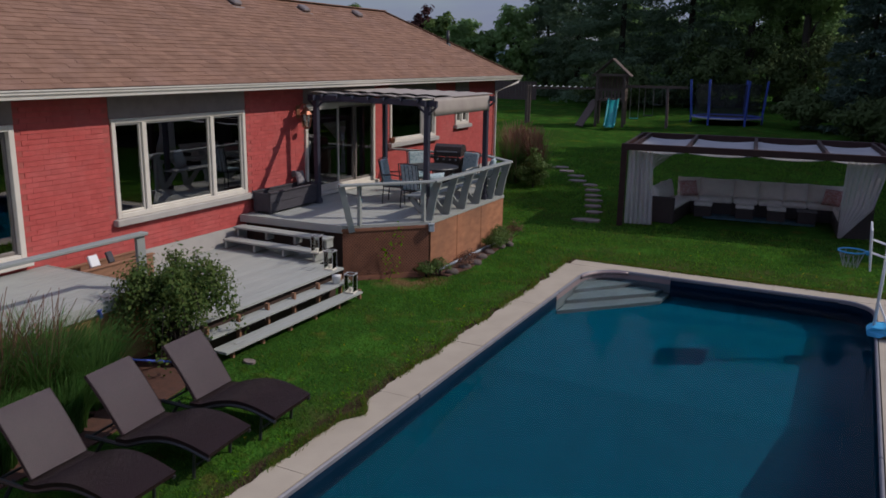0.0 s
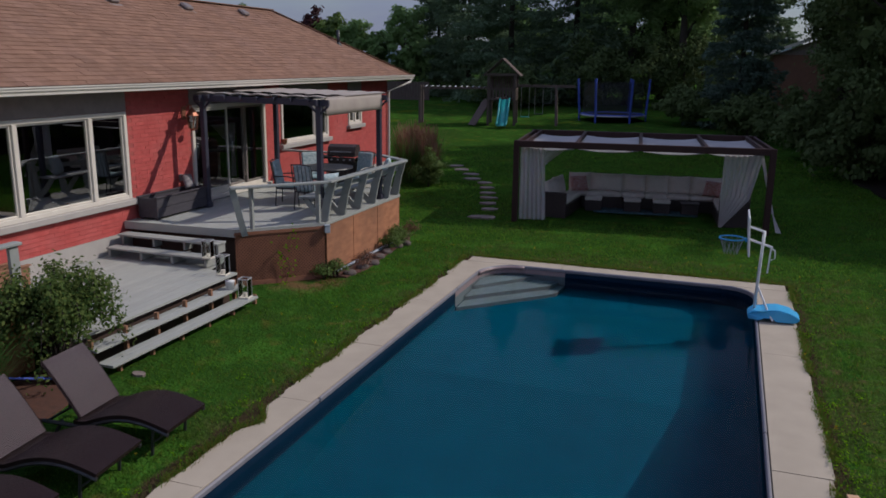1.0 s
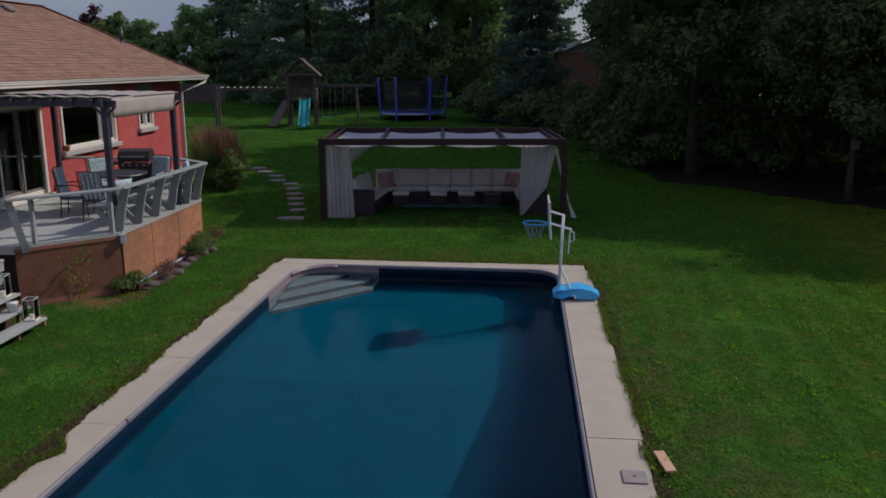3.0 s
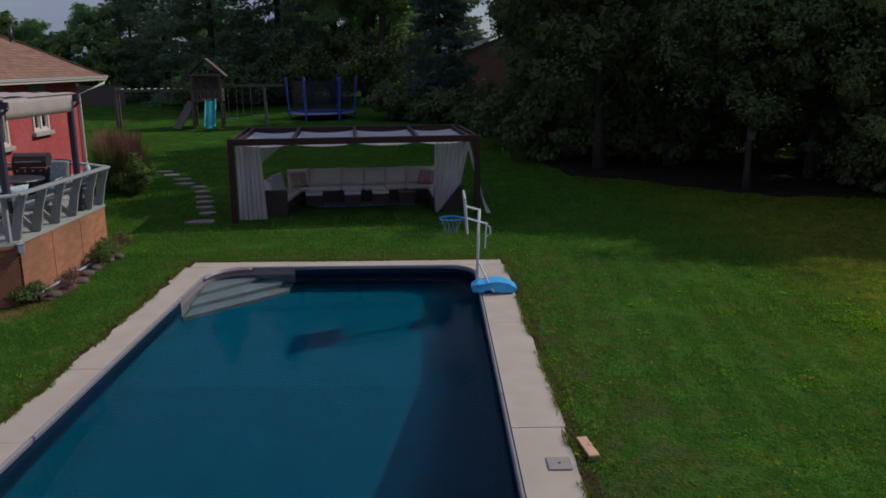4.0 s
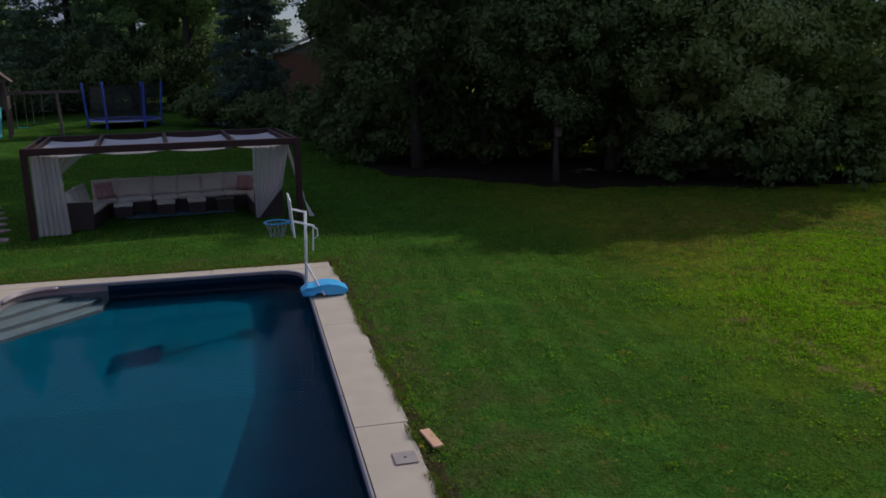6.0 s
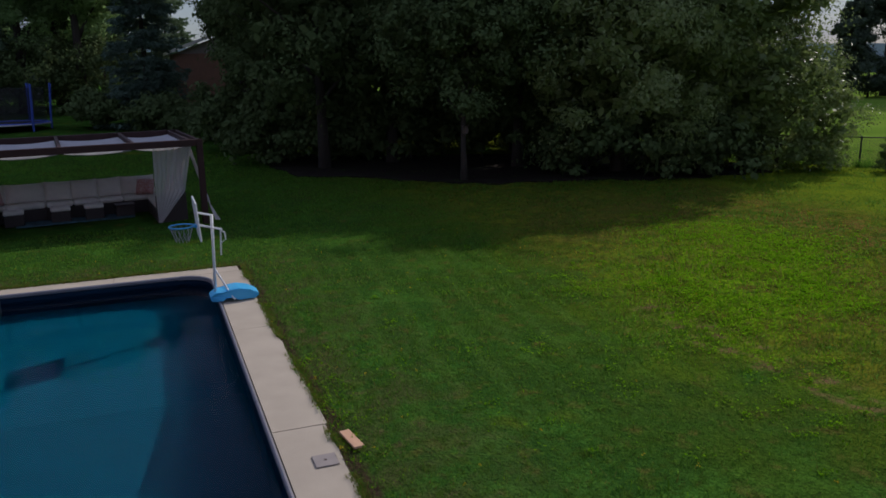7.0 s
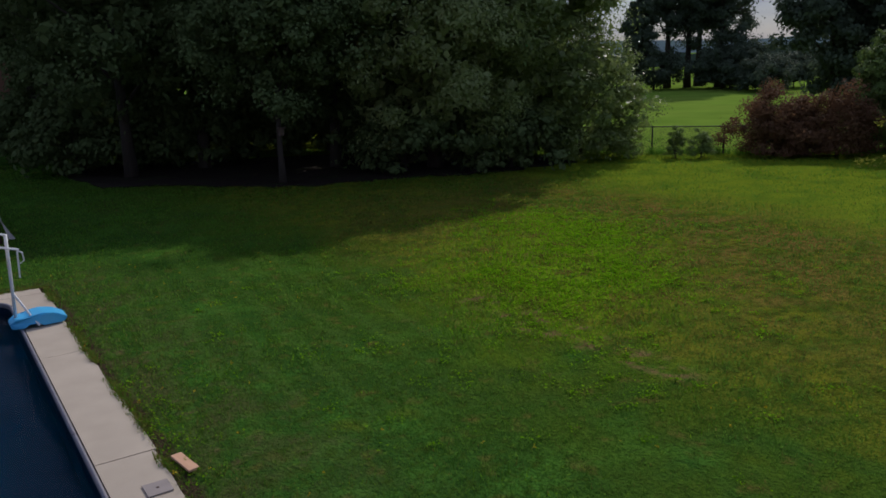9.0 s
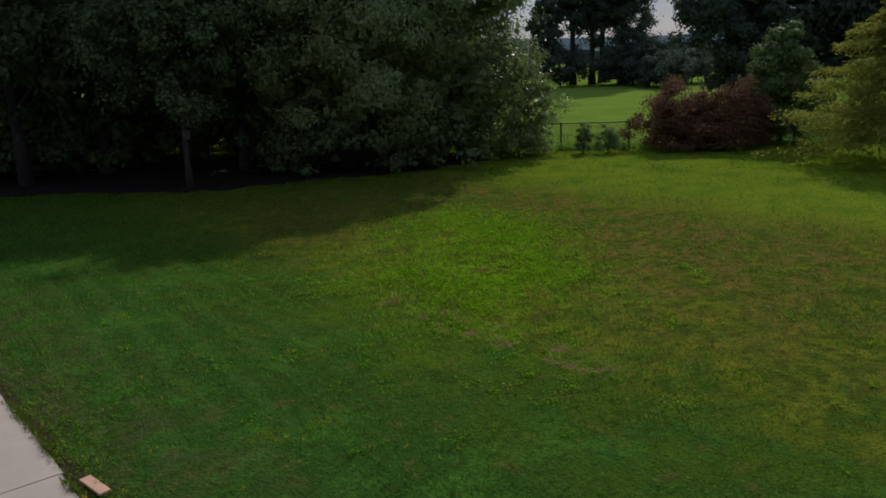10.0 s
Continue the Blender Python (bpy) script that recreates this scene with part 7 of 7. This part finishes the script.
for i, (x, y) in enumerate(((-6.75, 7.75), (-7.05, 4.9), (-7.2, 5.5))):
    bm = bmesh.new()
    add_prism(bm, [(0.10 * math.cos(k * 0.7) * (1 + 0.2 * math.sin(k * 5 + i)), 0.07 * math.sin(k * 0.7)) for k in range(9)], -0.03, 0.012)
    st = link_mesh("flat_stone", bm, M_STONE)
    st.matrix_basis = pose(x - 0.1, y + 0.05, 0.008, 0, 0, 30 * i)
    tagged(st, "small flat stone beside the garden bed", "stone", "loose stones")
pipe = thing("drain_pipe", (0, 0, 0), 0, "pale blue-grey plastic pipe lying along the deck skirting", "pipe")
part("pipe", tubeb([(-6.78, 13.05, 0.06), (-6.76, 16.3, 0.06)], 0.03, 8), M_PIPE, pipe, smooth=True)
jb = thing("junction_box", (-6.80, 12.86, DZ - 0.10), 40, "small grey electrical box under the deck corner", "box")
part("box", boxb((0, 0, 0), (0.10, 0.10, 0.14), bevel=0.008), M_PIPE, jb)
part("lid", boxb((0, 0, 0.074), (0.11, 0.11, 0.008)), M_PIPE, jb)
birdbox = thing("bird_box", (9.15, 23.43, 1.55), 0, "small weathered wooden bird box on a thin trunk", "bird box")
part("box", boxb((0, 0, 0.1), (0.16, 0.14, 0.22), bevel=0.005), M_PLAYWOOD, birdbox)
part("lid", boxb((0, -0.02, 0.23), (0.2, 0.2, 0.025)), M_PLAYWOOD, birdbox)

# ---- fence, neighbours, distance ----
FD = Vector((0.676, -0.737, 0))
F0 = Vector((22.4, 20.6, 0))
M_WIRE = surface("galvanised_wire", (0.045, 0.05, 0.045), (0.06, 0.065, 0.06), 6, 0.6, 0, metal=0.3)
cf = thing("chain_link_fence", (0, 0, 0), 0, "low chain-link fence between lawn and meadow", "fence")
for k in range(-8, 12):
    p = F0 + FD * (2.5 * k)
    part("post", tubeb([(p.x, p.y, 0), (p.x, p.y, 1.02)], 0.03, 8), M_WIRE, cf)
a, b = F0 + FD * -20, F0 + FD * 27.5
part("top_rail", tubeb([(a.x, a.y, 0.98), (b.x, b.y, 0.98)], 0.022, 6), M_WIRE, cf)
fg = thing("tall_grass", (0, 0, 0), 0, "unmown grass standing along the chain-link fence", "grass", kind="stuff")
vs_, fs_ = [], []
for k in range(150):
    rs = np.random.default_rng(700 + k)
    p = F0 + FD * (-6 + 18 * (k / 150)) + Vector((rs.normal(0, 0.12), rs.normal(0, 0.12), 0))
    v, f = blades(26, 0.14, rs.uniform(0.18, 0.42), 0.5, 0.014, M_GRASSBLADE, 900 + k)
    fs_.append(f + sum(len(q) for q in vs_))
    vs_.append(v + np.array([p.x, p.y, 0.0]))
o = raw_mesh("blade_mass", np.concatenate(vs_), np.concatenate(fs_), M_GRASSBLADE)
o.parent = fg
ws = []
n = 600
s = np.linspace(-20, 27.5, n)
dv = np.array([FD.x, FD.y, 0.0])
f0 = np.array([F0.x, F0.y, 0.0])
for sg in (1, -1):
    p0 = f0 + dv * s[:, None]
    p1 = f0 + dv * (s + sg * 0.95)[:, None] + np.array([0, 0, 0.95])
    p0 = p0 + np.array([0, 0, 0.03])
    w = dv * 0.004
    ws.append(np.stack([p0 - w, p0 + w, p1 + w, p1 - w], 1).reshape(-1, 3))
vv = np.concatenate(ws)
o = raw_mesh("wire_mesh", vv, np.arange(len(vv)).reshape(-1, 4), M_WIRE)
o.parent = cf
tagged(o, kind="stuff")
wf = thing("board_fence", (0, 0, 0), 0, "grey weathered board fence at the back of the garden", "fence")
for k in range(52):
    x = -34 + 0.24 * k
    part("board", boxb((x, 57.5, 1.05 + 0.68), (0.22, 0.03, 1.36)), M_PLAYWOOD, wf)
for zz in (1.4, 2.1):
    part("rail", boxb((-28, 57.55, zz), (12.5, 0.05, 0.1)), M_PLAYWOOD, wf)

nb = thing("neighbour_house", (3.7, 57.0, 0), 0, "brown brick neighbouring house behind the trees", "house")
M_NBRICK = surface("far_brown_brick", (0.24, 0.12, 0.08), (0.20, 0.10, 0.07), 3, 0.9, 0.1, 20)
part("wall", boxb((2.0, 3.0, 2.3), (7.0, 6.0, 4.6)), M_NBRICK, nb)
bm = bmesh.new()
add_profile(bm, [(-1.9, 4.55), (2.0, 6.0), (5.9, 4.55), (5.9, 4.75), (2.0, 6.2), (-1.9, 4.75)], "y", -0.4, 6.4)
part("roof", bm, M_GUTTER, nb, "pale gable roof edge")
part("gable", add_profile(bmesh.new(), [(-1.45, 4.6), (5.45, 4.6), (2.0, 5.9)], "y", 0.02, 5.9), M_GREYPANEL, nb)


def far_hills():
    """Two low wooded ridges on the horizon."""
    # air haze over the far ridge is put into its pale blue
    m1 = surface("haze_tinted_ridge", (0.31, 0.37, 0.44), (0.35, 0.41, 0.48), 0.02, 1.0, 0)
    m2 = surface("dark_far_woods", (0.05, 0.075, 0.06), (0.065, 0.09, 0.07), 0.05, 1.0, 0)
    for dist, base, amp, mat, nm, lab, sd in ((850, 16, 9, m1, "far_ridge", "hazy blue wooded ridge on the horizon", 1.0), (190, 3.2, 1.6, m2, "far_woods", "dark line of distant woods", 2.0)):
        az = np.linspace(0, 2 * math.pi, 721)
        h = base + amp * np.sin(az * 5 + sd) * 0.5 + amp * 0.3 * np.sin(az * 17 + sd) + (amp * 0.18 * RNG.normal(size=az.shape) if dist < 400 else amp * 0.02 * RNG.normal(size=az.shape))
        lo = np.stack([dist * np.sin(az), dist * np.cos(az), np.full_like(az, -2)], 1)
        hi = np.stack([dist * np.sin(az), dist * np.cos(az), h], 1)
        bk = np.stack([(dist * 1.15) * np.sin(az), (dist * 1.15) * np.cos(az), h * 0.7], 1)
        v = np.concatenate([lo, hi, bk])
        n = len(az)
        k = np.arange(n - 1)
        f = np.concatenate([np.stack([k, k + 1, n + k + 1, n + k], 1), np.stack([n + k, n + k + 1, 2 * n + k + 1, 2 * n + k], 1)])
        tagged(raw_mesh(nm, v, f, mat), lab, "hills", kind="structure")


far_hills()

# ---- grass: blades, weeds and ragged edges ----
def free_lawn(x, y):
    on_apron = (x > APRON[0] + ragged_edge(y) + 0.01) & (x < APRON[1] - 0.7 * ragged_edge(y + 17) - 0.01) & (y > APRON[2]) & (y < APRON[3])
    house = (x < -10.0) & (y < 24)
    decks = (x < -6.95) & (y < 11.9) | (x < -6.86) & (y < 17.1) & (y > 11) & (x < -6.86 + 0)
    beds = ((x < -6.7) & (y < 7.6)) | ((x > -6.9) & (x < -6.45) & (y > 12.9) & (y < 17.2))
    lat = (y < 12.9) & (y > 11.7) & (x < -8.0 + (y - 11.7) * 0.97)
    rug = (x > -4.2) & (x < 0.3) & (y > 20.2) & (y < 23.2)
    return ~(on_apron | house | decks | beds | lat | rug)


def wander(x, y, freq, seed):
    """Smooth, patternless ups and downs over the plan, about -1 to 1."""
    rs = np.random.default_rng(seed)
    t = np.zeros_like(np.asarray(x, dtype=float))
    for k in range(14):
        a, p, q = rs.uniform(0, 2 * math.pi), rs.uniform(0, 2 * math.pi), freq * 2.2 ** rs.uniform(-1, 1.6)
        t += np.sin(q * (x * math.cos(a) + y * math.sin(a)) + p) / (q / freq) ** 0.5
    return t / 3.0


def build_grass():
    rng = np.random.default_rng(17)
    n = 500000
    r = 3.0 + 33.0 * rng.uniform(0, 1, n) ** 0.8
    a = rng.uniform(radians(-62), radians(75), n)
    x, y = r * np.sin(a), r * np.cos(a)
    edge = 26000
    side = rng.integers(0, 3, edge)
    ex = np.where(side == 0, APRON[0] + rng.normal(-0.02, 0.03, edge), np.where(side == 1, APRON[1] + rng.normal(0.02, 0.03, edge), rng.uniform(APRON[0], APRON[1], edge)))
    ey = np.where(side == 2, APRON[3] + rng.normal(0.03, 0.03, edge), rng.uniform(APRON[2], APRON[3], edge))
    ex = ex + np.where(side == 0, ragged_edge(ey), np.where(side == 1, -0.7 * ragged_edge(ey + 17), 0))
    lump = np.sin(ex * 9 + ey * 5.3) + np.sin(ey * 2.1 + 1) > -0.4
    ex, ey = ex[lump], ey[lump]
    k = free_lawn(x, y)
    x, y = np.concatenate([x[k], ex]), np.concatenate([y[k], ey])
    m = len(x)
    z = ground_z(x, y) - 0.005
    far = np.clip(np.hypot(x, y) / 12, 0.7, 2.6)
    field, fine = wander(x, y, 0.9, 41), wander(x, y, 3.4, 42)
    along, across = (x - 9.3) * 0.613 + (y - 11.2) * 0.790, (x - 9.3) * 0.790 - (y - 11.2) * 0.613
    weedy = np.exp(-(along / 4.1) ** 4 - (across / 2.0) ** 2)
    rough = np.clip((x + 0.8 * wander(x, y, 0.6, 43) - 6.3) / 1.6, 0, 1) * np.clip((19 - x) / 4, 0.15, 1)
    h = rng.uniform(0.022, 0.058, m) * (1 + 0.35 * (fine > 0.5) + 0.8 * weedy * (field > -0.2))
    d = rng.uniform(0, 2 * math.pi, m)
    w = 0.007 * far
    lean = rng.uniform(0.3, 1.5, m) * h
    v = np.stack([np.stack([x - np.sin(d) * w, y + np.cos(d) * w, z], 1), np.stack([x + np.sin(d) * w, y - np.cos(d) * w, z], 1),
                  np.stack([x + np.cos(d) * lean, y + np.sin(d) * lean, z + h], 1)], 1)
    edge_run = np.arange(m) >= m - len(ex)
    draw = rng.uniform(0, 1, m)
    brown = draw < 0.05 + rough * np.clip(0.30 + 0.30 * field, 0.05, 0.6) * (1 - 0.55 * weedy)
    brown |= edge_run & (draw < 0.6)
    beside = np.clip((x + 6.0) / 0.6, 0, 1) * np.clip((3.2 - x) / 1.5, 0, 1) * np.clip((16.8 - y), 0, 1)
    brown |= draw < 0.22 * beside * np.clip(0.4 + 0.9 * field, 0, 1)
    brown |= (np.hypot(x + 7.1, y - 12.5) < 0.75) & (draw < 0.7)
    bright = ~brown & (rng.uniform(0, 1, m) < 0.012 + weedy * np.clip(0.62 + 0.5 * field + 0.25 * fine, 0.05, 0.95))
    # the far lawn is mown short and even: most blades there merge with the ground
    thin = (x > 13.5) & (rng.uniform(0, 1, m) < np.clip((x - 13.5) / 5, 0, 0.7))
    for nm, pick, mat, lab in (("grass", ~brown & ~bright & ~thin, M_GRASSBLADE, "short green lawn grass blades"), ("dry_grass", brown & ~thin, M_DRYBLADE, "sun-dried yellowish grass blades in the lawn"),
                               ("bright_grass", bright & ~thin, M_WEED, "bright yellow-green patches of coarse grass")):
        q = v[pick].reshape(-1, 3)
        tagged(raw_mesh(nm, q, np.arange(len(q)).reshape(-1, 3), mat), lab, "grass", kind="stuff")
    # broad-leaved weeds, thick in the weedy stretch and scattered elsewhere
    al, ac = rng.normal(0, 2.5, 3600), rng.normal(0, 1.35, 3600)
    cx = np.concatenate([rng.uniform(2.0, 16, 300), 9.3 + 0.613 * al + 0.790 * ac, 1.3 + np.abs(rng.normal(0, 0.22, 170)), rng.normal(-5.0, 0.12, 60), rng.uniform(-6.6, -5.0, 30)])
    cy = np.concatenate([rng.uniform(3, 13, 300), 11.2 + 0.790 * al - 0.613 * ac, rng.uniform(4, 15, 170), rng.uniform(4, 15, 60), rng.uniform(5, 18, 30)])
    k = rng.uniform(0, 1, len(cx)) < np.clip(0.45 + 0.45 * wander(cx, cy, 1.3, 44), 0.04, 1)
    cx, cy = cx[k], cy[k]
    per = rng.integers(5, 30, len(cx))
    px, py = np.repeat(cx, per), np.repeat(cy, per)
    sg = np.repeat(rng.uniform(0.03, 0.16, len(cx)), per)
    px, py = px + rng.normal(0, 1, len(px)) * sg, py + rng.normal(0, 1, len(py)) * sg
    k = free_lawn(px, py)
    px, py = px[k], py[k]
    c = np.stack([px, py, ground_z(px, py) + rng.uniform(0.012, 0.05, len(px))], 1)
    d = rng.normal(size=(len(px), 3)) * np.array([1, 1, 0.2])
    v, f = leaf_quads(c, 0.036, 0.022, 0, d, 0.1, facing=np.tile(np.array([[0.25, 0.1, 0.8]]), (len(px), 1)))
    tagged(raw_mesh("lawn_weed", v, f, M_WEED), "patches of pale broad-leaved weeds in the lawn", "weeds", kind="stuff")
    fx, fy = rng.uniform(-6.5, 16, 260), rng.uniform(4, 17, 260)
    k = free_lawn(fx, fy)
    c = np.stack([fx[k], fy[k], np.full(k.sum(), 0.07)], 1)
    v, f = leaf_quads(np.repeat(c, 4, 0) + rng.normal(0, 0.008, (4 * len(c), 3)), 0.022, 0.02)
    tagged(raw_mesh("yellow_flower", v, f, M_YELLOW), "scattered small yellow flowers in the lawn", "flowers", kind="stuff")


build_grass()

# ---- pieces of walls and roof ----
def piece_mesh(name, sx, sy, sz, mat, chamfer=0.0):
    bm = boxb((0, 0, 0), (sx, sy, sz), bevel=chamfer)
    me = bpy.data.meshes.new(name)
    bm.to_mesh(me)
    bm.free()
    me.materials.append(mat)
    return me


def joined(name, mats, size, parent, mat, label, shear=0.0):
    """Many alike boxes in one mesh, each placed by its own matrix."""
    sx, sy, sz = (v / 2 for v in size)
    c = np.array([(-sx, -sy, -sz), (sx, -sy, -sz), (sx, sy, -sz), (-sx, sy, -sz), (-sx, -sy, sz), (sx, -sy, sz), (sx, sy, sz), (-sx, sy, sz), ])
    q = np.array([(0, 3, 2, 1), (4, 5, 6, 7), (0, 1, 5, 4), (1, 2, 6, 5), (2, 3, 7, 6), (3, 0, 4, 7)])
    vs, fs = [], []
    for i, m in enumerate(mats):
        a = np.array(m)
        vs.append(c @ a[:3, :3].T + a[:3, 3])
        fs.append(q + 8 * i)
    ob = raw_mesh(name, np.concatenate(vs), np.concatenate(fs), mat)
    ob.parent = parent
    tagged(ob, label, kind="stuff")
    return ob


def lay_bricks():
    rs = random.Random(5)
    pitch, course = 0.212, 0.076
    me = piece_mesh("brick", 0.03, 0.21, 0.067, M_BRICK)
    rest, count = [], 0
    z, row = SILL_Z + course / 2, 0
    while z < WALL_TOP - 0.02:
        y = Y_S + (pitch / 2 if row % 2 else 0)
        while y < Y_N:
            a, b = y, y + pitch
            y = b
            if a < 4.0 or b > Y_N:
                continue
            hit = False
            for y0, y1, z0, z1 in OPEN.values():
                top = 3.40 if z1 > 2.9 else z1
                if b > y0 + 0.03 and a < y1 - 0.03 and z > z0 - 0.10 and z < top:
                    hit = True
            if hit:
                continue
            m = pose(WX - 0.015 + rs.uniform(-0.0025, 0.0025), (a + b) / 2, z, rs.uniform(-0.4, 0.4), 0, 0)
            if 7.13 < (a + b) / 2 < 8.75 and count < 300:
                o = new("brick", me)
                o.parent = WALL_EAST
                o.matrix_basis = m
                count += 1
            else:
                rest.append(m)
        z += course
        row += 1
    joined("brickwork", rest, (0.03, 0.21, 0.067), WALL_EAST, M_BRICK, "red bricks laid in running bond")


lay_bricks()


def lay_shingles():
    rs = random.Random(6)
    ln = math.hypot(EX - RX, RZ - EZ)
    expo, tab = 0.128, 0.305
    n = int(ln / expo)
    tilt = math.degrees(math.atan(ROOF_S))
    me = piece_mesh("shingle", 0.19, tab - 0.003, 0.006, M_SHINGLE)
    rest, count = [], 0
    for k in range(n):
        s = (k + 0.5) * expo / ln
        x, z = EX + (RX - EX) * s, EZ + (RZ - EZ) * s
        ya, yb = EYS + (RYS - EYS) * s, EYN + (RYN - EYN) * s
        y = ya + (k * 0.37 % 1) * tab
        while y < yb - 0.05:
            w = tab if y + tab < yb else yb - y
            m = pose(x + rs.uniform(-0.006, 0.006), y + w / 2, z + 0.014 + rs.uniform(0, 0.004), 0, tilt - 3.5, 0)
            if w < tab:
                m = m @ Matrix.Diagonal((1, w / tab, 1, 1))
            if 6.4 < y < 10.2 and count < 300:
                o = new("shingle", me)
                o.parent = ROOF
                o.matrix_basis = m
                count += 1
            elif y > 2:
                rest.append(m)
            y += tab
    joined("shingle_courses", rest, (0.19, tab - 0.003, 0.006), ROOF, M_SHINGLE, "overlapping brown shingle tabs")
    # ridge and hip caps
    me2 = piece_mesh("ridge_cap", 0.26, 0.22, 0.02, M_SHINGLE)
    y = 3.0
    while y < RYN:
        o = new("ridge_cap", me2)
        o.parent = ROOF
        o.matrix_basis = pose(RX, y, RZ + 0.01, rs.uniform(-1, 1), 0, 0)
        y += 0.2
    a, b = Vector((EX, EYN, EZ)), Vector((RX, RYN, RZ))
    k = int((b - a).length / 0.2)
    for i in range(k):
        p = a.lerp(b, (i + 0.5) / k)
        o = new("ridge_cap", me2)
        o.parent = ROOF
        o.matrix_basis = look(p, p + (b - a)) @ pose(0, 0, 0, 90, 0, 0)
        o.matrix_basis = Matrix.Translation(p + Vector((0, 0, 0.012))) @ (b - a).to_track_quat("Y", "Z").to_matrix().to_4x4()


lay_shingles()
